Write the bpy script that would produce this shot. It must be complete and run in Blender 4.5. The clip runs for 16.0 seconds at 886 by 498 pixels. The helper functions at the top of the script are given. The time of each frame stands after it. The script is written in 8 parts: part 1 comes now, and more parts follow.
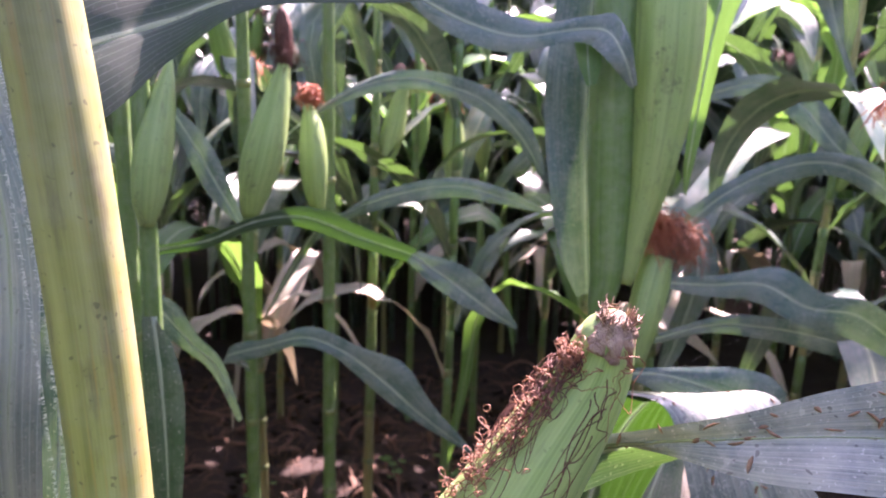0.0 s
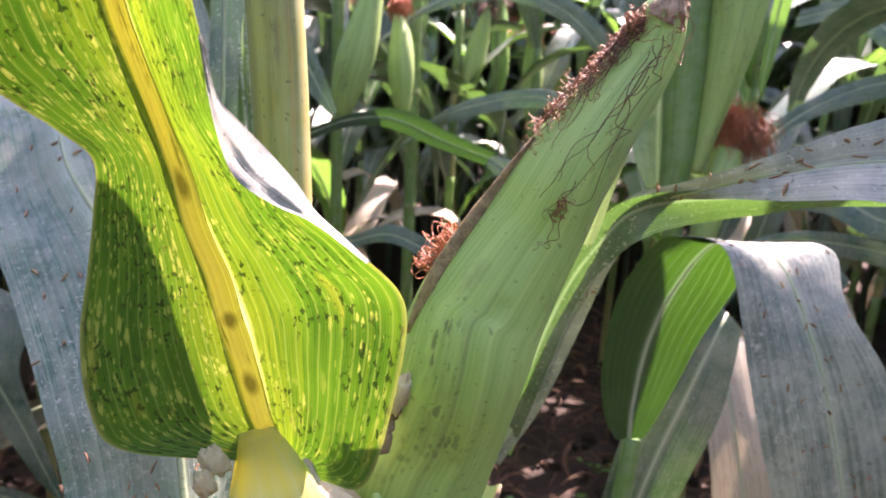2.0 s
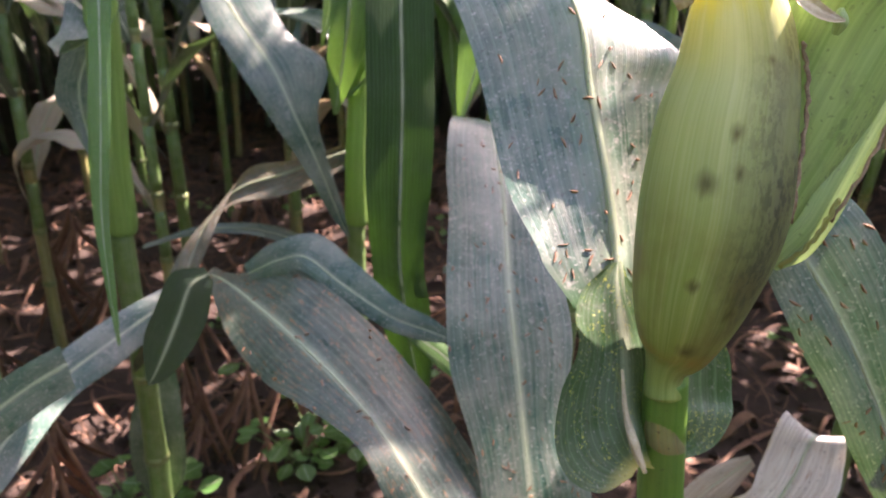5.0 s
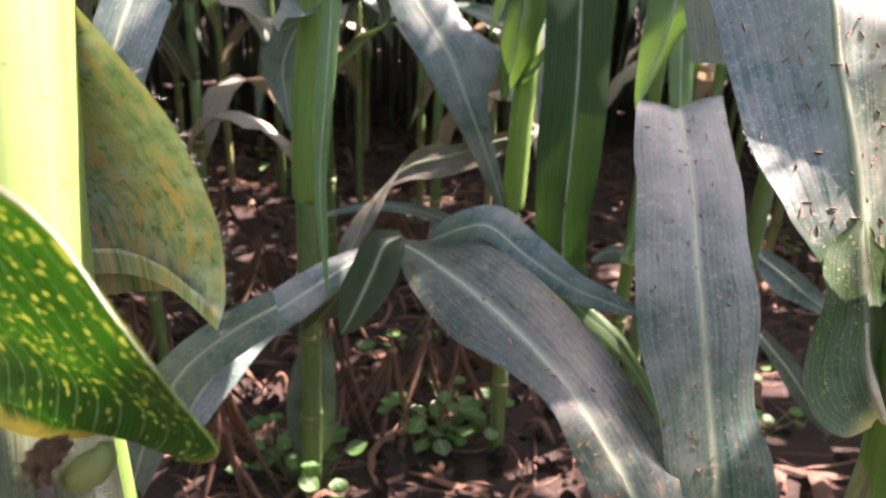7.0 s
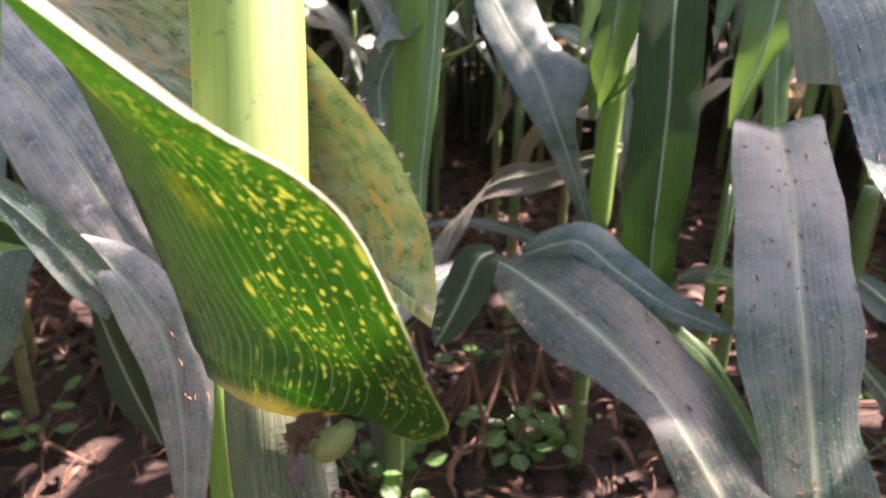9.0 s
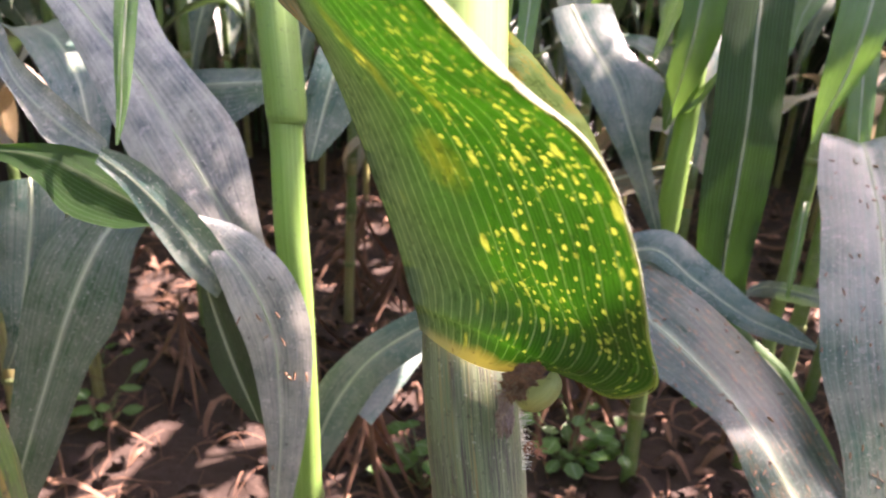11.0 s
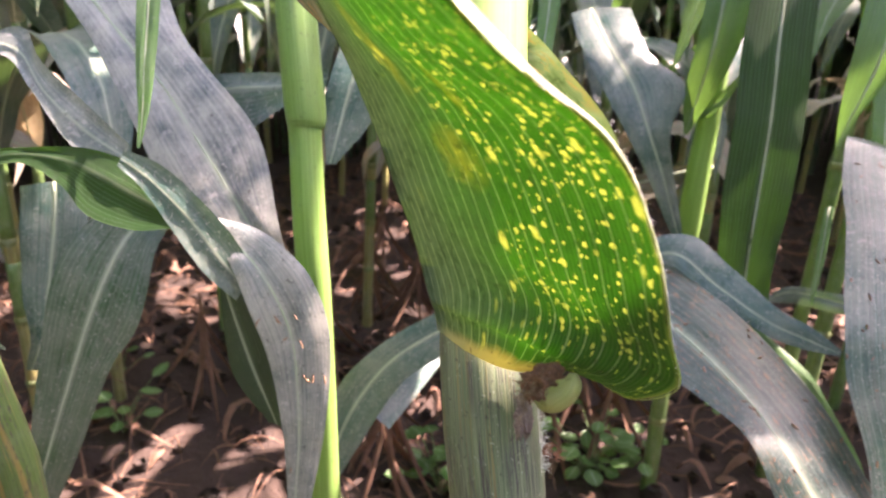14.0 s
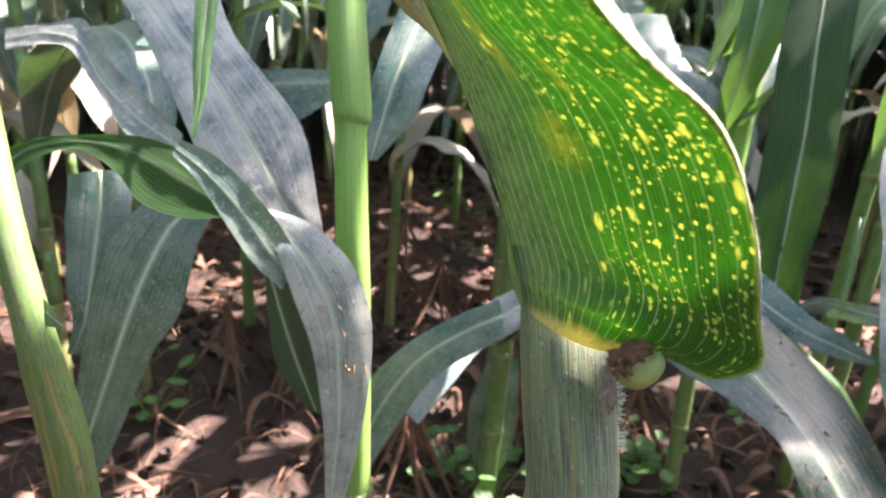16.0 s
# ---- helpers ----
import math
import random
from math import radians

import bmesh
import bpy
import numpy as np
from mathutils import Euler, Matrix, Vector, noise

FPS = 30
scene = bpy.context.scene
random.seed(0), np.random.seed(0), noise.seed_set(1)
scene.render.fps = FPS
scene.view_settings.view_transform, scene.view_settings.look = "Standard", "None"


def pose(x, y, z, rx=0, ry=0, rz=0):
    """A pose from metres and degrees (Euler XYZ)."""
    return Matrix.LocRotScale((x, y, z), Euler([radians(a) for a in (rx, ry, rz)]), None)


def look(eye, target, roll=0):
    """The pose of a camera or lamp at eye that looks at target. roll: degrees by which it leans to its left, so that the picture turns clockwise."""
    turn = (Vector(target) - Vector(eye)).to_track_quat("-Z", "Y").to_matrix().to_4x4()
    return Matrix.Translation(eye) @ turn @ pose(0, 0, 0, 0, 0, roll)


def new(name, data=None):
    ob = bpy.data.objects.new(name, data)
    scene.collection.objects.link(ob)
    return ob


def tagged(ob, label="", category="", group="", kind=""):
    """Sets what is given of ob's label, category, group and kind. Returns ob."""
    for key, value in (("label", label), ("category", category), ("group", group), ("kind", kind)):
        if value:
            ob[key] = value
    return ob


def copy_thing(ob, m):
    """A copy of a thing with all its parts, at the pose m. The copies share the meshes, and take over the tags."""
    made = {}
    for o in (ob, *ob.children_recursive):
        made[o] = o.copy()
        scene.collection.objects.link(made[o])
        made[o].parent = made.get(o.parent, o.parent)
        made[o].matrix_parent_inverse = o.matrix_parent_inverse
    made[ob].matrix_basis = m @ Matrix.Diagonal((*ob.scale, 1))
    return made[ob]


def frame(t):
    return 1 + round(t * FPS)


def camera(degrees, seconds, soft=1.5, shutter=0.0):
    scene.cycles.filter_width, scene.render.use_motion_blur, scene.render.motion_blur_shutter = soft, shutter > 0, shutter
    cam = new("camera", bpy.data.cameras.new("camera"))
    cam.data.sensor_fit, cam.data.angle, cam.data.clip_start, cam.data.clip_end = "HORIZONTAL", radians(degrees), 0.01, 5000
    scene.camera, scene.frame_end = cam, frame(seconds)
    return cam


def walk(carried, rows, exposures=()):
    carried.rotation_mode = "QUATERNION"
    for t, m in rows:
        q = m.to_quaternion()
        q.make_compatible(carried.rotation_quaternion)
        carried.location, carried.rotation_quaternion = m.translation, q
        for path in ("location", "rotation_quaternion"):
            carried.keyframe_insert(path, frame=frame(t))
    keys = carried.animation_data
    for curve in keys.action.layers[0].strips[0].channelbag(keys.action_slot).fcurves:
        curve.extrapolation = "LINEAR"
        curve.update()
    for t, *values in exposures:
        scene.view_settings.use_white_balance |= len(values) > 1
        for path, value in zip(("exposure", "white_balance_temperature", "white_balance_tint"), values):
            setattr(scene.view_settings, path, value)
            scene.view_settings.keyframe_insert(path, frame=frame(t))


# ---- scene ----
# camera and walk
cam = camera(63.74, 16.0, 1.8)
cam.data.dof.use_dof = True
cam.data.dof.focus_distance = 0.24
cam.data.dof.aperture_fstop = 20.0
ROWS = [
    (0.0, 0.0099, -0.0504, 1.0393, 77.93, -1.77, -1.15),
    (0.5, 0.0090, -0.0650, 1.0189, 77.76, -2.02, -0.57),
    (1.0, -0.0010, -0.0925, 0.9852, 76.42, -2.37, 1.18),
    (1.5, -0.0034, -0.1159, 0.9576, 75.55, -3.02, 3.03),
    (2.0, 0.0058, -0.1366, 0.9533, 75.31, -2.83, 4.86),
    (2.5, 0.0055, -0.1586, 0.9144, 73.21, -2.89, 7.02),
    (3.0, -0.0194, -0.1722, 0.8728, 70.98, -2.76, 8.89),
    (3.5, -0.0400, -0.1938, 0.8499, 69.49, -2.46, 11.17),
    (4.0, -0.0672, -0.2125, 0.8424, 67.73, -2.09, 13.70),
    (4.5, -0.0768, -0.2283, 0.8271, 66.38, -2.28, 15.77),
    (5.0, -0.0932, -0.2486, 0.8239, 65.53, -1.90, 17.81),
    (7.5, -0.1664, -0.3366, 0.7967, 66.43, -2.05, 27.71),
    (8.0, -0.1719, -0.3437, 0.7998, 66.91, -1.50, 28.93),
    (8.5, -0.1694, -0.3420, 0.8007, 67.14, -1.12, 29.99),
    (9.0, -0.1742, -0.3535, 0.8044, 67.25, -1.22, 31.27),
    (9.5, -0.1847, -0.3755, 0.8039, 67.43, -1.44, 33.18),
    (12.0, -0.2009, -0.3898, 0.7961, 68.12, -2.32, 35.56),
    (12.5, -0.2020, -0.3916, 0.8015, 68.21, -1.89, 35.95),
    (13.0, -0.1991, -0.3932, 0.7987, 68.33, -1.79, 36.37),
    (13.5, -0.2019, -0.3922, 0.8004, 68.41, -2.02, 36.86),
    (14.0, -0.1992, -0.3870, 0.7961, 68.26, -2.02, 36.66),
    (14.5, -0.2057, -0.3959, 0.7961, 68.22, -1.93, 37.04),
    (15.0, -0.2103, -0.4034, 0.7948, 68.37, -2.24, 37.73),
    (15.5, -0.2097, -0.4046, 0.7959, 68.59, -2.84, 38.20),
    (16.0, -0.2077, -0.4064, 0.7930, 68.50, -3.08, 38.43),
]
walk(cam, [(t, pose(x, y, z, rx, ry, rz)) for t, x, y, z, rx, ry, rz in ROWS],
     exposures=[(0.0, 2.97, 6350, 53), (1.0, 2.97, 6350, 52), (2.0, 2.93, 6700, 39), (3.5, 2.93, 6800, 36), (5.0, 3.04, 6900, 38), (8.5, 2.90, 6900, 41), (9.5, 3.00, 6900, 42), (12.0, 3.40, 7100, 42), (14.0, 3.40, 7050, 40), (15.0, 3.34, 6600, 31), (16.0, 3.32, 6500, 28)])

# ---- light ----
SUN_TO = Vector((0.300, 0.515, 0.803)).normalized()
world = bpy.data.worlds.new("world")
scene.world = world
world.use_nodes = True
wn = world.node_tree
sky = wn.nodes.new("ShaderNodeTexSky")
sky.sky_type = "NISHITA"
sky.sun_disc = False
sky.sun_elevation = math.asin(SUN_TO.z)
sky.sun_rotation = math.atan2(SUN_TO.x, SUN_TO.y)
sky.air_density, sky.dust_density, sky.ozone_density = 1.0, 2.0, 1.0
wn.nodes["Background"].inputs["Strength"].default_value = 0.125
wn.links.new(sky.outputs[0], wn.nodes["Background"].inputs["Color"])
sun = new("sun", bpy.data.lights.new("sun", "SUN"))
sun.data.energy, sun.data.angle, sun.data.color = 5.0, radians(0.6), (1.0, 0.93, 0.82)
sun.matrix_world = look((0, 0, 0), -SUN_TO)


# ---- materials ----
class Mat:
    """A small builder of node materials."""

    def __init__(self, name):
        self.m = bpy.data.materials.new(name)
        self.m.use_nodes = True
        self.t = self.m.node_tree
        self.p = self.t.nodes["Principled BSDF"]
        self.out = self.t.nodes["Material Output"]

    def node(self, kind, **inputs):
        n = self.t.nodes.new("ShaderNode" + kind)
        for k, v in inputs.items():
            self.put(n.inputs[int(k[1:])] if k[0] == "i" and k[1:].isdigit() else n.inputs[k], v)
        return n

    def put(self, socket, v):
        if isinstance(v, bpy.types.NodeSocket):
            self.t.links.new(v, socket)
        else:
            socket.default_value = v

    def math(self, op, a, b=0.0, clamp=False):
        n = self.node("Math")
        n.operation, n.use_clamp = op, clamp
        self.put(n.inputs[0], a)
        self.put(n.inputs[1], b)
        return n.outputs[0]

    def mix(self, f, a, b):
        n = self.t.nodes.new("ShaderNodeMix")
        n.data_type = "RGBA"
        self.put(n.inputs[0], f)
        self.put(n.inputs[6], a if isinstance(a, bpy.types.NodeSocket) else (*a, 1))
        self.put(n.inputs[7], b if isinstance(b, bpy.types.NodeSocket) else (*b, 1))
        return n.outputs[2]

    def ramp(self, v, lo, hi):
        n = self.node("MapRange", Value=v)
        n.inputs[1].default_value, n.inputs[2].default_value = lo, hi
        n.clamp = True
        return n.outputs[0]

    def noise(self, vec, scale, detail=3.0, rough=0.55):
        return self.node("TexNoise", Vector=vec, Scale=scale, Detail=detail, Roughness=rough).outputs[0]

    def coords(self, kind="Object"):
        return self.node("TexCoord").outputs[kind]

    def stretch(self, vec, s):
        n = self.node("Mapping", Vector=vec)
        n.inputs["Scale"].default_value = s
        return n.outputs[0]

    def bump(self, h, strength, dist=0.001):
        return self.node("Bump", Strength=strength, Distance=dist, Height=h).outputs[0]

    def rand(self):
        return self.node("ObjectInfo").outputs["Random"]


def leaf_material(name, base, glow, dust=0.35, spots=0.0, rust=0.0, fleck=(38.0, 300.0, 0.46), thin=0.35, rough=0.42, veins=90.0, line=40.0, wax=0.0, vein=0.4, rim=(0.085, 0.02, 0.25), foot=None, foot_col=(0.50, 0.45, 0.12), cells=0.0, pale=0.6, gloss=0.6):
    """A maize blade: parallel veins along it, dust, pale flecks, light through it."""
    k = Mat(name)
    uv = k.coords("UV")
    obj = k.coords("Object")
    sep = k.node("SeparateXYZ", Vector=uv)
    u, v = sep.outputs[0], sep.outputs[1]
    # vein lines: fine, and a coarser one every few
    wob = k.noise(obj, 30.0, 1.0)
    spread = k.math("SUBTRACT", u, 0.5)
    uu = k.math("ADD", spread, k.math("MULTIPLY", wob, 0.012))
    fine = k.math("SINE", k.math("MULTIPLY", uu, veins * 6.283))
    coarse = k.math("POWER", k.math("ABSOLUTE", k.math("COSINE", k.math("MULTIPLY", uu, veins * 0.2 * 3.1416))), line)
    fine01 = k.math("MULTIPLY_ADD", fine, 0.5)
    fine01.node.inputs[2].default_value = 0.5
    mott = k.noise(k.stretch(uv, (14.0, 9.0, 1.0)), 1.0, 4.0)
    big = k.noise(obj, 9.0, 2.0)
    col = k.mix(k.ramp(mott, 0.3, 0.75), tuple(c * 0.62 for c in base), tuple(min(1, c * 1.3) for c in base))
    col = k.mix(k.math("MULTIPLY", fine01, 0.12), col, tuple(min(1, c * 2.0 + 0.02) for c in base))
    col = k.mix(k.math("MULTIPLY", coarse, vein), col, tuple(min(1, c * 2.2 + 0.10) for c in base))
    band = k.ramp(k.math("ABSOLUTE", k.math("SUBTRACT", u, 0.5)), 0.045, 0.012)
    wide = k.ramp(k.math("ABSOLUTE", k.math("SUBTRACT", u, 0.5)), rim[0], rim[1])
    col = k.mix(k.math("MULTIPLY", wide, rim[2]), col, (0.34, 0.42, 0.30))
    col = k.mix(k.math("MULTIPLY", band, pale), col, (0.45, 0.51, 0.36))
    tr = k.mix(k.math("MULTIPLY", coarse, min(1.0, vein + 0.2)), k.mix(k.ramp(mott, 0.3, 0.75), tuple(c * 0.7 for c in glow), glow), tuple(min(1.0, c * 1.7 + 0.09) for c in glow))
    tr = k.mix(k.math("MULTIPLY", band, 0.8), tr, tuple(min(1.0, c * 1.4 + 0.12) for c in glow))
    tr = k.mix(k.math("MULTIPLY", k.ramp(fine01, 0.4, 1.0), 0.3), tr, tuple(min(1.0, c * 1.35 + 0.02) for c in glow))
    if spots:
        ragged = k.math("MULTIPLY", k.math("SUBTRACT", k.noise(k.stretch(uv, (160.0, 900.0, 1.0)), 1.0, 1.0), 0.5), 0.35 if not cells else 0.22)
        sp = None
        for grow, off in ((1.0, 0.0), (0.47, 3.7)):
            cell = k.node("Mapping", Vector=uv)
            cell.inputs["Scale"].default_value = (fleck[0] / grow, fleck[1] / grow, 1.0)
            cell.inputs["Location"].default_value = (off, off * 2.3, 0.0)
            if cells:
                vor = k.node("TexVoronoi", Vector=obj, Scale=cells / grow, Randomness=1.0)
            else:
                vor = k.node("TexVoronoi", Vector=cell.outputs[0], Scale=1.0, Randomness=1.0)
            rnd = k.node("SeparateColor", Color=vor.outputs["Color"]).outputs[0]
            size = k.math("MULTIPLY", k.math("POWER", rnd, 1.6), fleck[2])
            patch = k.noise(k.stretch(uv, (5.0 / grow, 30.0 / grow, 1.0)), 1.0, 2.0)
            where = k.ramp(patch, 0.58 - 0.26 * spots, 0.66 - 0.26 * spots)
            one = k.math("MULTIPLY", k.ramp(k.math("ADD", k.math("SUBTRACT", size, vor.outputs["Distance"]), ragged), -0.02, 0.05), where)
            sp = one if sp is None else k.math("MAXIMUM", sp, one)
        col = k.mix(sp, col, (0.40, 0.46, 0.07))
        tr = k.mix(sp, tr, (0.72, 0.72, 0.10))
        blot = k.ramp(k.noise(k.stretch(uv, (5.0, 30.0, 1.0)), 1.0, 2.0), 0.62, 0.72)
        col = k.mix(k.math("MULTIPLY", blot, 0.35), col, (0.20, 0.25, 0.03))
        tr = k.mix(k.math("MULTIPLY", blot, 0.5), tr, (0.42, 0.45, 0.03))
    if rust:
        r = k.ramp(k.noise(k.stretch(uv, (26.0, 60.0, 1.0)), 1.0, 4.0, 0.7), 0.62 - 0.2 * rust, 0.74 - 0.1 * rust)
        col = k.mix(k.math("MULTIPLY", r, 0.75), col, (0.42, 0.17, 0.05))
        tr = k.mix(k.math("MULTIPLY", r, 0.8), tr, (0.12, 0.08, 0.02))
    along = k.noise(k.stretch(uv, (34.0, 3.0, 1.0)), 1.0, 4.0, 0.65)
    film = k.math("ADD", k.math("MULTIPLY", k.noise(obj, 26.0, 6.0, 0.7), 0.6), k.math("ADD", k.math("MULTIPLY", along, 0.45), k.math("MULTIPLY", big, 0.25)))
    grey = k.math("MULTIPLY", k.ramp(film, 0.57, 0.75), dust)
    col = k.mix(k.math("MULTIPLY", k.ramp(along, 0.45, 0.72), 0.55), col, tuple(c * 0.45 for c in base))
    col = k.mix(grey, col, (0.37, 0.365, 0.31))
    if foot:
        base_band = k.ramp(k.math("ADD", v, k.math("MULTIPLY", k.math("SUBTRACT", mott, 0.5), foot * 0.6)), foot, foot * 0.2)
        col = k.mix(k.math("MULTIPLY", base_band, 0.9), col, foot_col)
        tr = k.mix(k.math("MULTIPLY", base_band, 0.9), tr, tuple(c * 1.2 for c in foot_col))
    speck = k.ramp(k.noise(obj, 520.0, 1.0), 0.65, 0.70)
    col = k.mix(k.math("MULTIPLY", speck, min(0.55, dust * 1.6)), col, (0.50, 0.47, 0.42))
    crust = k.math("MULTIPLY", k.ramp(k.noise(obj, 150.0, 4.0, 0.7), 0.55, 0.66), k.ramp(k.noise(obj, 22.0, 2.0), 0.46, 0.62))
    col = k.mix(k.math("MULTIPLY", crust, dust), col, (0.44, 0.40, 0.37))
    scar = k.ramp(k.noise(k.stretch(uv, (60.0, 75.0, 1.0)), 1.0, 3.0, 0.6), 0.68, 0.72)
    col = k.mix(k.math("MULTIPLY", scar, 0.5), col, (0.16, 0.085, 0.04))
    dark = k.ramp(k.noise(obj, 300.0, 1.0), 0.69, 0.73)
    col = k.mix(k.math("MULTIPLY", dark, 0.6), col, (0.03, 0.025, 0.02))
    k.put(k.p.inputs["Base Color"], col)
    k.put(k.p.inputs["Roughness"], k.math("ADD", k.math("MULTIPLY", k.noise(obj, 40.0, 4.0), 0.25), k.math("ADD", k.math("MULTIPLY", grey, 0.25), rough - 0.17)))
    k.put(k.p.inputs["Specular IOR Level"], gloss)
    k.put(k.p.inputs["Coat Weight"], wax * 0.5)
    k.put(k.p.inputs["Coat Roughness"], 0.32)
    h = k.math("ADD", k.math("MULTIPLY", fine, 0.35), k.math("ADD", k.math("MULTIPLY", coarse, 0.9), k.math("MULTIPLY", k.noise(obj, 120.0, 3.0), 1.2)))
    nrm = k.bump(h, 0.22, 0.0005)
    k.put(k.p.inputs["Normal"], nrm)
    trans = k.node("BsdfTranslucent", Color=tr)
    mixer = k.node("MixShader", Fac=thin)
    k.t.links.new(k.p.outputs[0], mixer.inputs[1])
    k.t.links.new(trans.outputs[0], mixer.inputs[2])
    k.t.links.new(mixer.outputs[0], k.out.inputs["Surface"])
    return k.m


def stalk_material(name, base, tint, dust=0.2, stain=0.3, thin=0.0, mould=0.0, cover=0.5, relief=0.4, streaks=46.0, fine=0.04, brown_from=0.66):
    """Ribbed stalk, sheath or husk: streaks run along it (v), stains and dust on top."""
    k = Mat(name)
    uv, obj = k.coords("UV"), k.coords("Object")
    streak = k.noise(k.stretch(uv, (streaks, 5.0, 1.0)), 1.0, 4.0, 0.6)
    ribs = k.math("SINE", k.math("MULTIPLY", k.node("SeparateXYZ", Vector=uv).outputs[0], 6.283 * 70))
    col = k.mix(k.ramp(streak, 0.32, 0.7), base, tint)
    col = k.mix(k.math("MULTIPLY", k.ramp(ribs, -0.2, 1.0), fine), col, tuple(min(1, c * 1.5 + 0.03) for c in tint))
    blot = k.ramp(k.noise(k.stretch(uv, (9.0, 26.0, 1.0)), 1.0, 5.0, 0.62), 0.56, 0.72)
    col = k.mix(k.math("MULTIPLY", blot, stain), col, (0.10, 0.075, 0.06))
    brown = k.ramp(k.noise(k.stretch(uv, (22.0, 8.0, 1.0)), 1.0, 3.0), brown_from, brown_from + 0.08)
    col = k.mix(k.math("MULTIPLY", brown, stain * 0.8), col, (0.30, 0.20, 0.06))
    col = k.mix(k.math("MULTIPLY", k.ramp(k.noise(obj, 70.0, 4.0, 0.6), 0.4, 0.75), dust), col, (0.42, 0.42, 0.38))
    if mould:
        vor = k.node("TexVoronoi", Vector=k.stretch(uv, (64.0, 170.0, 1.0)), Scale=1.0, Randomness=1.0)
        size = k.math("MULTIPLY", k.node("SeparateColor", Color=vor.outputs["Color"]).outputs[0], 0.62)
        where = k.ramp(k.noise(k.stretch(uv, (6.0, 9.0, 1.0)), 1.0, 2.0), 0.94 - cover, 1.08 - cover)
        torn = k.math("MULTIPLY", k.math("SUBTRACT", k.noise(k.stretch(uv, (300.0, 900.0, 1.0)), 1.0, 2.0), 0.5), 0.8)
        sp = k.math("MULTIPLY", k.ramp(k.math("ADD", k.math("SUBTRACT", size, vor.outputs["Distance"]), torn), 0.0, 0.10), where)
        col = k.mix(k.math("MULTIPLY", sp, mould), col, (0.06, 0.05, 0.055))
        smear = k.ramp(k.noise(k.stretch(uv, (16.0, 3.5, 1.0)), 1.0, 3.0), 0.58, 0.72)
        col = k.mix(k.math("MULTIPLY", smear, mould * 0.85), col, (0.085, 0.08, 0.06))
    pit = k.ramp(k.noise(obj, 340.0, 1.0), 0.68, 0.74)
    col = k.mix(k.math("MULTIPLY", pit, 0.5), col, (0.05, 0.04, 0.03))
    k.put(k.p.inputs["Base Color"], col)
    k.put(k.p.inputs["Roughness"], k.math("ADD", k.math("MULTIPLY", streak, 0.25), 0.36))
    k.put(k.p.inputs["Subsurface Weight"], 0.0)
    h = k.math("ADD", k.math("MULTIPLY", ribs, 0.035), k.math("MULTIPLY", streak, 1.2))
    k.put(k.p.inputs["Normal"], k.bump(h, relief, 0.0005))
    if thin:
        trans = k.node("BsdfTranslucent", Color=k.mix(k.ramp(streak, 0.3, 0.7), tuple(min(1, c * 1.6) for c in base), tuple(min(1, c * 1.9) for c in tint)))
        mixer = k.node("MixShader", Fac=thin)
        k.t.links.new(k.p.outputs[0], mixer.inputs[1])
        k.t.links.new(trans.outputs[0], mixer.inputs[2])
        k.t.links.new(mixer.outputs[0], k.out.inputs["Surface"])
    return k.m


def lines(k, x, wide, soft):
    """Thin lines at every whole number of x."""
    d = k.math("ABSOLUTE", k.math("SUBTRACT", k.math("FRACT", x), 0.5))
    return k.ramp(d, 0.5 - wide - soft, 0.5 - wide)


def flecks(k, vec, scale, stretch, fill, ragged, soft=0.07):
    """Scattered oval flecks of unlike size, about one in three cells."""
    m = k.stretch(vec, (scale, scale * stretch, 1.0))
    vor = k.node("TexVoronoi", Vector=m, Scale=1.0, Randomness=0.95)
    rnd = k.node("SeparateColor", Color=vor.outputs["Color"]).outputs[0]
    size = k.math("MULTIPLY", k.ramp(rnd, 1.0 - fill, 1.05), 0.46)
    wob = k.math("MULTIPLY", k.math("SUBTRACT", k.noise(m, 3.2, 1.0), 0.5), ragged)
    return k.ramp(k.math("ADD", k.math("SUBTRACT", size, vor.outputs["Distance"]), wob), -soft, soft)


def spot_at(k, a, v, a0, v0, ra, rv, edge=0.6):
    """A soft oval at one place of the blade, its rim broken by noise."""
    da = k.math("DIVIDE", k.math("SUBTRACT", a, a0), ra)
    dv = k.math("DIVIDE", k.math("SUBTRACT", v, v0), rv)
    d = k.math("SQRT", k.math("ADD", k.math("MULTIPLY", da, da), k.math("MULTIPLY", dv, dv)))
    return k.ramp(d, 1.0, 1.0 - edge)


def blade_frame(k):
    """Across the blade from midrib (0) to margin (1), which half, along it, and both as metres."""
    sep = k.node("SeparateXYZ", Vector=k.coords("UV"))
    u, v = sep.outputs[0], sep.outputs[1]
    a = k.math("MULTIPLY", k.math("ABSOLUTE", k.math("SUBTRACT", u, 0.5)), 2.0)
    flat = k.node("CombineXYZ", X=k.math("MULTIPLY", k.math("SUBTRACT", u, 0.5), 0.13), Y=v).outputs[0]
    return u, a, v, flat


def finish_leaf(k, col, tr, thin, rough, height, strength=0.3):
    k.put(k.p.inputs["Base Color"], col)
    k.put(k.p.inputs["Roughness"], rough)
    k.put(k.p.inputs["Specular IOR Level"], 0.5)
    k.put(k.p.inputs["Normal"], k.bump(height, strength, 0.0005))
    trans = k.node("BsdfTranslucent", Color=tr)
    mixer = k.node("MixShader", Fac=thin)
    k.t.links.new(k.p.outputs[0], mixer.inputs[1])
    k.t.links.new(trans.outputs[0], mixer.inputs[2])
    k.t.links.new(mixer.outputs[0], k.out.inputs["Surface"])
    return k.m


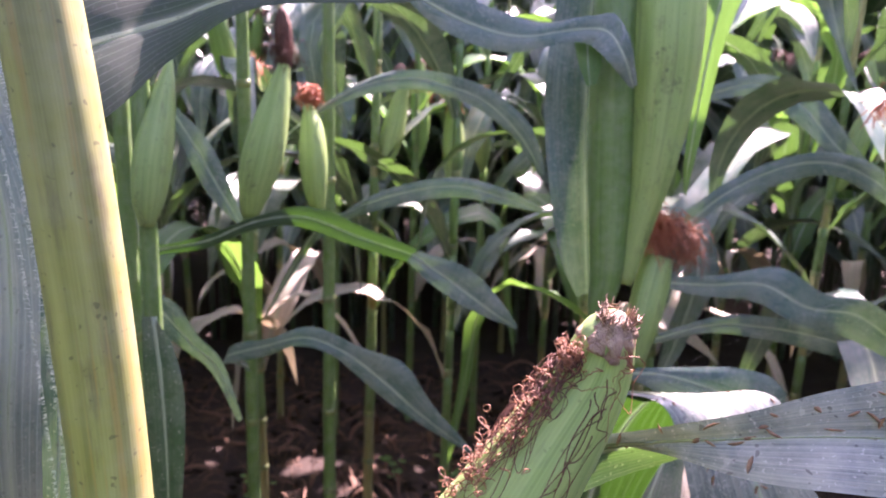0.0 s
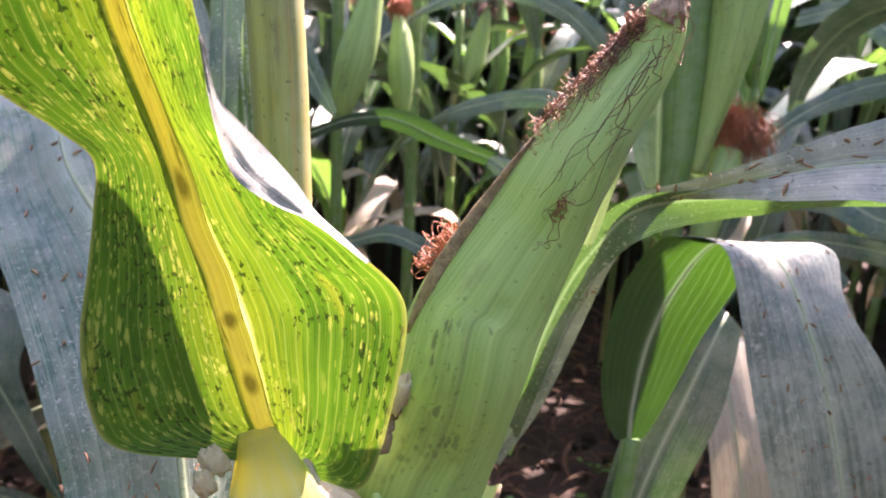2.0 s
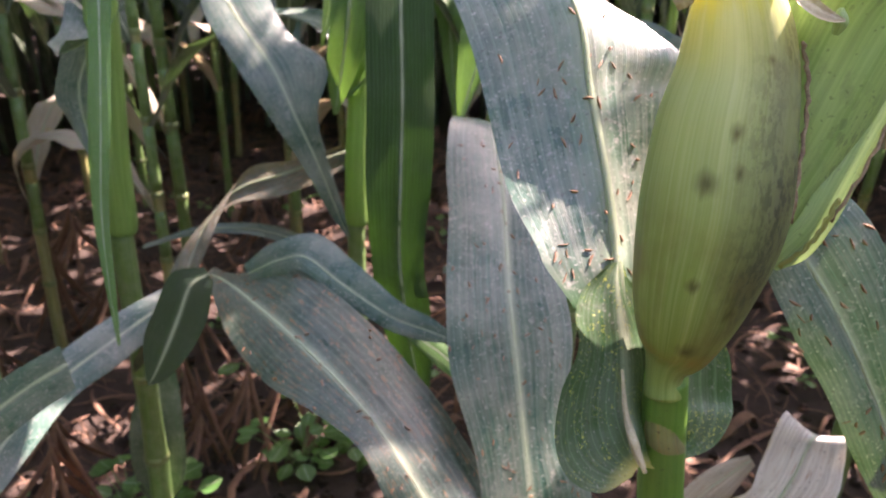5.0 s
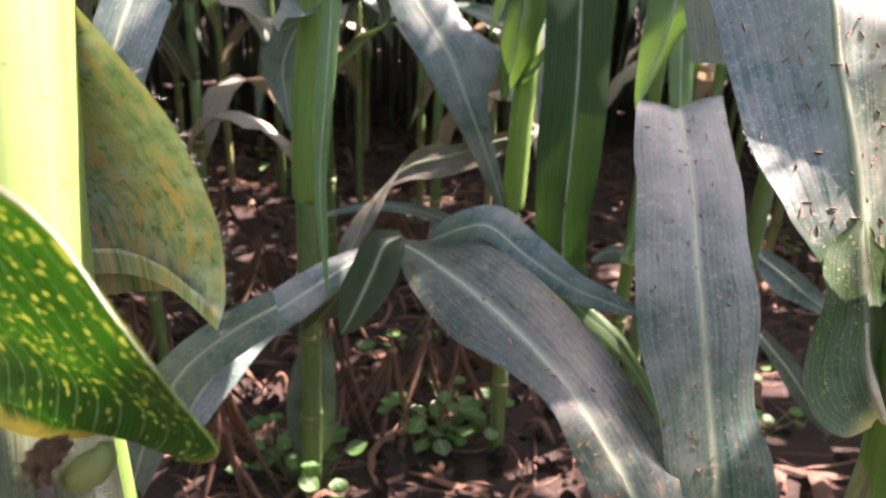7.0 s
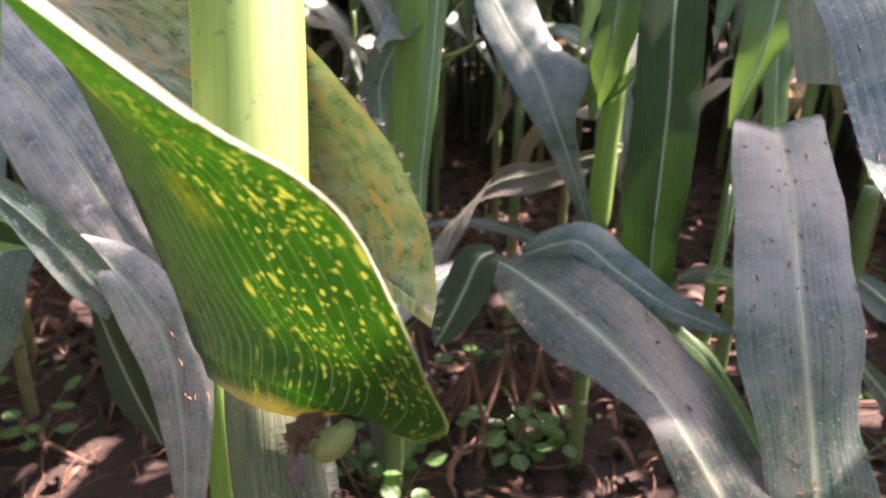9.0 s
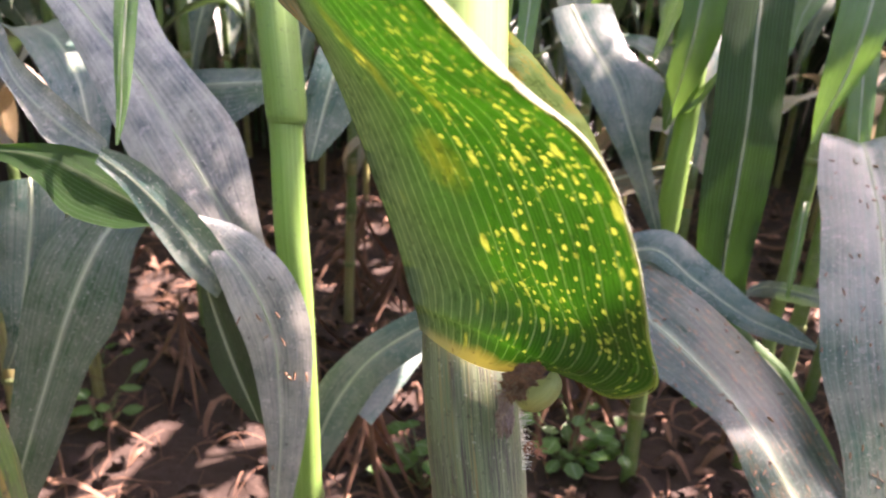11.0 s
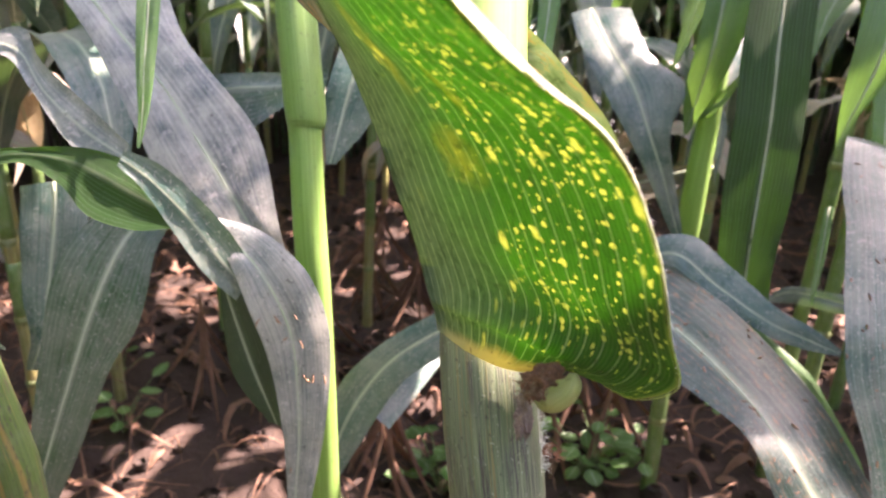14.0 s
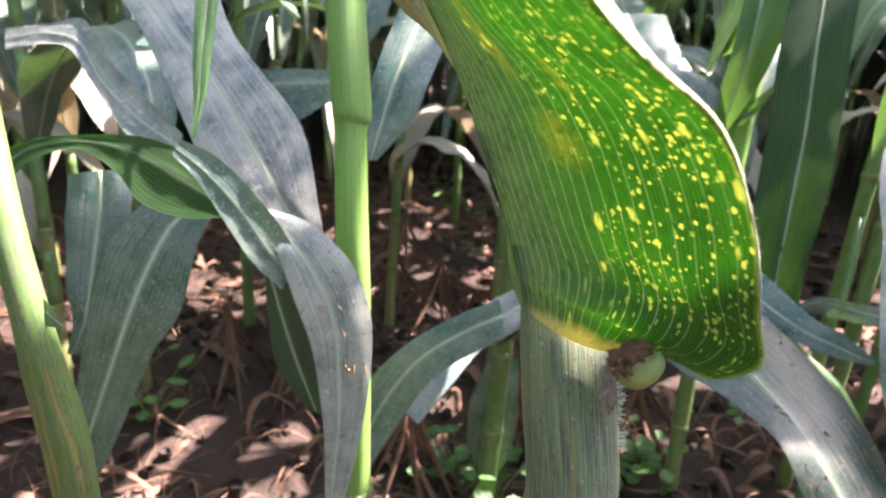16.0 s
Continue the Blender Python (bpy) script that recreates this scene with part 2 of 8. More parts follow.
def collar_material():
    """The folded leaf base: ribbed grey-green next to the rib, vivid and flecked towards the margin; its other half rusty."""
    k = Mat("blade_collar")
    obj = k.coords("Object")
    u, a, v, flat = blade_frame(k)
    wob = k.math("MULTIPLY", k.math("SUBTRACT", k.noise(obj, 60.0, 2.0), 0.5), 0.16)
    x = k.math("ADD", k.math("MULTIPLY", k.math("POWER", a, 0.72), 21.0), wob)
    vein = lines(k, x, 0.035, 0.05)
    fine = lines(k, k.math("MULTIPLY", x, 4.0), 0.06, 0.22)
    grain = k.noise(k.stretch(flat, (900.0, 240.0, 1.0)), 1.0, 4.0, 0.6)
    mott = k.noise(flat, 70.0, 4.0, 0.6)
    inner = k.ramp(k.math("ADD", a, k.math("MULTIPLY", k.math("SUBTRACT", mott, 0.5), 0.25)), 0.52, 0.08)
    green = k.mix(k.ramp(mott, 0.3, 0.7), (0.008, 0.060, 0.004), (0.026, 0.125, 0.010))
    col = k.mix(inner, green, k.mix(k.ramp(mott, 0.3, 0.7), (0.105, 0.165, 0.068), (0.18, 0.24, 0.125)))
    tr = k.mix(inner, k.mix(k.ramp(mott, 0.3, 0.7), (0.0028, 0.0280, 0.0005), (0.0080, 0.0520, 0.0010)), (0.0141, 0.0370, 0.0070))
    col = k.mix(k.math("MULTIPLY", k.ramp(grain, 0.38, 0.66), 0.55), col, (0.012, 0.050, 0.006))
    col = k.mix(k.math("MULTIPLY", fine, 0.20), col, (0.16, 0.25, 0.09))
    fade = k.ramp(a, 1.02, 0.55)
    col = k.mix(k.math("MULTIPLY", vein, k.math("ADD", k.math("MULTIPLY", fade, 0.42), 0.16)), col, (0.42, 0.50, 0.26))
    tr = k.mix(k.math("MULTIPLY", vein, 0.35), tr, (0.0396, 0.0774, 0.0150))
    # flecks, thickest towards the margin
    where = k.math("MULTIPLY", k.ramp(k.math("ADD", a, k.math("MULTIPLY", k.math("SUBTRACT", k.noise(flat, 55.0, 2.0), 0.5), 0.9)), 0.42, 0.66), k.ramp(v, 0.115, 0.07))
    sp = k.math("MULTIPLY", k.math("MAXIMUM", flecks(k, flat, 520.0, 0.85, 0.55, 0.4, 0.05), flecks(k, flat, 900.0, 0.9, 0.5, 0.3, 0.05)), where)
    few = k.math("MULTIPLY", flecks(k, flat, 330.0, 0.45, 0.22, 0.3), k.ramp(a, 0.12, 0.3))
    sp = k.math("MAXIMUM", sp, k.math("MULTIPLY", few, 0.8))
    speck = k.noise(flat, 900.0, 2.0)
    rim = k.ramp(a, 0.978, 1.0)
    big = None
    for place in ((0.42, 0.050, 0.10, 0.010), (0.33, 0.080, 0.05, 0.018), (0.56, 0.071, 0.035, 0.009), (0.30, 0.105, 0.05, 0.016)):
        one = spot_at(k, k.math("ADD", a, k.math("MULTIPLY", k.math("SUBTRACT", mott, 0.5), 0.12)), v, *place)
        big = one if big is None else k.math("MAXIMUM", big, one)
    big = k.math("MULTIPLY", big, k.ramp(k.noise(k.stretch(flat, (420.0, 150.0, 1.0)), 1.0, 4.0, 0.7), 0.25, 0.6))
    front = k.math("LESS_THAN", u, 0.5)
    big = k.math("MULTIPLY", big, front)
    col = k.mix(k.math("MULTIPLY", big, 0.7), col, (0.20, 0.235, 0.022))
    tr = k.mix(k.math("MULTIPLY", big, 0.7), tr, (0.0546, 0.0651, 0.0026))
    pale = k.mix(k.ramp(speck, 0.35, 0.7), (0.42, 0.50, 0.08), (0.66, 0.70, 0.20))
    col = k.mix(k.math("MULTIPLY", sp, 0.9), col, pale)
    tr = k.mix(k.math("MULTIPLY", sp, 0.9), tr, (0.1936, 0.2200, 0.0220))
    col = k.mix(k.math("MULTIPLY", rim, 0.7), col, (0.36, 0.46, 0.10))
    tr = k.mix(k.math("MULTIPLY", rim, 0.8), tr, (0.0915, 0.1197, 0.0131))
    # yellow foot, its colour raised for the light that would come through
    foot = k.math("MULTIPLY", k.ramp(k.math("ADD", v, k.math("MULTIPLY", k.math("SUBTRACT", mott, 0.5), 0.004)), 0.0026, 0.0010), k.ramp(a, 1.0, 0.8))
    col = k.mix(k.math("MULTIPLY", foot, 0.95), col, k.mix(k.ramp(a, 0.18, 0.42), (0.22, 0.27, 0.15), (0.80, 0.66, 0.12)))
    tr = k.mix(k.math("MULTIPLY", foot, 0.9), tr, (0.1197, 0.1003, 0.0174))
    blotch = k.math("MULTIPLY", k.ramp(k.noise(k.stretch(flat, (700.0, 330.0, 1.0)), 1.0, 4.0, 0.7), 0.50, 0.62), k.ramp(k.noise(flat, 120.0, 2.0), 0.35, 0.6))
    col = k.mix(k.math("MULTIPLY", blotch, k.math("MULTIPLY", k.math("SUBTRACT", 1.0, foot), 0.75)), col, (0.010, 0.040, 0.005))
    tr = k.mix(k.math("MULTIPLY", blotch, k.math("MULTIPLY", k.math("SUBTRACT", 1.0, foot), 0.7)), tr, (0.0020, 0.0160, 0.0003))
    tick = k.ramp(k.noise(obj, 620.0, 1.0), 0.69, 0.73)
    col = k.mix(k.math("MULTIPLY", tick, 0.5), col, (0.06, 0.045, 0.02))
    # the half behind: dusty grey-green with rust along the veins
    streak = k.noise(k.stretch(flat, (520.0, 90.0, 1.0)), 1.0, 5.0, 0.65)
    rust = k.math("MULTIPLY", k.ramp(streak, 0.47, 0.58), k.ramp(k.noise(k.stretch(flat, (110.0, 30.0, 1.0)), 1.0, 2.0), 0.40, 0.54))
    back = k.mix(k.ramp(streak, 0.3, 0.62), (0.12, 0.19, 0.08), (0.36, 0.42, 0.26))
    back = k.mix(k.math("MULTIPLY", k.ramp(mott, 0.48, 0.68), 0.75), back, (0.56, 0.57, 0.47))
    back = k.mix(k.math("MULTIPLY", k.ramp(k.noise(k.stretch(flat, (300.0, 170.0, 1.0)), 1.0, 4.0, 0.7), 0.54, 0.64), 0.7), back, (0.055, 0.09, 0.03))
    back = k.mix(k.math("MULTIPLY", rust, 0.8), back, k.mix(k.ramp(speck, 0.35, 0.65), (0.56, 0.36, 0.07), (0.72, 0.30, 0.13)))
    back = k.mix(k.math("MULTIPLY", rim, 0.5), back, (0.48, 0.48, 0.24))
    col = k.mix(front, back, col)
    tr = k.mix(front, (0.0300, 0.0420, 0.0080), tr)
    h = k.math("ADD", k.math("MULTIPLY", vein, 0.8), k.math("ADD", k.math("MULTIPLY", fine, 0.5), k.math("MULTIPLY", grain, 0.8)))
    thin = k.math("MULTIPLY_ADD", k.math("MULTIPLY", k.math("SUBTRACT", 1.0, inner), front), 0.28)
    thin.node.inputs[2].default_value = 0.14
    h = k.math("MULTIPLY", h, k.math("MULTIPLY_ADD", front, 0.8))
    h.node.inputs[1].links[0].from_node.inputs[2].default_value = 0.2
    return finish_leaf(k, col, tr, thin, 0.6, h, 0.35)


def lit_leaf_material():
    """The leaf with the sun behind it: bright veins, pale flecks, dark crumbs lying in clusters."""
    k = Mat("blade_spotted")
    obj = k.coords("Object")
    u, a, v, flat = blade_frame(k)
    wob = k.math("MULTIPLY", k.math("SUBTRACT", k.noise(obj, 40.0, 2.0), 0.5), 0.5)
    x = k.math("ADD", k.math("MULTIPLY", k.math("POWER", a, 0.85), 15.0), wob)
    vein = lines(k, x, 0.05, 0.10)
    fine = lines(k, k.math("MULTIPLY", x, 4.0), 0.08, 0.28)
    mott = k.noise(k.stretch(flat, (90.0, 26.0, 1.0)), 1.0, 4.0, 0.6)
    big = k.noise(k.stretch(flat, (30.0, 12.0, 1.0)), 1.0, 2.0)
    streak = k.noise(k.stretch(flat, (520.0, 14.0, 1.0)), 1.0, 3.0, 0.6)
    col = k.mix(k.ramp(mott, 0.3, 0.7), (0.028, 0.110, 0.010), (0.060, 0.180, 0.022))
    tr = k.mix(k.ramp(mott, 0.36, 0.64), (0.0158, 0.0686, 0.0013), (0.0572, 0.1408, 0.0035))
    near = k.ramp(k.math("ADD", a, k.math("MULTIPLY", k.math("SUBTRACT", big, 0.5), 0.5)), 0.46, 0.08)
    tr = k.mix(k.math("MULTIPLY", near, k.ramp(streak, 0.30, 0.62)), tr, (0.1584, 0.2068, 0.0053))
    tr = k.mix(k.math("MULTIPLY", k.ramp(streak, 0.52, 0.70), 0.45), tr, (0.1426, 0.2138, 0.0071))
    tr = k.mix(k.math("MULTIPLY", k.ramp(streak, 0.47, 0.32), 0.45), tr, (0.0194, 0.0810, 0.0019))
    col = k.mix(k.math("MULTIPLY", near, 0.4), col, (0.20, 0.28, 0.03))
    col = k.mix(k.math("MULTIPLY", fine, 0.15), col, (0.14, 0.26, 0.05))
    tr = k.mix(k.math("MULTIPLY", fine, 0.22), tr, (0.1232, 0.1998, 0.0143))
    col = k.mix(k.math("MULTIPLY", vein, 0.35), col, (0.26, 0.36, 0.10))
    tr = k.mix(k.math("MULTIPLY", vein, 0.32), tr, (0.1998, 0.2658, 0.0333))
    left = k.ramp(u, 0.52, 0.44)
    patch = k.noise(k.stretch(flat, (45.0, 30.0, 1.0)), 1.0, 2.0)
    where = k.ramp(k.math("ADD", k.math("ADD", patch, k.math("MULTIPLY", left, 0.13)), k.math("MULTIPLY", a, 0.10)), 0.46, 0.62)
    sp = k.math("MULTIPLY", k.math("MAXIMUM", flecks(k, flat, 330.0, 0.42, 0.60, 0.5, 0.10), flecks(k, flat, 560.0, 0.5, 0.50, 0.4, 0.10)), where)
    soft = k.math("MULTIPLY", flecks(k, flat, 150.0, 0.30, 0.35, 0.6, 0.16), where)
    col = k.mix(k.math("MULTIPLY", sp, 0.75), col, (0.34, 0.42, 0.12))
    tr = k.mix(k.math("MULTIPLY", sp, 0.95), tr, (0.2376, 0.2728, 0.0396))
    col = k.mix(k.math("MULTIPLY", soft, 0.5), col, (0.26, 0.31, 0.06))
    tr = k.mix(k.math("MULTIPLY", soft, 0.5), tr, (0.2094, 0.2094, 0.0143))
    crumbs = k.math("MULTIPLY", k.ramp(k.noise(k.stretch(flat, (420.0, 300.0, 1.0)), 1.0, 3.0, 0.6), 0.56, 0.60), k.ramp(k.noise(flat, 38.0, 2.0), 0.45, 0.53))
    soot = k.math("MULTIPLY", k.ramp(k.noise(k.stretch(flat, (60.0, 60.0, 1.0)), 1.0, 5.0, 0.75), 0.58, 0.72), left)
    dark = k.math("MAXIMUM", k.math("MULTIPLY", crumbs, 0.9), k.math("MULTIPLY", soot, 0.55))
    col = k.mix(dark, col, (0.028, 0.045, 0.012))
    tr = k.mix(dark, tr, (0.0062, 0.0211, 0.0019))
    rim = k.ramp(a, 0.96, 1.0)
    col = k.mix(k.math("MULTIPLY", rim, 0.6), col, (0.44, 0.42, 0.20))
    tr = k.mix(k.math("MULTIPLY", rim, 0.6), tr, (0.2376, 0.2376, 0.0475))
    h = k.math("ADD", vein, k.math("ADD", k.math("MULTIPLY", fine, 0.5), streak))
    under = k.ramp(a, 0.11, 0.06)
    tr = k.mix(under, tr, (0.4840, 0.4664, 0.1408))
    thin = k.math("MULTIPLY_ADD", under, 0.45)
    thin.node.inputs[2].default_value = 0.42
    return finish_leaf(k, col, tr, thin, 0.5, h, 0.3)


def glow_rib_material():
    """A thick pale midrib with the sun behind it, ribbed along, with shadow spots painted darker."""
    k = Mat("midrib_glow")
    uv = k.coords("UV")
    sep = k.node("SeparateXYZ", Vector=uv)
    u, v = sep.outputs[0], sep.outputs[1]
    ribs = k.noise(k.stretch(uv, (90.0, 3.0, 1.0)), 1.0, 3.0)
    long = k.noise(k.stretch(uv, (6.0, 16.0, 1.0)), 1.0, 4.0, 0.65)
    # shadows falling on the rib, painted as dark olive blotches
    blot = k.math("MULTIPLY", k.ramp(long, 0.58, 0.66), 0.75)
    for v0, r in ((0.055, 0.010), (0.098, 0.008), (0.185, 0.012)):
        blot = k.math("MAXIMUM", blot, k.math("MULTIPLY", spot_at(k, k.math("ADD", u, k.math("MULTIPLY", k.math("SUBTRACT", long, 0.5), 0.2)), v, 0.52, v0, 0.13, r), 0.9))
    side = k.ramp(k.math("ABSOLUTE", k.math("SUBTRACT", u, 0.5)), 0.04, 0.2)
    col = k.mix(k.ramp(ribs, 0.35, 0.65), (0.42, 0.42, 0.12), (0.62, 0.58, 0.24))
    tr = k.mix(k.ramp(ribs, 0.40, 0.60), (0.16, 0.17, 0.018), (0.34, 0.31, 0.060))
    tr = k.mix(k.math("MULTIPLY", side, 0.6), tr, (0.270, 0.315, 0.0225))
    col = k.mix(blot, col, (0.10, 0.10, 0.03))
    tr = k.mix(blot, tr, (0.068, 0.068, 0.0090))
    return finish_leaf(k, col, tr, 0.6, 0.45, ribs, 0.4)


def sheath_material():
    """The sheath round the near ear: pale and ribbed above, greener below, sooty along its seam, bruised in spots."""
    k = Mat("sheath_near")
    uv, obj = k.coords("UV"), k.coords("Object")
    sep = k.node("SeparateXYZ", Vector=uv)
    u, v = sep.outputs[0], sep.outputs[1]
    streak = k.noise(k.stretch(uv, (26.0, 4.0, 1.0)), 1.0, 4.0, 0.6)
    ribs = k.noise(k.stretch(uv, (190.0, 5.0, 1.0)), 1.0, 2.0)
    cloud = k.noise(k.stretch(uv, (7.0, 22.0, 1.0)), 1.0, 4.0, 0.6)
    low = k.ramp(k.math("ADD", v, k.math("MULTIPLY", k.math("SUBTRACT", streak, 0.5), 0.09)), 0.035, 0.135)
    col = k.mix(low, k.mix(k.ramp(streak, 0.35, 0.65), (0.46, 0.55, 0.20), (0.68, 0.72, 0.38)), k.mix(k.ramp(streak, 0.35, 0.65), (0.18, 0.29, 0.06), (0.38, 0.47, 0.14)))
    tr = k.mix(low, (0.60, 0.58, 0.13), (0.34, 0.40, 0.05))
    col = k.mix(k.math("MULTIPLY", k.ramp(u, 0.40, 0.52), 0.6), col, (0.13, 0.24, 0.07))
    col = k.mix(k.math("MULTIPLY", k.ramp(ribs, 0.5, 0.72), 0.35), col, (0.62, 0.64, 0.36))
    col = k.mix(k.math("MULTIPLY", k.ramp(ribs, 0.48, 0.28), 0.25), col, (0.16, 0.22, 0.05))
    # sunlight through the sheath's top, painted as a yellow band
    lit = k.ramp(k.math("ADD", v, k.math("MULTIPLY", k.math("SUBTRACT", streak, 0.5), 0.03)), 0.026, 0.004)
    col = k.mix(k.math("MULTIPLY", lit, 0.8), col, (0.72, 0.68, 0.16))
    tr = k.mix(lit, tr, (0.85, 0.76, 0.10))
    # olive-brown bloom low on the front, soot along the seam, bruises
    olive = k.math("MULTIPLY", k.ramp(cloud, 0.40, 0.66), k.math("MULTIPLY", k.ramp(v, 0.09, 0.14), k.ramp(v, 0.21, 0.185)))
    col = k.mix(k.math("MULTIPLY", olive, 0.85), col, (0.17, 0.13, 0.045))
    seam = k.math("MULTIPLY", k.ramp(k.math("ADD", u, k.math("MULTIPLY", k.math("SUBTRACT", cloud, 0.5), 0.16)), 0.32, 0.20), k.math("MULTIPLY", k.ramp(v, 0.020, 0.050), k.ramp(v, 0.175, 0.140)))
    col = k.mix(k.math("MULTIPLY", seam, k.math("MULTIPLY_ADD", k.ramp(cloud, 0.35, 0.7), 0.35)), col, (0.085, 0.085, 0.060))
    soot = k.ramp(k.noise(k.stretch(uv, (52.0, 130.0, 1.0)), 1.0, 5.0, 0.7), 0.47, 0.55)
    col = k.mix(k.math("MULTIPLY", k.math("MULTIPLY", soot, seam), k.ramp(cloud, 0.36, 0.60)), col, (0.035, 0.033, 0.038))
    bruise = None
    for place in ((0.300, 0.078, 0.022, 0.0055), (0.345, 0.100, 0.030, 0.0075), (0.285, 0.094, 0.014, 0.0060), (0.235, 0.046, 0.013, 0.0035), (0.22, 0.155, 0.018, 0.004), (0.30, 0.176, 0.045, 0.006), (0.33, 0.145, 0.02, 0.004)):
        one = spot_at(k, k.math("ADD", u, k.math("MULTIPLY", k.math("SUBTRACT", streak, 0.5), 0.03)), k.math("ADD", v, k.math("MULTIPLY", k.math("SUBTRACT", k.noise(uv, 60.0, 2.0), 0.5), 0.008)), *place, 0.9)
        bruise = one if bruise is None else k.math("MAXIMUM", bruise, one)
    col = k.mix(k.math("MULTIPLY", bruise, 0.85), col, (0.085, 0.070, 0.028))
    ring = k.math("MULTIPLY", k.ramp(k.math("ABSOLUTE", k.math("SUBTRACT", v, 0.186)), 0.008, 0.002), k.ramp(cloud, 0.3, 0.6))
    col = k.mix(k.math("MULTIPLY", ring, 0.6), col, (0.40, 0.27, 0.07))
    tr = k.mix(k.math("MAXIMUM", k.math("MULTIPLY", bruise, 0.6), k.math("MULTIPLY", seam, 0.6)), tr, (0.10, 0.10, 0.02))
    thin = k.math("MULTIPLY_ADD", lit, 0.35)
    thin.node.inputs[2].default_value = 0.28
    return finish_leaf(k, col, tr, thin, 0.48, k.math("ADD", k.math("MULTIPLY", ribs, 1.4), streak), 0.35)



def weathered_stalk_material():
    """Grey-green sheath with fine ribs, purple-grey streaks, one brown run and dark specks."""
    k = Mat("stalk_grey")
    uv, obj = k.coords("UV"), k.coords("Object")
    fine = k.noise(k.stretch(uv, (190.0, 9.0, 1.0)), 1.0, 3.0, 0.6)
    wide = k.noise(k.stretch(uv, (26.0, 12.0, 1.0)), 1.0, 5.0, 0.65)
    col = k.mix(k.ramp(fine, 0.36, 0.64), (0.088, 0.130, 0.060), (0.185, 0.225, 0.125))
    col = k.mix(k.math("MULTIPLY", k.ramp(wide, 0.45, 0.66), 0.45), col, (0.21, 0.215, 0.165))
    purple = k.math("MULTIPLY", k.ramp(k.noise(k.stretch(uv, (150.0, 55.0, 1.0)), 1.0, 5.0, 0.75), 0.47, 0.58), k.ramp(k.noise(k.stretch(uv, (11.0, 18.0, 1.0)), 1.0, 2.0), 0.40, 0.54))
    col = k.mix(k.math("MULTIPLY", purple, 0.9), col, (0.060, 0.045, 0.048))
    brown = k.math("MULTIPLY", k.ramp(k.noise(k.stretch(uv, (34.0, 9.0, 1.0)), 1.0, 4.0, 0.7), 0.54, 0.63), k.ramp(k.noise(k.stretch(uv, (70.0, 60.0, 1.0)), 1.0, 3.0), 0.3, 0.6))
    col = k.mix(k.math("MULTIPLY", brown, 0.75), col, (0.27, 0.17, 0.045))
    pit = k.ramp(k.noise(obj, 620.0, 2.0), 0.64, 0.70)
    col = k.mix(k.math("MULTIPLY", pit, 0.6), col, (0.05, 0.04, 0.035))
    dust = k.ramp(k.noise(obj, 900.0, 1.0), 0.68, 0.72)
    col = k.mix(k.math("MULTIPLY", dust, 0.4), col, (0.40, 0.41, 0.34))
    k.put(k.p.inputs["Base Color"], col)
    k.put(k.p.inputs["Roughness"], k.math("ADD", k.math("MULTIPLY", wide, 0.25), 0.45))
    k.put(k.p.inputs["Normal"], k.bump(k.math("ADD", fine, k.math("MULTIPLY", wide, 0.4)), 0.35, 0.0005))
    return k.m


def plain_material(name, a, b, rough=0.75, scale=40.0, bump=0.4, dist=0.002, metal=0.0):
    k = Mat(name)
    obj = k.coords("Object")
    n = k.noise(obj, scale, 5.0, 0.65)
    f = k.math("ADD", k.math("MULTIPLY", n, 0.7), k.math("MULTIPLY", k.noise(obj, scale * 6, 2.0), 0.3))
    k.put(k.p.inputs["Base Color"], k.mix(k.ramp(f, 0.3, 0.7), a, b))
    k.put(k.p.inputs["Roughness"], rough)
    k.put(k.p.inputs["Normal"], k.bump(f, bump, dist))
    return k.m


BLADE = leaf_material("blade", (0.025, 0.072, 0.036), (0.085, 0.20, 0.025), dust=0.38, thin=0.22, wax=0.25)
BLADE_DUSTY = leaf_material("blade_dusty", (0.030, 0.084, 0.064), (0.12, 0.26, 0.05), dust=0.42, thin=0.09, rough=0.34, wax=0.25)
BLADE_GREEN = leaf_material("blade_green", (0.05, 0.16, 0.03), (0.16, 0.35, 0.04), dust=0.14, thin=0.34)
BLADE_UNDER = leaf_material("blade_under", (0.014, 0.055, 0.008), (0.050, 0.16, 0.008), dust=0.03, thin=0.25, rough=0.55, pale=0.12, gloss=0.3, rim=(0.085, 0.02, 0.05))
# dusty leaf, its base also raised for the light on it
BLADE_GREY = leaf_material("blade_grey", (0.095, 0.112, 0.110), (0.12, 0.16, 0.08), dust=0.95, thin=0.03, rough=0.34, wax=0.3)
BLADE_SPOTTED = lit_leaf_material()
BLADE_COLLAR = collar_material()
BLADE_BASE = leaf_material("blade_base", (0.030, 0.090, 0.028), (0.09, 0.22, 0.02), dust=0.25, spots=0.35, thin=0.25, fleck=(50.0, 380.0, 0.42), cells=420.0, foot=0.010)
BLADE_RUSTY = leaf_material("blade_rusty", (0.10, 0.17, 0.06), (0.26, 0.36, 0.05), dust=0.3, rust=0.9, thin=0.25)
BLADE_LEAN = leaf_material("blade_lean", (0.012, 0.046, 0.007), (0.034, 0.115, 0.004), dust=0.04, thin=0.3, rough=0.6, veins=60.0, vein=0.12)
BLADE_WITHERED = leaf_material("blade_withered", (0.075, 0.085, 0.045), (0.16, 0.15, 0.05), dust=0.45, rust=0.6, thin=0.15, rough=0.55)
# dusty leaf, bluish skylight on its face put into the base
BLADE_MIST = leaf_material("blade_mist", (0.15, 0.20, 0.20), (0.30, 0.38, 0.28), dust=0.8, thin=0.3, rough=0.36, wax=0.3)
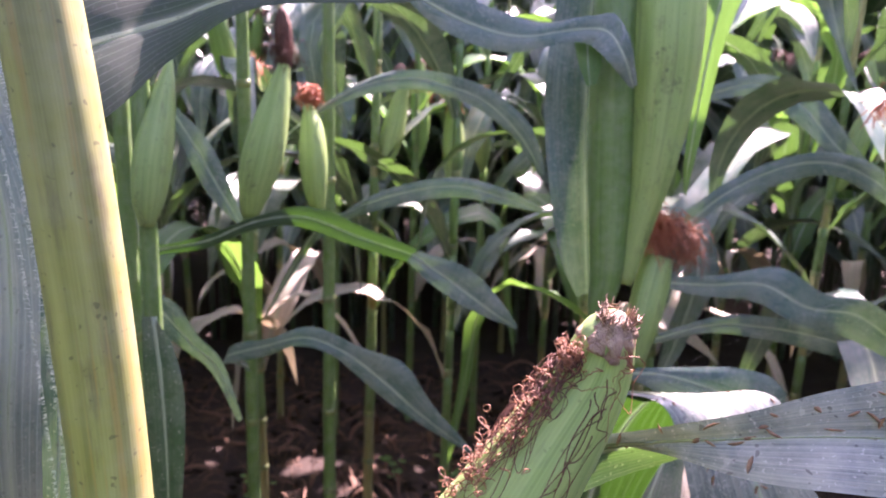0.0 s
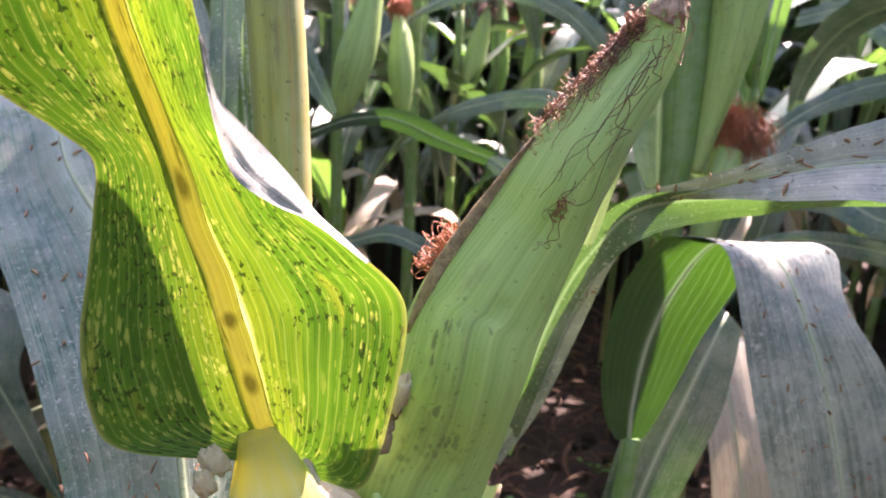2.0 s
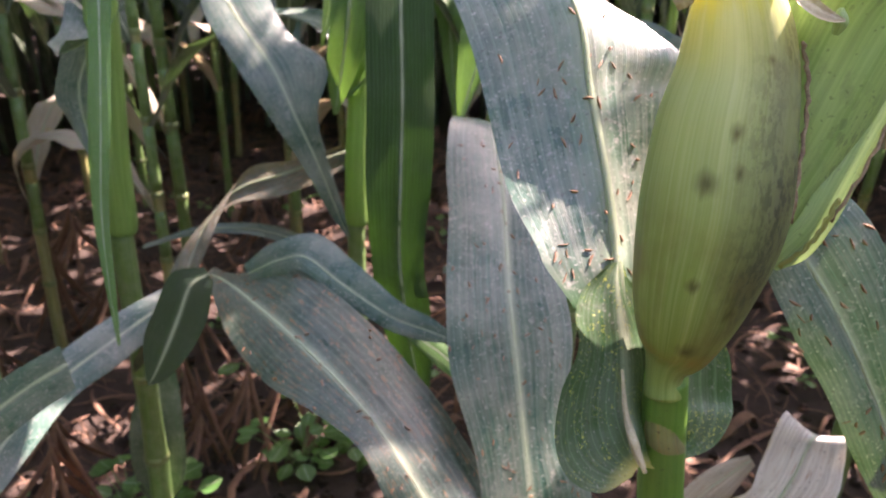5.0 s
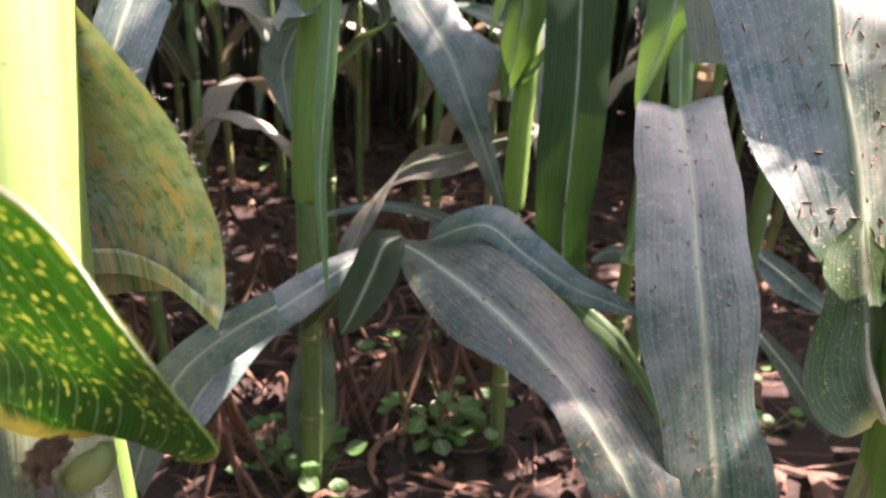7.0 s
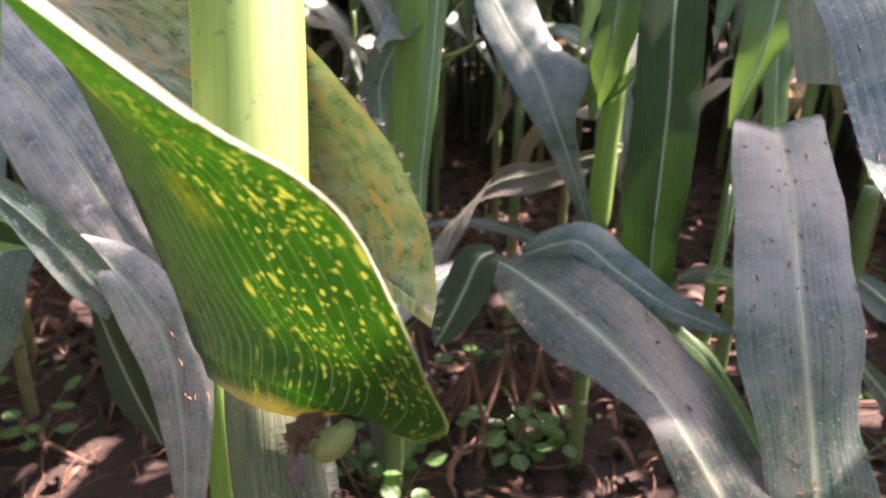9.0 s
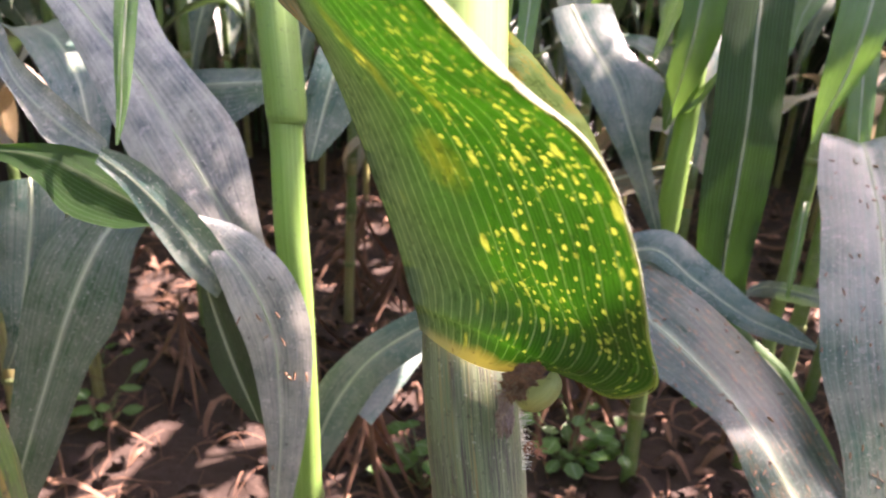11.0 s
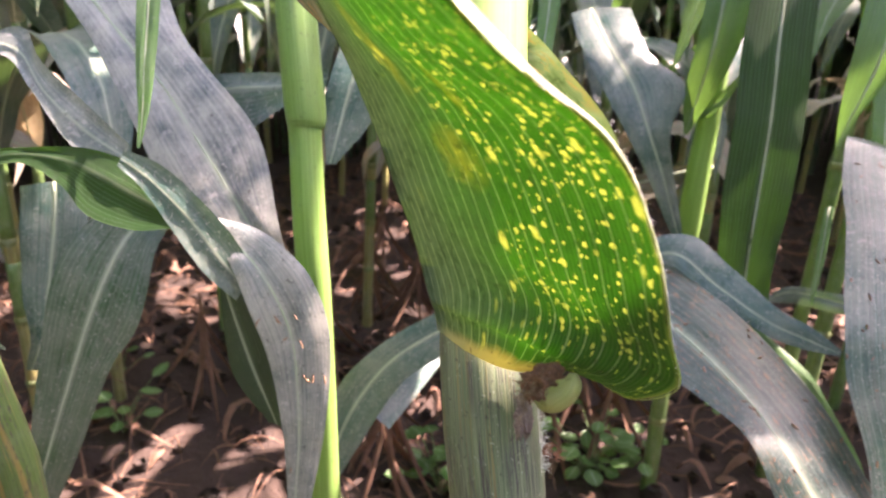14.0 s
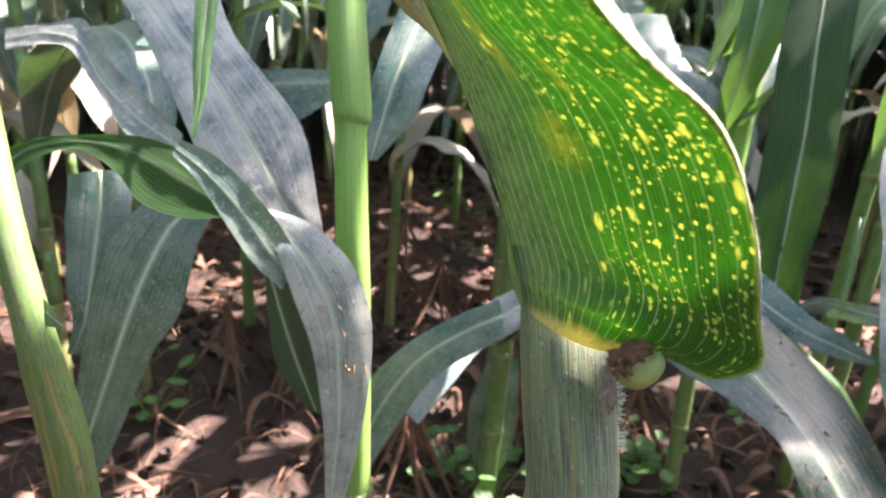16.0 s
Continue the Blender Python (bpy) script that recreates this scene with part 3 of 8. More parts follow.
# undersides turned from the sun: their shade is put into a darker green
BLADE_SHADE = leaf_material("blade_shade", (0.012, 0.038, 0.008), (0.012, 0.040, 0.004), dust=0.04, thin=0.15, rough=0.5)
BLADE_DRY_WHITE = leaf_material("blade_dry_white", (0.66, 0.61, 0.53), (0.5, 0.42, 0.3), dust=0.2, rust=0.35, thin=0.2, rough=0.6)
# dusty faces in the sun: part of that light is painted into the base
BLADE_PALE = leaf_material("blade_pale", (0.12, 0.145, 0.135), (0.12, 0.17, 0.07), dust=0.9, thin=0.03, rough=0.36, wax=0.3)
# dry leaf, its base lightened to stand in for sun on it
BLADE_DRY = leaf_material("blade_dry", (0.48, 0.41, 0.32), (0.45, 0.35, 0.20), dust=0.3, rust=0.4, thin=0.25, rough=0.6)
BLADE_STREAKED = leaf_material("blade_streaked", (0.018, 0.048, 0.033), (0.10, 0.22, 0.04), dust=0.20, thin=0.08, rough=0.36, wax=0.15, rust=0.4)
# the widened pale band beside the midrib stands in for sky sheen
BLADE_LOW = leaf_material("blade_low", (0.032, 0.086, 0.057), (0.12, 0.26, 0.05), dust=0.55, thin=0.09, rough=0.30, wax=1.0, rim=(0.17, 0.02, 0.55), foot=0.055, foot_col=(0.030, 0.090, 0.030))
MIDRIB = stalk_material("midrib", (0.22, 0.29, 0.17), (0.42, 0.48, 0.34), dust=0.1, stain=0.1, thin=0.2)
MIDRIB_GLOW = glow_rib_material()
STALK = stalk_material("stalk", (0.070, 0.150, 0.034), (0.135, 0.235, 0.062), dust=0.2, stain=0.25)
STALK_FRESH = stalk_material("stalk_fresh", (0.08, 0.20, 0.025), (0.15, 0.30, 0.045), dust=0.05, stain=0.2, thin=0.15, streaks=14.0)
STALK_STAINED = stalk_material("stalk_stained", (0.055, 0.115, 0.028), (0.11, 0.18, 0.05), dust=0.1, stain=0.9, mould=0.6, cover=0.5, brown_from=0.56)
STALK_YELLOW = stalk_material("stalk_yellow", (0.13, 0.135, 0.042), (0.31, 0.315, 0.115), dust=0.18, stain=0.7, brown_from=0.54, relief=0.25, streaks=9.0)
STALK_GREY = weathered_stalk_material()
STALK_BRIGHT = stalk_material("stalk_bright", (0.135, 0.27, 0.050), (0.22, 0.37, 0.10), dust=0.05, stain=0.3, thin=0.2)
STALK_PALE = stalk_material("stalk_pale", (0.16, 0.26, 0.065), (0.25, 0.34, 0.115), dust=0.03, stain=0.05, thin=0.25, streaks=20.0, relief=0.2)
SHEATH_NEAR = sheath_material()
HUSK = stalk_material("husk", (0.20, 0.32, 0.095), (0.32, 0.43, 0.16), dust=0.06, stain=0.65, thin=0.16, mould=0.75, cover=0.42, relief=0.25, streaks=30.0, fine=0.14)
HUSK_DARK = stalk_material("husk_dark", (0.12, 0.24, 0.05), (0.22, 0.38, 0.10), dust=0.08, stain=0.15, thin=0.15)
NODE_RING = stalk_material("node_ring", (0.10, 0.16, 0.04), (0.20, 0.22, 0.09), dust=0.15, stain=0.5)
DRY_EDGE = plain_material("dry_edge", (0.09, 0.045, 0.025), (0.40, 0.29, 0.17), 0.8, 260.0, 0.8)
MARGIN = stalk_material("margin", (0.22, 0.36, 0.08), (0.38, 0.46, 0.14), dust=0.02, stain=0.05, thin=0.3)
LOBE = stalk_material("lobe", (0.36, 0.40, 0.13), (0.44, 0.46, 0.19), dust=0.05, stain=0.2, thin=0.3)
RIM_PALE = stalk_material("rim_pale", (0.36, 0.40, 0.28), (0.52, 0.54, 0.42), dust=0.3, stain=0.05, thin=0.3)
FLAP = plain_material("flap", (0.12, 0.075, 0.07), (0.44, 0.34, 0.32), 0.8, 420.0, 0.9)
TIP = plain_material("tip", (0.16, 0.075, 0.055), (0.46, 0.33, 0.23), 0.7, 260.0, 0.9)
LIGULE_DRY = plain_material("ligule_dry", (0.045, 0.015, 0.007), (0.44, 0.21, 0.11), 0.6, 420.0, 1.0, 0.004)
LIGULE = plain_material("ligule", (0.62, 0.56, 0.40), (0.40, 0.29, 0.17), 0.6, 120.0, 0.5)
SILK_DRY = plain_material("silk_dry", (0.16, 0.06, 0.035), (0.34, 0.15, 0.08), 0.6, 90.0)
SILK_RED = plain_material("silk_red", (0.30, 0.07, 0.03), (0.48, 0.17, 0.08), 0.6, 60.0)
SILK_DARK = plain_material("silk_dark", (0.06, 0.022, 0.015), (0.16, 0.06, 0.04), 0.7, 60.0)
ANTHER = plain_material("anther", (0.12, 0.055, 0.028), (0.38, 0.22, 0.13), 0.7, 420.0)
HAIR = plain_material("hair", (0.75, 0.73, 0.66), (0.85, 0.84, 0.78), 0.5, 50.0)
TASSEL = plain_material("tassel", (0.30, 0.26, 0.12), (0.42, 0.34, 0.18), 0.8, 60.0)
STRAW = plain_material("straw", (0.090, 0.042, 0.025), (0.20, 0.108, 0.066), 0.8, 50.0)
WEED = leaf_material("weed", (0.05, 0.16, 0.03), (0.2, 0.5, 0.04), dust=0.1, thin=0.35)


def soil_material():
    k = Mat("soil")
    obj = k.coords("Object")
    a = k.noise(obj, 9.0, 6.0, 0.65)
    b = k.noise(obj, 70.0, 5.0, 0.7)
    f = k.math("ADD", k.math("MULTIPLY", a, 0.5), k.math("MULTIPLY", b, 0.5))
    col = k.mix(k.ramp(f, 0.35, 0.68), (0.026, 0.016, 0.012), (0.054, 0.031, 0.021))
    col = k.mix(k.ramp(k.noise(obj, 2.3, 2.0), 0.5, 0.75), col, (0.044, 0.026, 0.018))
    k.put(k.p.inputs["Base Color"], col)
    k.put(k.p.inputs["Roughness"], 0.95)
    k.put(k.p.inputs["Normal"], k.bump(f, 0.9, 0.02))
    return k.m


SOIL = soil_material()


# ---- builders ----
def spline(pts, n):
    """Catmull-Rom through rows of numbers, n steps a span."""
    p = np.array(pts, float)
    q = np.vstack([2 * p[0] - p[1], p, 2 * p[-1] - p[-2]])
    out = []
    for i in range(len(p) - 1):
        a, b, c, d = q[i], q[i + 1], q[i + 2], q[i + 3]
        for j in range(n):
            s = j / n
            out.append(0.5 * (2 * b + (c - a) * s + (2 * a - 5 * b + 4 * c - d) * s * s + (3 * b - a - 3 * c + d) * s ** 3))
    out.append(p[-1])
    return np.array(out)


def unit(v):
    return v / (np.linalg.norm(v) + 1e-12)


def make_mesh(name, verts, faces, uvs=None):
    me = bpy.data.meshes.new(name)
    me.from_pydata([tuple(map(float, v)) for v in verts], [], faces)
    if uvs is not None:
        layer = me.uv_layers.new(name="UVMap")
        idx = np.empty(len(me.loops), int)
        me.loops.foreach_get("vertex_index", idx)
        layer.data.foreach_set("uv", np.asarray(uvs, float)[idx].ravel())
    me.polygons.foreach_set("use_smooth", [True] * len(me.polygons))
    me.update()
    return me


def part(name, me, material, parent, label=""):
    """One mesh object under a thing or a part."""
    ob = new(name, me)
    if not me.materials:
        me.materials.append(material)
    if parent is not None:
        ob.parent = parent
    if label:
        ob["label"] = label
    return ob


def thing(name, label, category, at=(0, 0, 0), group="", kind=""):
    ob = new(name)
    ob.empty_display_size = 0.05
    ob.location = at
    return tagged(ob, label, category, group, kind)


FACE = np.array((0.45, -0.85, 0.3)) / np.linalg.norm((0.45, -0.85, 0.3))


def blade_curves(rows, base, n):
    """Left edge, midrib and right edge of a blade. A row: midrib place, then for the left and the right half
    width in cm and angle in degrees about the midrib, and how far each edge runs ahead (cm)."""
    mid = np.array([r[:3] for r in rows]) - np.array(base)
    left, right = [], []
    for i, r in enumerate(rows):
        t = unit(mid[min(i + 1, len(rows) - 1)] - mid[max(i - 1, 0)])
        s = unit(np.cross(t, FACE))
        u = np.cross(s, t)
        al, ar = radians(r[4]), radians(r[6])
        left.append(mid[i] + r[3] / 100 * (-s * math.cos(al) + u * math.sin(al)) + t * r[7] / 100)
        right.append(mid[i] + r[5] / 100 * (s * math.cos(ar) + u * math.sin(ar)) + t * r[8] / 100)
    return spline(left, n), spline(mid, n), spline(right, n)


def blade_mesh(name, left, mid, right, curl=0.1, ripple=0.004, cols=5, seed=0.0, wave=22.0, bow=None):
    """A blade lofted between its three curves, arched across each half, with a wavy margin."""
    verts, uvs, faces = [], [], []
    n, length = len(mid), 0.0
    row = 2 * cols + 1
    for i in range(n):
        t = unit(mid[min(i + 1, n - 1)] - mid[max(i - 1, 0)])
        if i:
            length += float(np.linalg.norm(mid[i] - mid[i - 1]))
        for j in range(-cols, cols + 1):
            s = abs(j) / cols
            e = (left[i] if j < 0 else right[i]) - mid[i]
            w = float(np.linalg.norm(e))
            nor = unit(np.cross(t, e) * (-1 if j < 0 else 1)) if w > 1e-6 else np.zeros(3)
            if np.dot(nor, unit(np.cross(t, right[i] - left[i]))) < 0:
                nor = -nor
            rp = noise.noise((length * wave, seed + (7.0 if j < 0 else 0.0), 0.0)) * ripple * s * s * min(1.0, w / 0.03)
            rp += noise.noise((length * 60.0, j * 0.9 + seed, 3.0)) * 0.0007
            bulge = curl[0 if j < 0 else 1] if isinstance(curl, tuple) else curl
            p = mid[i] + e * s + nor * (bulge * w * 4 * s * (1 - s) * 0.5 + rp)
            if bow is not None and j < 0:
                p = p + t * w * 4 * s * (1 - s) * bow[i]
            verts.append(p)
            uvs.append((0.5 + 0.5 * j / cols, length))
    for i in range(n - 1):
        for j in range(row - 1):
            a = i * row + j
            faces.append((a, a + 1, a + row + 1, a + row))
    return make_mesh(name, verts, faces, uvs)


def tube_mesh(name, pts, radii, sides=10, flat=1.0, caps=True, lobes=0, lobe=0.0, twist=0.0, side_hint=None):
    """A tube along pts. flat: thickness across the first side; lobes: overlapping wraps round it."""
    pts, verts, uvs, faces = np.array(pts, float), [], [], []
    n, length = len(pts), 0.0
    hint = np.array(side_hint if side_hint is not None else (0.9, 0.4, 0.1), float)
    for i in range(n):
        t = unit(pts[min(i + 1, n - 1)] - pts[max(i - 1, 0)])
        if i:
            length += float(np.linalg.norm(pts[i] - pts[i - 1]))
        a = unit(hint - t * np.dot(hint, t))
        b = np.cross(t, a)
        for j in range(sides + 1):
            th = 2 * math.pi * j / sides
            r = radii[i]
            if lobes:
                ph = (th / (2 * math.pi) * lobes + twist * length) % 1.0
                r = r * (1.0 + lobe * (ph - 0.5))
            verts.append(pts[i] + a * math.cos(th) * r + b * math.sin(th) * r * flat)
            uvs.append((j / sides, length))
    row = sides + 1
    for i in range(n - 1):
        for j in range(sides):
            q = i * row + j
            faces.append((q, q + 1, q + row + 1, q + row))
    if caps:
        for k in (0, n - 1):
            ring = [k * row + j for j in range(sides)]
            faces.append(tuple(reversed(ring)) if k == 0 else tuple(ring))
    return make_mesh(name, verts, faces, uvs)


def add_blade(parent, rows, material, midrib=MIDRIB, label="", n=6, curl=0.1, ripple=0.004, rib=2.4, wave=22.0, name="leaf", taper_to=0.1, strip=False, bow=None, cols=5):
    """A leaf blade with its midrib as a part of its own."""
    base = parent.location
    l, m, r = blade_curves(rows, base, n)
    seed = len(bpy.data.objects) * 0.37
    leaf = part(name, blade_mesh(name, l, m, r, curl, ripple, seed=seed, wave=wave, cols=cols, bow=None if bow is None else spline([(q,) for q in bow], n)[:, 0]), material, parent, label)
    if rib:
        taper = [rib / 1000 * max(0.14, (1 - (1 - taper_to) * i / (len(m) - 1))) for i in range(len(m))]
        lower = []
        for i in range(len(m)):
            t = m[min(i + 1, len(m) - 1)] - m[max(i - 1, 0)]
            nor = unit(np.cross(t, r[i] - l[i]))
            lower.append(m[i] - nor * taper[i] * 0.05)
        if strip:
            verts, uvs, faces = [], [], []
            for i in range(len(m)):
                t = m[min(i + 1, len(m) - 1)] - m[max(i - 1, 0)]
                sd = unit(r[i] - l[i])
                nor = unit(np.cross(t, sd))
                nor = nor if np.dot(nor, FACE) > 0 else -nor
                for j in range(7):
                    q = (j - 3) / 3
                    verts.append(m[i] + sd * q * taper[i] + nor * (0.0004 + 0.30 * taper[i] * (1 - q * q)))
                    uvs.append((0.2 * q + 0.5, i * 0.004))
                if i:
                    faces.extend([(7 * i - 7 + j, 7 * i - 6 + j, 7 * i + 1 + j, 7 * i + j) for j in range(6)])
            part("midrib", make_mesh("midrib", verts, faces, uvs), midrib, leaf)
        else:
            part("midrib", tube_mesh("midrib", lower, taper, 6, side_hint=r[len(r) // 2] - l[len(l) // 2], flat=0.30), midrib, leaf)
    leaf["span"] = len(m)
    BLADES[leaf.name] = (l, m, r, np.array(base))
    return leaf


BLADES = {}


def add_stalk(parent, rows, material, nodes=(), sides=16, name="stalk", label="", n=8, ring=True):
    """A stalk along rows of place and radius in cm, with swollen joints at the given heights."""
    base = np.array(parent.location)
    c = spline([(*(np.array(r[:3]) - base), r[3] / 100) for r in rows], n)
    rad = c[:, 3].copy()
    for z in nodes:
        rad *= 1 + 0.10 * np.exp(-(((c[:, 2] + base[2] - z) / 0.012) ** 2))
    ob = part(name, tube_mesh(name, c[:, :3], rad, sides), material, parent, label)
    if ring:
        for z in nodes:
            i = int(np.argmin(abs(c[:, 2] + base[2] - z)))
            t = unit(c[min(i + 1, len(c) - 1), :3] - c[max(i - 1, 0), :3])
            t = t if t[2] > 0 else -t
            hs = (-0.006, -0.003, 0.0, 0.003, 0.006)
            part("node", tube_mesh("node", [c[i, :3] + t * h for h in hs], [rad[i] * f for f in (1.0, 1.07, 1.11, 1.06, 1.0)], 14), NODE_RING, parent)
    return ob


def add_husk(parent, rows, material, name="husk", label="", lobes=3, lobe=0.10, twist=0.6, n=8, sides=36, base=None):
    base = np.array(base if base is not None else parent.location)
    c = spline([(*(np.array(r[:3]) - base), r[3] / 100) for r in rows], n)
    return part(name, tube_mesh(name, c[:, :3], np.maximum(c[:, 3], 0.0008), sides, lobes=lobes, lobe=lobe, twist=twist), material, parent, label)


def strands_mesh(name, starts, seed, length=0.05, thick=0.0004, curlf=1.0, steps=9, drop=0.4):
    """Thin tangled strands; starts are (place, direction)."""
    rng = random.Random(seed)
    verts, faces, uvs = [], [], []
    for p, d in starts:
        p, d = np.array(p, float), unit(np.array(d, float))
        ln = length * rng.uniform(0.45, 1.15)
        ph = [rng.uniform(0, 6.28) for _ in range(3)]
        pts = []
        for i in range(steps):
            pts.append(p.copy())
            s = i / steps
            d = unit(d + curlf * np.array([math.sin(ph[0] + s * 9), math.sin(ph[1] + s * 7), math.sin(ph[2] + s * 8) - drop]) * 0.35)
            p = p + d * ln / steps
        for i, q in enumerate(pts):
            t = unit(pts[min(i + 1, steps - 1)] - pts[max(i - 1, 0)])
            a = unit(np.cross(t, (0.3, 0.5, 0.8)))
            b = np.cross(t, a)
            r = thick * (1 - 0.5 * i / steps)
            o = len(verts)
            for j in range(3):
                verts.append(q + r * (a * math.cos(j * 2.094) + b * math.sin(j * 2.094)))
                uvs.append((j / 3, i / steps))
            if i:
                for j in range(3):
                    faces.append((o - 3 + j, o - 3 + (j + 1) % 3, o + (j + 1) % 3, o + j))
    return make_mesh(name, verts, faces, uvs)


def scatter_anthers(leaf, count, seed, label, lo=0.05, hi=0.95, side=1.0, size=1.0):
    """Shed tassel florets lying on a blade."""
    rng = random.Random(seed)
    l, m, r, base = BLADES[leaf.name]
    mesh = leaf.data
    verts, faces, uvs = [], [], []
    row = 11
    co = np.empty(len(mesh.vertices) * 3)
    mesh.vertices.foreach_get("co", co)
    co = co.reshape(-1, row, 3)
    n = len(co)
    for _ in range(count):
        i = int(rng.uniform(lo, hi) * (n - 2))
        j = rng.randrange(0, row - 1)
        a, b, c = co[i, j], co[i, j + 1], co[i + 1, j]
        f, g = rng.random(), rng.random()
        p = a + (b - a) * f + (c - a) * g
        nor = unit(np.cross(b - a, c - a))
        if np.dot(nor, FACE) < 0:
            nor = -nor
        nor = nor * side
        ang = rng.uniform(0, 6.28) if rng.random() < 0.4 else rng.gauss(1.57, 0.5)
        e1 = unit(b - a)
        e2 = np.cross(nor, e1)
        d = e1 * math.cos(ang) + e2 * math.sin(ang)
        s = np.cross(nor, d)
        ln, wd = rng.uniform(0.0014, 0.0040) * size, rng.uniform(0.0004, 0.0010) * size
        o = len(verts)
        bend = rng.uniform(-0.2, 0.2)
        for k, (x, w) in enumerate(((-1, 0.25), (-0.4, 1.0), (0.4, 0.9), (1, 0.2))):
            q = p + base + d * x * ln + s * bend * ln * x * x + nor * wd * 0.9
            for y, z in ((-1, -0.5), (-0.5, 0.8), (0.5, 0.8), (1, -0.5)):
                verts.append(q + (s * y + nor * z) * wd * w)
                uvs.append((0.5, 0.5))
            if k:
                for y in range(4):
                    faces.append((o + 4 * k - 4 + y, o + 4 * k - 4 + (y + 1) % 4, o + 4 * k + (y + 1) % 4, o + 4 * k + y))
        faces.append((o, o + 1, o + 2, o + 3))
        faces.append((o + 15, o + 14, o + 13, o + 12))
    ob = part("fallen_florets", make_mesh("fallen_florets", verts, faces, uvs), ANTHER, None)
    return tagged(ob, label, "plant litter", "", "stuff")


def crumple_mesh(name, centre, axes, seed, ridges=0.45, rings=16, sides=22):
    """A shrivelled scrap: an ellipsoid along three axes, folded by noise."""
    verts, faces, uvs = [], [], []
    ax = [np.array(a, float) for a in axes]
    for i in range(rings + 1):
        th = math.pi * i / rings
        for j in range(sides):
            ph = 2 * math.pi * j / sides
            d = np.array((math.sin(th) * math.cos(ph), math.sin(th) * math.sin(ph), math.cos(th)))
            f = 1.0 + ridges * (noise.noise((d[0] * 2.6 + seed, d[1] * 2.6, d[2] * 1.6)) + 0.8 * (0.5 - abs(noise.noise((d[0] * 5.5, d[1] * 5.5 + seed, d[2] * 3.0)))) + 0.5 * noise.noise((d[0] * 11.0 + seed, d[1] * 11.0, d[2] * 5.0)))
            verts.append(np.array(centre) + (ax[0] * d[0] + ax[1] * d[1] + ax[2] * d[2]) * f)
            uvs.append((j / sides, i / rings))
    for i in range(rings):
        for j in range(sides):
            faces.append((i * sides + j, i * sides + (j + 1) % sides, (i + 1) * sides + (j + 1) % sides, (i + 1) * sides + j))
    return make_mesh(name, verts, faces, uvs)


# ---- ground ----
def ground_height(x, y):
    near = math.exp(-(x * x + y * y) / 60.0)
    return (0.022 * noise.noise((x * 2.1, y * 2.1, 0.3)) + 0.012 * noise.noise((x * 7.0, y * 7.0, 5.0)) + 0.007 * noise.noise((x * 21.0, y * 21.0, 9.0))) * near - 0.005


def build_ground():
    def ticks(a, b):
        fine = list(np.arange(a, b, 0.045))
        lo, hi, out_lo, out_hi, step = a, b, [], [], 0.06
        while lo > -400:
            lo -= step
            hi += step
            step *= 1.22
            out_lo.append(lo)
            out_hi.append(hi)
        return list(reversed(out_lo)) + fine + out_hi
    xs, ys = ticks(-2.6, 1.6), ticks(-1.2, 3.4)
    verts = [(x, y, ground_height(x, y)) for y in ys for x in xs]
    w = len(xs)
    faces = [(j * w + i, j * w + i + 1, (j + 1) * w + i + 1, (j + 1) * w + i) for j in range(len(ys) - 1) for i in range(w - 1)]
    ob = part("ground", make_mesh("ground", verts, faces), SOIL, None)
    return tagged(ob, "bare brown crumbly field soil between maize stalks", "soil", "", "structure")


build_ground()


# ---- field plants ----
def arch_rows(rng, z, phi, length, width, rise, droop, twist, x0=0.0, y0=0.0):
    """Left edge, midrib, right edge of a leaf that rises from the stalk and arches over."""
    n = 15
    out, px, pz, ang = [], 0.012, z, rise
    step = length / n
    sway = rng.uniform(-0.5, 0.5)
    mids, lefts, rights = [], [], []
    for i in range(n + 1):
        s = i / n
        w = width * 0.5 * (0.35 + 0.65 * min(1, s * 5)) * (1 - max(0, (s - 0.35) / 0.65) ** 2.2)
        ph = phi + sway * s * s
        d = np.array((math.cos(ph), math.sin(ph), 0.0))
        c = np.array((x0, y0, 0.0)) + d * px + np.array((0, 0, pz))
        tangent = d * math.sin(ang) + np.array((0, 0, math.cos(ang)))
        side = unit(np.cross(tangent, (0, 0, 1.0)) + 1e-9)
        nor = unit(np.cross(side, tangent))
        tw = twist * s * s + 0.15 * math.sin(s * 9 + phi)
        sd = side * math.cos(tw) + nor * math.sin(tw)
        up = np.cross(sd, tangent)
        fold = 0.25 * (1 - s)
        mids.append(c)
        lefts.append(c - sd * w + up * w * fold)
        rights.append(c + sd * w + up * w * fold)
        px += math.sin(ang) * step
        pz += math.cos(ang) * step
        ang += droop * step * (0.6 + 1.6 * s)
        if s > 0.25 and rng.random() < 0.10:
            ang += rng.uniform(0.1, 0.7)
        ang = min(ang, 3.0)
    return np.array(lefts), np.array(mids), np.array(rights)


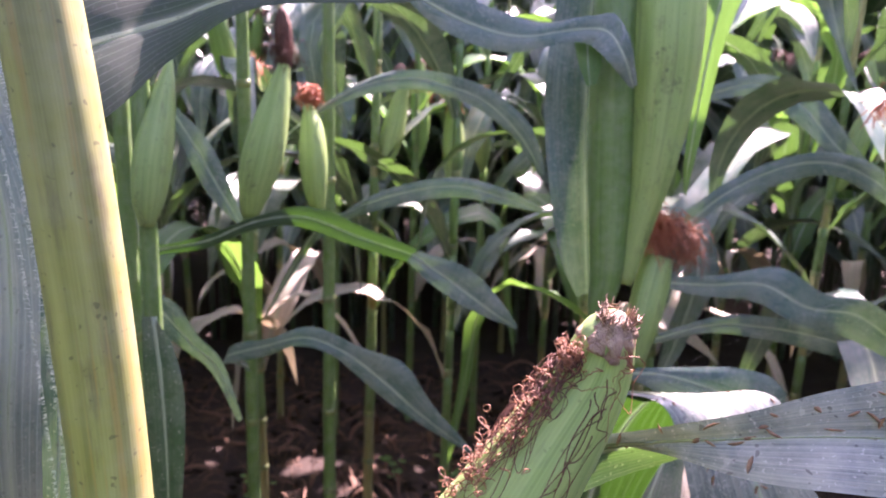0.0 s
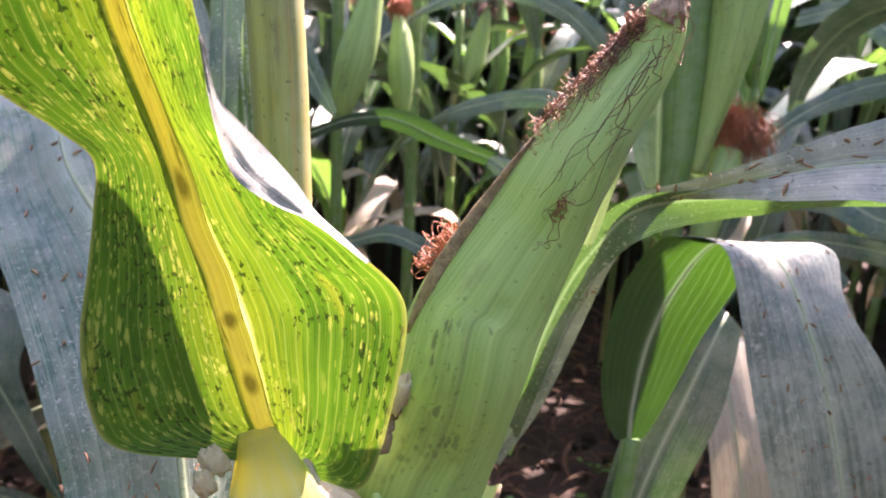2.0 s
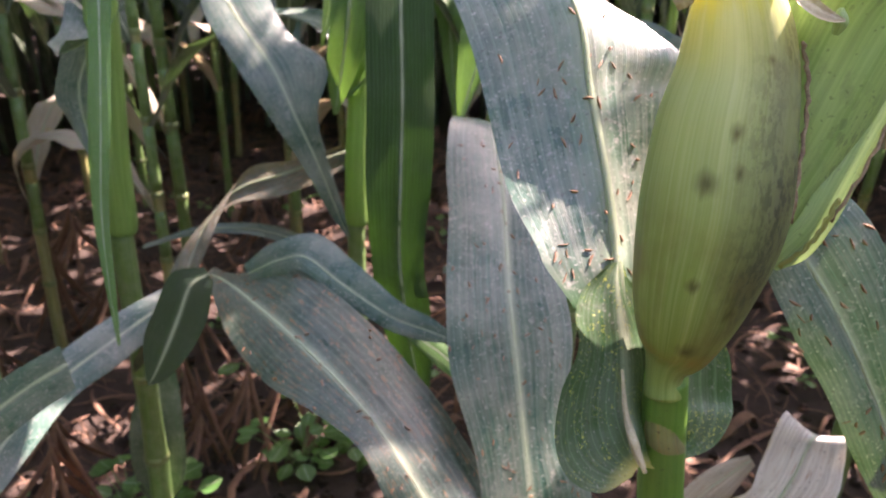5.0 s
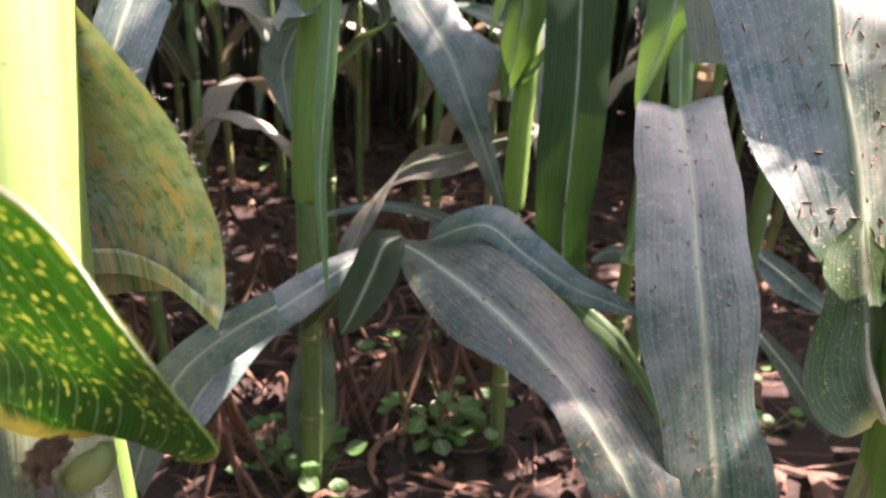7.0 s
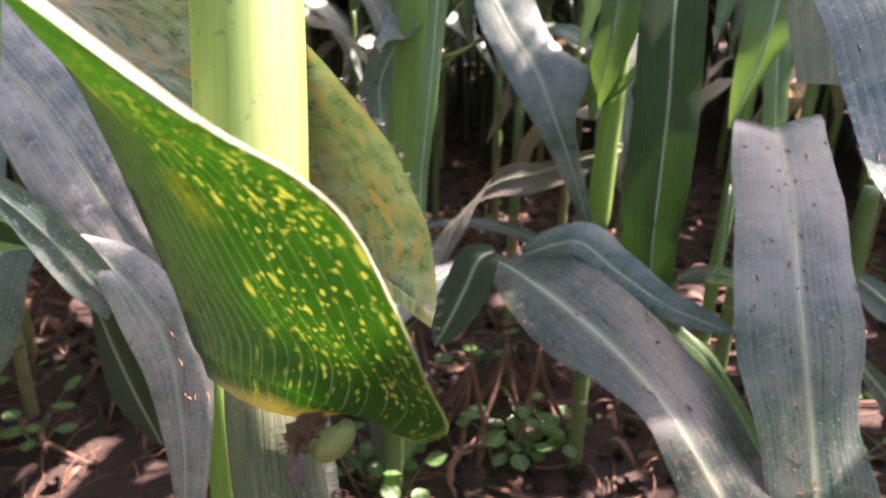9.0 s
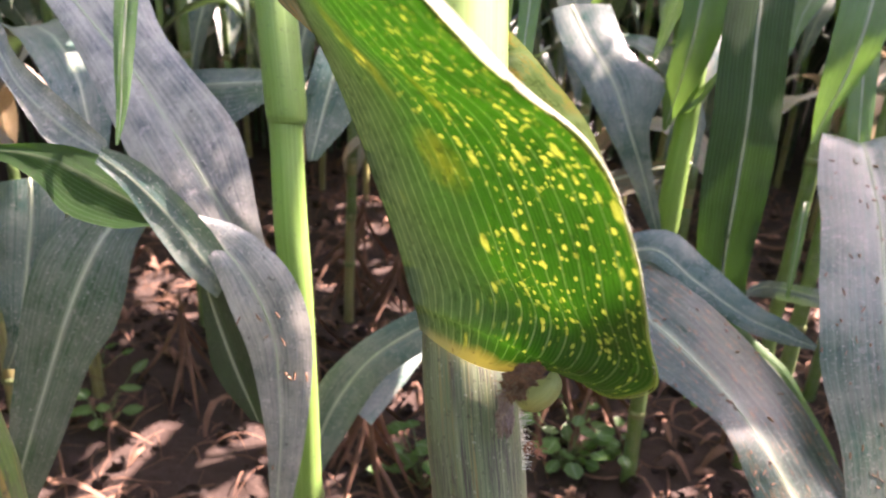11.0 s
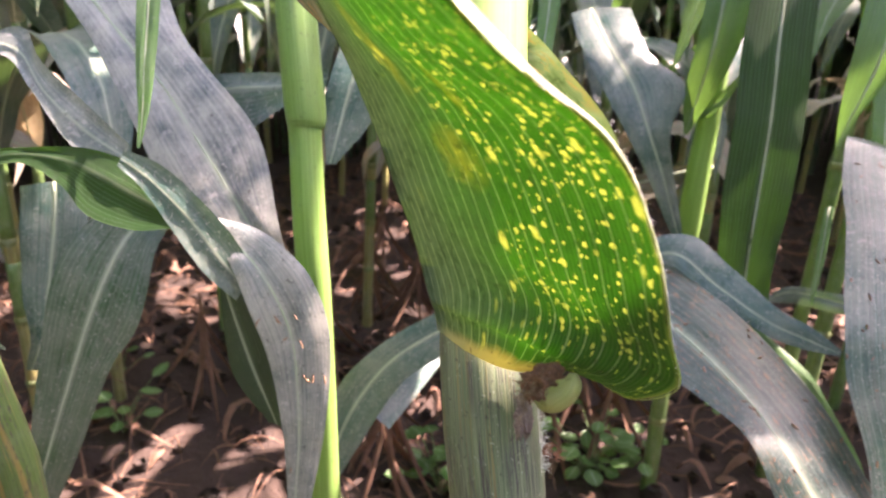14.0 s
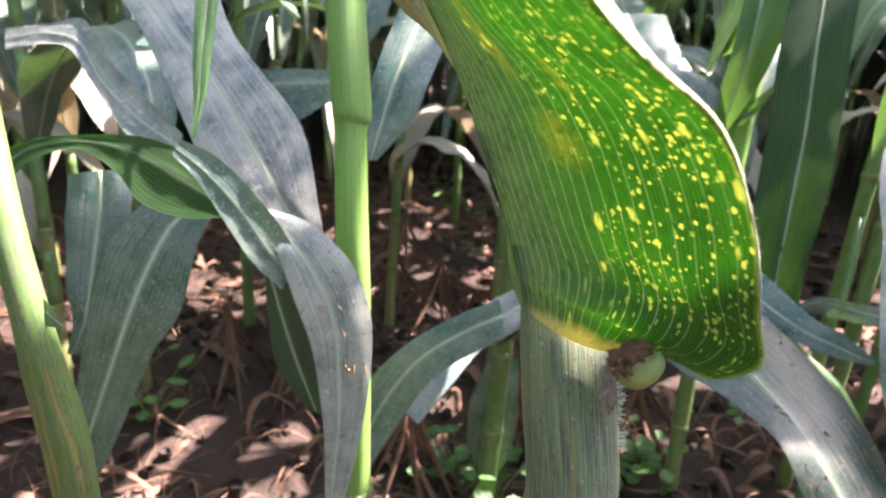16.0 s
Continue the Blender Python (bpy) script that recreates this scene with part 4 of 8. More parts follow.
def field_plant(seed, height=2.05, ears=1, tassel=True):
    """A whole maize plant at the origin: stalk, joints, leaves with midribs, ears with silk, tassel."""
    rng = random.Random(seed)
    plant = thing("maize_plant", "tall green maize plant with dusty arching leaves, growing from bare soil", "maize plant", group="maize field")
    lean = (rng.uniform(-0.03, 0.03), rng.uniform(-0.03, 0.03))
    zs = [0.0, 0.06, 0.16, 0.28, 0.42, 0.57, 0.73, 0.90, 1.07, 1.24, 1.42, 1.60, height * 0.88]
    pts = [(lean[0] * z, lean[1] * z, z, 1.25 - 0.42 * z) for z in zs] + [(lean[0] * height, lean[1] * height, height, 0.25)]
    pts[0] = (0, 0, -0.04, 1.35)
    add_stalk(plant, pts, STALK if rng.random() < 0.7 else STALK_YELLOW, [z for z in zs[2:9]], sides=9, n=5)
    phi = rng.uniform(0, 6.28)
    mats = (BLADE, BLADE_DUSTY, BLADE_DUSTY, BLADE, BLADE_GREEN, BLADE_DUSTY)
    for i, z in enumerate(zs[3:12]):
        phi += math.pi + rng.uniform(-0.45, 0.45)
        if z > 1.2 and rng.random() < 0.5:
            continue
        dry = z < 0.3
        ln = rng.uniform(0.62, 0.85) * (0.8 if z > 1.2 else 0.75 if z < 0.3 else 1.0)
        wd = rng.uniform(0.066, 0.100) * (1.1 if z > 1.2 else 0.75 if z < 0.3 else 1.0)
        zz = z + rng.uniform(0.10, 0.14)
        l, m, r = arch_rows(rng, zz, phi, ln, wd, rng.uniform(0.28, 0.6), rng.uniform(2.2, 4.6) if z < 1.3 else rng.uniform(1.2, 2.8), rng.uniform(-1.2, 1.2), lean[0] * zz, lean[1] * zz)
        leaf = part("leaf", blade_mesh("leaf", l, m, r, 0.12, 0.018, cols=3, seed=rng.random() * 50, wave=18.0), BLADE_DRY if dry else rng.choice(mats), plant)
        part("midrib", tube_mesh("midrib", m - np.array((0, 0, 0.0006)), [0.0022 * (1 - 0.85 * j / (len(m) - 1)) for j in range(len(m))], 4, caps=False), MIDRIB, leaf)
        sh = [(lean[0] * h, lean[1] * h, h, 1.32 - 0.40 * h) for h in (z + 0.005, z + 0.06, zz)]
        add_stalk(plant, sh, STALK_BRIGHT if rng.random() < 0.12 else STALK, sides=9, name="sheath", n=2, ring=False)
    for e in range(ears):
        z = rng.uniform(0.80, 1.02) + 0.12 * e
        a = rng.uniform(0, 6.28)
        d = np.array((math.cos(a) * 0.26, math.sin(a) * 0.26, 0.96))
        o = np.array((lean[0] * z + math.cos(a) * 0.018, lean[1] * z + math.sin(a) * 0.018, z))
        add_husk(plant, [(*(o + d * h), rr) for h, rr in ((0, 0.7), (0.03, 1.7), (0.09, 2.5), (0.15, 2.3), (0.20, 1.4), (0.235, 0.6))], rng.choice((HUSK, HUSK_DARK)), name="ear", n=3, sides=14)
        tip = o + d * 0.225
        part("silk", strands_mesh("silk", [(tip + np.array([rng.gauss(0, 0.004) for _ in range(3)]), d + np.array([rng.gauss(0, 0.45) for _ in range(3)])) for _ in range(60)], seed, 0.055, 0.0011, 1.2, 5, 1.2), rng.choice((SILK_DARK, SILK_RED)), plant)
    if tassel:
        top = np.array((lean[0] * height, lean[1] * height, height - 0.02))
        verts, faces = [], []
        for q in range(7):
            a = rng.uniform(0, 6.28)
            t0 = 0.15 if q == 0 else rng.uniform(0.35, 0.8)
            bp = [top + np.array((math.cos(a) * math.sin(t0 + 1.4 * s * s) * 0.2 * s, math.sin(a) * math.sin(t0 + 1.4 * s * s) * 0.2 * s, 0.25 * s * math.cos(t0 * s))) for s in (0, 0.25, 0.5, 0.75, 1.0)]
            one = tube_mesh("branch", bp, [0.002, 0.004, 0.004, 0.0035, 0.0015], 5)
            o = len(verts)
            verts.extend([v.co.copy() for v in one.vertices])
            faces.extend([tuple(o + w for w in f.vertices) for f in one.polygons])
            bpy.data.meshes.remove(one)
        part("tassel", make_mesh("tassel", verts, faces), TASSEL, plant)
    return plant


VARIANTS = []


def plant_at(x, y, k, turn, scale=1.0):
    """A field plant of the k-th kind at (x, y)."""
    m = pose(x, y, ground_height(x, y), 0, 0, turn) @ Matrix.Diagonal((scale, scale, scale, 1))
    if k < len(VARIANTS):
        made = copy_thing(VARIANTS[k], pose(x, y, ground_height(x, y), 0, 0, turn))
        made.scale = (scale, scale, scale)
        return made
    return None


# rows of the crop: (x, y, kind, turn); kinds are built once at their first place
FIELD = []
rng_field = random.Random(11)
for row in range(-4, 10):
    for step in range(-15, 16):
        y = 0.30 + row * 0.60 + rng_field.uniform(-0.09, 0.09)
        x = -0.35 + step * 0.235 + row * 0.11 + rng_field.uniform(-0.06, 0.06)
        FIELD.append((x, y))
SPAN = 2.3


def keep(x, y):
    """Leaves clear the strip in which the single plants stand and the camera passes."""
    if -1.55 < x < 0.95 and -0.75 < y < 1.02:
        return False
    if -0.5 < x < 0.6 and 0 < y < 1.3:
        return False
    return abs(x) < 4.0 and y < SPAN + 0.6 and math.hypot(x + 0.3, y) < 2.9


kept = [p for p in FIELD if keep(*p)]
kept += [(-1.22, 0.73), (-1.02, 0.92), (-0.80, 1.0), (-0.58, 1.08), (-1.45, 0.5), (-1.38, 0.2), (-1.12, 0.50), (-0.93, 0.74), (-1.32, 0.03), (-1.58, 0.32), (-1.72, 0.02), (0.62, 0.78), (0.85, 0.5), (0.4, 1.12)]
for k in range(7):
    x, y = kept[k * 5]
    v = field_plant(100 + k, 1.95 + 0.05 * k, ears=1 if k % 3 else 2)
    v.location = (x, y, ground_height(x, y))
    v.rotation_euler[2] = k * 1.3
    VARIANTS.append(v)
taken = {k * 5 for k in range(7)}
for i, (x, y) in enumerate(kept):
    if i not in taken:
        plant_at(x, y, rng_field.randrange(7), rng_field.uniform(0, 360), rng_field.uniform(0.9, 1.08))


def far_crop():
    """The crop beyond, joined into one sheet of leaves and stalks."""
    rng = random.Random(5)
    verts, faces, uvs = [], [], []

    def take(me):
        o = len(verts)
        verts.extend([v.co.copy() for v in me.vertices])
        faces.extend([tuple(o + i for i in p.vertices) for p in me.polygons])
        uvs.extend([(0.3, 0.3)] * len(me.vertices))

    protos = []
    for k in range(4):
        pieces = []
        r2 = random.Random(900 + k)
        ph = 0
        for z in (0.35, 0.55, 0.75, 0.9, 1.05, 1.2, 1.45):
            ph += math.pi + r2.uniform(-0.5, 0.5)
            l, m, r = arch_rows(r2, z, ph, r2.uniform(0.6, 0.85), 0.09, 0.45, r2.uniform(2, 4), r2.uniform(-1, 1))
            pieces.append((l[::3], m[::3], r[::3]))
        protos.append(pieces)
    for _ in range(3400):
        dist = 2.9 + 9.0 * rng.random() ** 1.2
        a = rng.uniform(-math.pi, math.pi)
        x, y = math.sin(a) * dist, math.cos(a) * dist
        c, s = math.cos(rng.uniform(0, 6.28)), math.sin(rng.uniform(0, 6.28))
        c, s = (c / math.hypot(c, s), s / math.hypot(c, s))
        rot = np.array(((c, -s, 0), (s, c, 0), (0, 0, 1)))
        sc = rng.uniform(0.95, 1.2)
        for l, m, r in rng.choice(protos):
            o = len(verts)
            for i in range(len(m)):
                for q, u in ((l, 0.0), (m, 0.5), (r, 1.0)):
                    verts.append(rot @ q[i] * sc + (x, y, 0))
                    uvs.append((u, i * 0.15))
            for i in range(len(m) - 1):
                for j in range(2):
                    b = o + 3 * i + j
                    faces.append((b, b + 1, b + 4, b + 3))
        o = len(verts)
        for z in (0, 2.0):
            for j in range(4):
                verts.append(np.array((x + 0.012 * math.cos(j * 1.57), y + 0.012 * math.sin(j * 1.57), z)))
                uvs.append((0.2, z))
        for j in range(4):
            faces.append((o + j, o + (j + 1) % 4, o + 4 + (j + 1) % 4, o + 4 + j))
    ob = part("distant_maize", make_mesh("distant_maize", verts, faces, uvs), BLADE, None)
    return tagged(ob, "dense green maize crop standing further back in the field", "maize crop", "", "stuff")


far_crop()


# ---- the plants along the camera's way ----
def single(label, x, y):
    return thing("maize_plant", label, "maize plant", (x, y, ground_height(x, y)), "maize field")


# the plant with the near ear
A = single("maize plant with a dusty ear, spotted sunlit leaf and yellowish stalk", -0.066, 0.085)
add_stalk(A, [(A.location.x, A.location.y, -0.04, 1.3), (A.location.x, A.location.y, 0.3, 1.2)] + [(-0.063, 0.087, 0.544, 1.08), (-0.070, 0.084, 0.602, 1.01)] + [(-0.078, 0.135, 0.78, 1.1), (-0.080, 0.143, 0.90, 1.1), (-0.088, 0.146, 1.02, 1.1), (-0.108, 0.15, 1.2, 1.0), (-0.13, 0.16, 1.6, 0.8), (-0.15, 0.17, 2.0, 0.4)], STALK_YELLOW, (0.22, 0.36), sides=28, label="yellowish green downy maize stalk")
add_stalk(A, [(-0.071, 0.082, 0.616, 1.12), (-0.068, 0.084, 0.588, 1.20), (-0.063, 0.087, 0.544, 1.26), (-0.057, 0.088, 0.481, 1.38), (-0.064, 0.086, 0.33, 1.38)], STALK_FRESH, sides=28, name="lower_stalk", label="smooth green lower stalk", ring=False)
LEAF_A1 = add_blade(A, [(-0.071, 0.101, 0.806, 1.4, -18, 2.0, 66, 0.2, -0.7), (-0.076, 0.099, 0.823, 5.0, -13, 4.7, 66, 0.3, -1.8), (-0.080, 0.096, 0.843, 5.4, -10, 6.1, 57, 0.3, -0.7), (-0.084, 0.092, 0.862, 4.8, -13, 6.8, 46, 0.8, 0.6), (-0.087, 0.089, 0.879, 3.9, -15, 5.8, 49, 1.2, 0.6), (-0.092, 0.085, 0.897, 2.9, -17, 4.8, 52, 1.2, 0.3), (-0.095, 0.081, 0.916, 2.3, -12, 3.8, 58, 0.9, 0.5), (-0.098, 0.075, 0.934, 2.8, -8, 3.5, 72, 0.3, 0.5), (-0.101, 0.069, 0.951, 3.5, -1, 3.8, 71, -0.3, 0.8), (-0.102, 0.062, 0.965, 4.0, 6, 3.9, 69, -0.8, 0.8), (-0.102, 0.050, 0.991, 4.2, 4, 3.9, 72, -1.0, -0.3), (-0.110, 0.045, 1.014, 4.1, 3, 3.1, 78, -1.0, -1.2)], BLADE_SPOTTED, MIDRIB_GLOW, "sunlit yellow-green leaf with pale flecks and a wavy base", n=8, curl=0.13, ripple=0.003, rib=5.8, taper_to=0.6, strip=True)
add_blade(A, [(-0.068, 0.037, 0.957, 0.1, 133, 0.2, -117, -0.0, 0.1), (-0.069, 0.045, 0.943, 0.2, 130, 0.3, -124, -0.1, 0.2), (-0.068, 0.052, 0.934, 0.5, 146, 0.6, -139, -0.1, 0.2), (-0.063, 0.058, 0.923, 0.7, 162, 0.8, -148, -0.1, 0.2), (-0.055, 0.063, 0.914, 0.5, 167, 0.6, -153, -0.1, 0.2), (-0.047, 0.067, 0.906, 0.2, 145, 0.3, -137, -0.1, 0.1), (-0.032, 0.071, 0.893, 0.1, 135, 0.1, -151, -0.0, 0.1)], BLADE_GREY, MIDRIB, "pale dusty margin rolled over", n=6, curl=-0.15, ripple=0.0005, rib=0, name="rolled_margin")
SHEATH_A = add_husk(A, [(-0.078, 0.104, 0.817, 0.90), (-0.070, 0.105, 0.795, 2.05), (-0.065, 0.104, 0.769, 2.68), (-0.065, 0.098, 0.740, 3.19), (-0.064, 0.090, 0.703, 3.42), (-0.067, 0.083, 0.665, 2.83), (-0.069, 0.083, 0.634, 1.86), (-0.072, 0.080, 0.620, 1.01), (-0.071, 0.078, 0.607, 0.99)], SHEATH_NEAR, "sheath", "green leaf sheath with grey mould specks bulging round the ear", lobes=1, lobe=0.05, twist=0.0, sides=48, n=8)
EAR_A = add_husk(A, [(0.0635, 0.137, 0.981, 0.42), (0.062, 0.139, 0.975, 0.78), (0.057, 0.140, 0.958, 1.14), (0.033, 0.132, 0.920, 1.70), (0.020, 0.134, 0.893, 2.09), (0.005, 0.131, 0.863, 2.51), (-0.003, 0.127, 0.840, 2.66), (-0.014, 0.137, 0.799, 2.85), (-0.028, 0.130, 0.746, 2.71), (-0.043, 0.123, 0.698, 2.47), (-0.055, 0.115, 0.660, 1.82), (-0.066, 0.108, 0.629, 1.00)], HUSK, "ear", "pale green maize ear wrapped in stained husk leaves", lobes=3, lobe=0.09, twist=0.8, sides=60, n=10)
LEAF_A2B = add_blade(A, [(-0.076, 0.061, 0.573, 0.9, 29, 1.8, -49, -0.2, -1.2), (-0.080, 0.063, 0.581, 3.2, 27, 4.2, -35, -0.9, -2.6), (-0.083, 0.065, 0.589, 4.8, 25, 6.5, -30, -0.5, -3.3), (-0.087, 0.068, 0.597, 4.9, 23, 8.0, -25, 0.0, -2.3), (-0.090, 0.072, 0.605, 4.3, 23, 8.7, -22, 0.4, -0.7), (-0.092, 0.079, 0.618, 3.3, 19, 8.2, -20, 0.3, 0.6), (-0.095, 0.086, 0.630, 2.8, 16, 6.5, -20, 0.2, 0.5), (-0.098, 0.090, 0.641, 2.7, 10, 4.0, -17, 0.3, 0.3), (-0.102, 0.097, 0.655, 1.9, -2, 1.2, -21, -0.2, 0.1), (-0.104, 0.105, 0.665, 0.4, -4, 0.3, -10, -0.1, 0.0)], BLADE_BASE, MIDRIB, "green flecked wavy base of a dusty leaf", n=8, curl=0.18, ripple=0.003, rib=0, name="leaf_base")
LEAF_A2 = add_blade(A, [(-0.094, 0.088, 0.622, 1.7, 4, 1.9, -19, 0.3, -0.3), (-0.099, 0.095, 0.642, 2.6, 5, 3.3, -18, 0.3, -0.3), (-0.103, 0.103, 0.659, 3.9, -2, 4.2, -23, 0.4, -0.0), (-0.108, 0.114, 0.675, 4.3, -5, 4.2, -21, -0.2, -0.0), (-0.119, 0.133, 0.706, 5.4, -16, 4.1, -11, -0.2, -0.3), (-0.134, 0.155, 0.743, 5.9, -25, 4.7, 1, 0.4, -0.7), (-0.152, 0.182, 0.788, 6.4, -20, 5.2, -8, 2.5, -4.4), (-0.202, 0.236, 0.837, 6.0, -7, 2.6, -48, 4.5, -6.9), (-0.263, 0.289, 0.876, 5.5, -14, 3.5, 2, 3.3, -4.6), (-0.304, 0.341, 0.906, 5.0, 9, 3.5, -9, 4.5, -3.6), (-0.387, 0.433, 0.926, 5.1, 25, 4.0, -41, 3.6, -3.4), (-0.496, 0.525, 0.920, 4.2, 22, 2.8, -52, 2.6, -2.6)], BLADE_LOW, MIDRIB, "broad dusty grey-green maize leaf littered with florets", n=8, curl=0.10, ripple=0.004, rib=3.4)
LEAF_A3 = add_blade(A, [(-0.271, 0.398, 1.112, 1.1, -153, 1.1, 153, -0.2, 0.2), (-0.262, 0.387, 1.064, 2.8, -153, 1.9, 153, -0.4, 0.3), (-0.253, 0.377, 1.022, 3.8, -153, 2.2, 153, -0.9, 0.5), (-0.236, 0.365, 0.971, 4.2, -153, 3.5, 153, -0.7, 0.2), (-0.228, 0.350, 0.909, 4.5, -154, 4.0, 154, -0.1, 0.1), (-0.227, 0.334, 0.843, 4.3, -154, 4.0, 154, 0.6, 0.1), (-0.218, 0.317, 0.774, 3.4, -153, 2.7, 153, 0.4, 0.3), (-0.206, 0.302, 0.712, 2.5, -153, 1.8, 153, -0.3, 0.2)], BLADE_MIST, MIDRIB, "pale bluish dusty leaf hanging beside the stalk", n=6)
add_blade(A, [(-0.144, 0.256, 1.030, 0.8, -154, 1.0, 154, -0.0, -0.0), (-0.142, 0.246, 0.989, 0.8, -154, 1.0, 154, 0.0, -0.0), (-0.140, 0.234, 0.938, 0.8, -154, 0.8, 154, 0.0, -0.0), (-0.141, 0.228, 0.891, 0.7, -154, 0.8, 154, 0.0, -0.1), (-0.143, 0.222, 0.845, 0.5, -154, 0.5, 154, 0.0, -0.0)], BLADE_DUSTY, MIDRIB, n=4)
add_blade(A, [(-0.156, 0.263, 1.048, 3.7, -177, 1.7, 179, -1.2, 0.5), (-0.135, 0.285, 1.060, 2.9, -176, 2.4, 176, -1.0, 0.9), (-0.114, 0.308, 1.071, 1.6, -178, 2.4, 175, -0.5, 1.0), (-0.079, 0.331, 1.088, 0.8, 174, 1.8, 178, 0.0, 0.4), (-0.010, 0.373, 1.106, 1.7, 175, 1.5, 179, 0.0, 0.2), (0.059, 0.437, 1.123, 1.3, 168, 1.5, 180, 0.2, 0.2)], BLADE_SHADE, MIDRIB, "underside of a bent upper leaf, its shade painted dark", n=6)
LEAF_A4 = add_blade(A, [(-0.033, 0.171, 0.687, 1.5, -169, 1.6, 169, 1.2, 0.6), (-0.008, 0.166, 0.663, 2.4, -168, 3.7, 168, 1.0, -1.3), (0.021, 0.158, 0.626, 2.7, -167, 3.9, 168, 0.0, -1.9), (0.044, 0.153, 0.591, 2.4, -165, 2.7, 167, -0.5, -0.1), (0.068, 0.150, 0.547, 2.2, -162, 2.0, 167, -0.6, -0.2), (0.097, 0.156, 0.478, 0.6, -158, 0.6, 158, -0.2, 0.2)], BLADE_DUSTY, MIDRIB, "drooping dusty leaf below the ear", n=6)

# leaves of the neighbour on the other side of the ear
N1 = single("maize plant with dusty leaves bent over beside an ear", 0.135, 0.448)
add_stalk(N1, [(N1.location.x, N1.location.y, -0.04, 1.2), (N1.location.x, N1.location.y, 0.3, 1.05)] + [(0.135, 0.448, 0.478, 0.93), (0.14, 0.459, 0.559, 0.92), (0.147, 0.472, 0.624, 0.8)], STALK, (0.3,), sides=14)
LEAF_R1 = add_blade(N1, [(0.012, 0.266, 0.713, 0.6, -23, 0.8, 21, 0.0, 0.1), (0.035, 0.263, 0.758, 0.7, -29, 0.8, 26, 0.2, -0.1), (0.053, 0.262, 0.810, 0.8, -30, 0.8, 33, 0.2, -0.3), (0.068, 0.253, 0.853, 0.6, -35, 0.6, 35, 0.2, -0.2), (0.082, 0.245, 0.883, 0.8, -16, 0.6, -17, -0.1, 0.6), (0.109, 0.229, 0.897, 0.7, 16, 0.5, -4, -0.3, 0.1), (0.138, 0.206, 0.911, 1.0, -7, 1.6, 40, 0.1, 0.0), (0.169, 0.191, 0.920, 1.8, -3, 2.1, 29, 0.0, -0.2), (0.208, 0.183, 0.922, 2.4, 6, 2.0, -6, -0.4, 0.3), (0.282, 0.202, 0.906, 1.2, 5, 1.0, -5, -0.2, 0.2)], BLADE_PALE, MIDRIB, "dusty grey leaf stretched level, green beneath", n=6, curl=-0.1)
add_blade(N1, [(0.018, 0.268, 0.722, 0.9, -40, 0.9, 40, 0.4, -0.4), (0.031, 0.254, 0.778, 1.5, -36, 1.0, 29, 0.7, -0.2), (0.047, 0.251, 0.829, 1.5, -28, 0.9, 24, 0.4, -0.1), (0.063, 0.246, 0.861, 1.1, -9, 1.1, 28, -0.4, -0.3), (0.084, 0.240, 0.885, 0.9, 38, 1.5, 2, -0.4, 0.3), (0.140, 0.238, 0.894, 1.6, 75, 1.8, -62, -0.5, 0.5), (0.186, 0.239, 0.898, 1.6, 80, 1.6, -77, -0.8, 0.8), (0.238, 0.240, 0.899, 0.6, 3, 0.7, -3, -0.1, 0.1), (0.293, 0.245, 0.896, 0.3, 3, 0.3, -3, -0.0, 0.0)], BLADE, MIDRIB, "bright green lit underside of the level leaf", n=6, curl=0.1, ripple=0.002, rib=0)
add_blade(N1, [(0.144, 0.472, 0.624, 1.3, -20, 1.3, 20, -0.1, 0.1), (0.144, 0.476, 0.657, 2.5, -14, 2.9, 21, -1.3, 0.1), (0.151, 0.478, 0.719, 3.7, -7, 4.7, 15, -2.9, 1.6), (0.168, 0.475, 0.773, 4.4, -7, 4.9, 10, -2.4, 2.0), (0.191, 0.462, 0.817, 3.5, 15, 2.3, -15, -2.8, 1.9), (0.218, 0.452, 0.818, 2.5, 103, 1.9, -104, -3.6, 2.8)], BLADE_LEAN, MIDRIB, "maize leaf bent over its crest, green where light comes through", n=7, curl=0.08)
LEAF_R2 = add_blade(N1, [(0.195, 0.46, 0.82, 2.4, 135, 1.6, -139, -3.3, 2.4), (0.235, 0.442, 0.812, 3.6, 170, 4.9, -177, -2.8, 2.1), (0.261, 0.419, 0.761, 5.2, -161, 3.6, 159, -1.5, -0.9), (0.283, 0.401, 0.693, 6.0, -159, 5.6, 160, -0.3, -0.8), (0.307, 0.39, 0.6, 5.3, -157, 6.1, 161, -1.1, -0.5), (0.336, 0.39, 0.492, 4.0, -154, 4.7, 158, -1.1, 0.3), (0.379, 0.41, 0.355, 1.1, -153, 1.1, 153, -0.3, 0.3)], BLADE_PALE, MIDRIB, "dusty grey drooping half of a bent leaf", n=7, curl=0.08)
add_blade(N1, [(0.082, 0.180, 0.577, 0.6, -29, 0.8, 59, 0.1, -0.6), (0.098, 0.171, 0.601, 1.8, -8, 1.9, 29, -0.3, -0.8), (0.141, 0.163, 0.619, 1.9, -8, 2.5, 8, 0.2, -0.3), (0.191, 0.164, 0.626, 1.8, -2, 2.6, 2, -0.1, 0.1), (0.247, 0.173, 0.623, 0.6, -1, 0.9, 1, -0.1, 0.1)], BLADE_RUSTY, MIDRIB, "yellow-edged lower leaf", n=5)
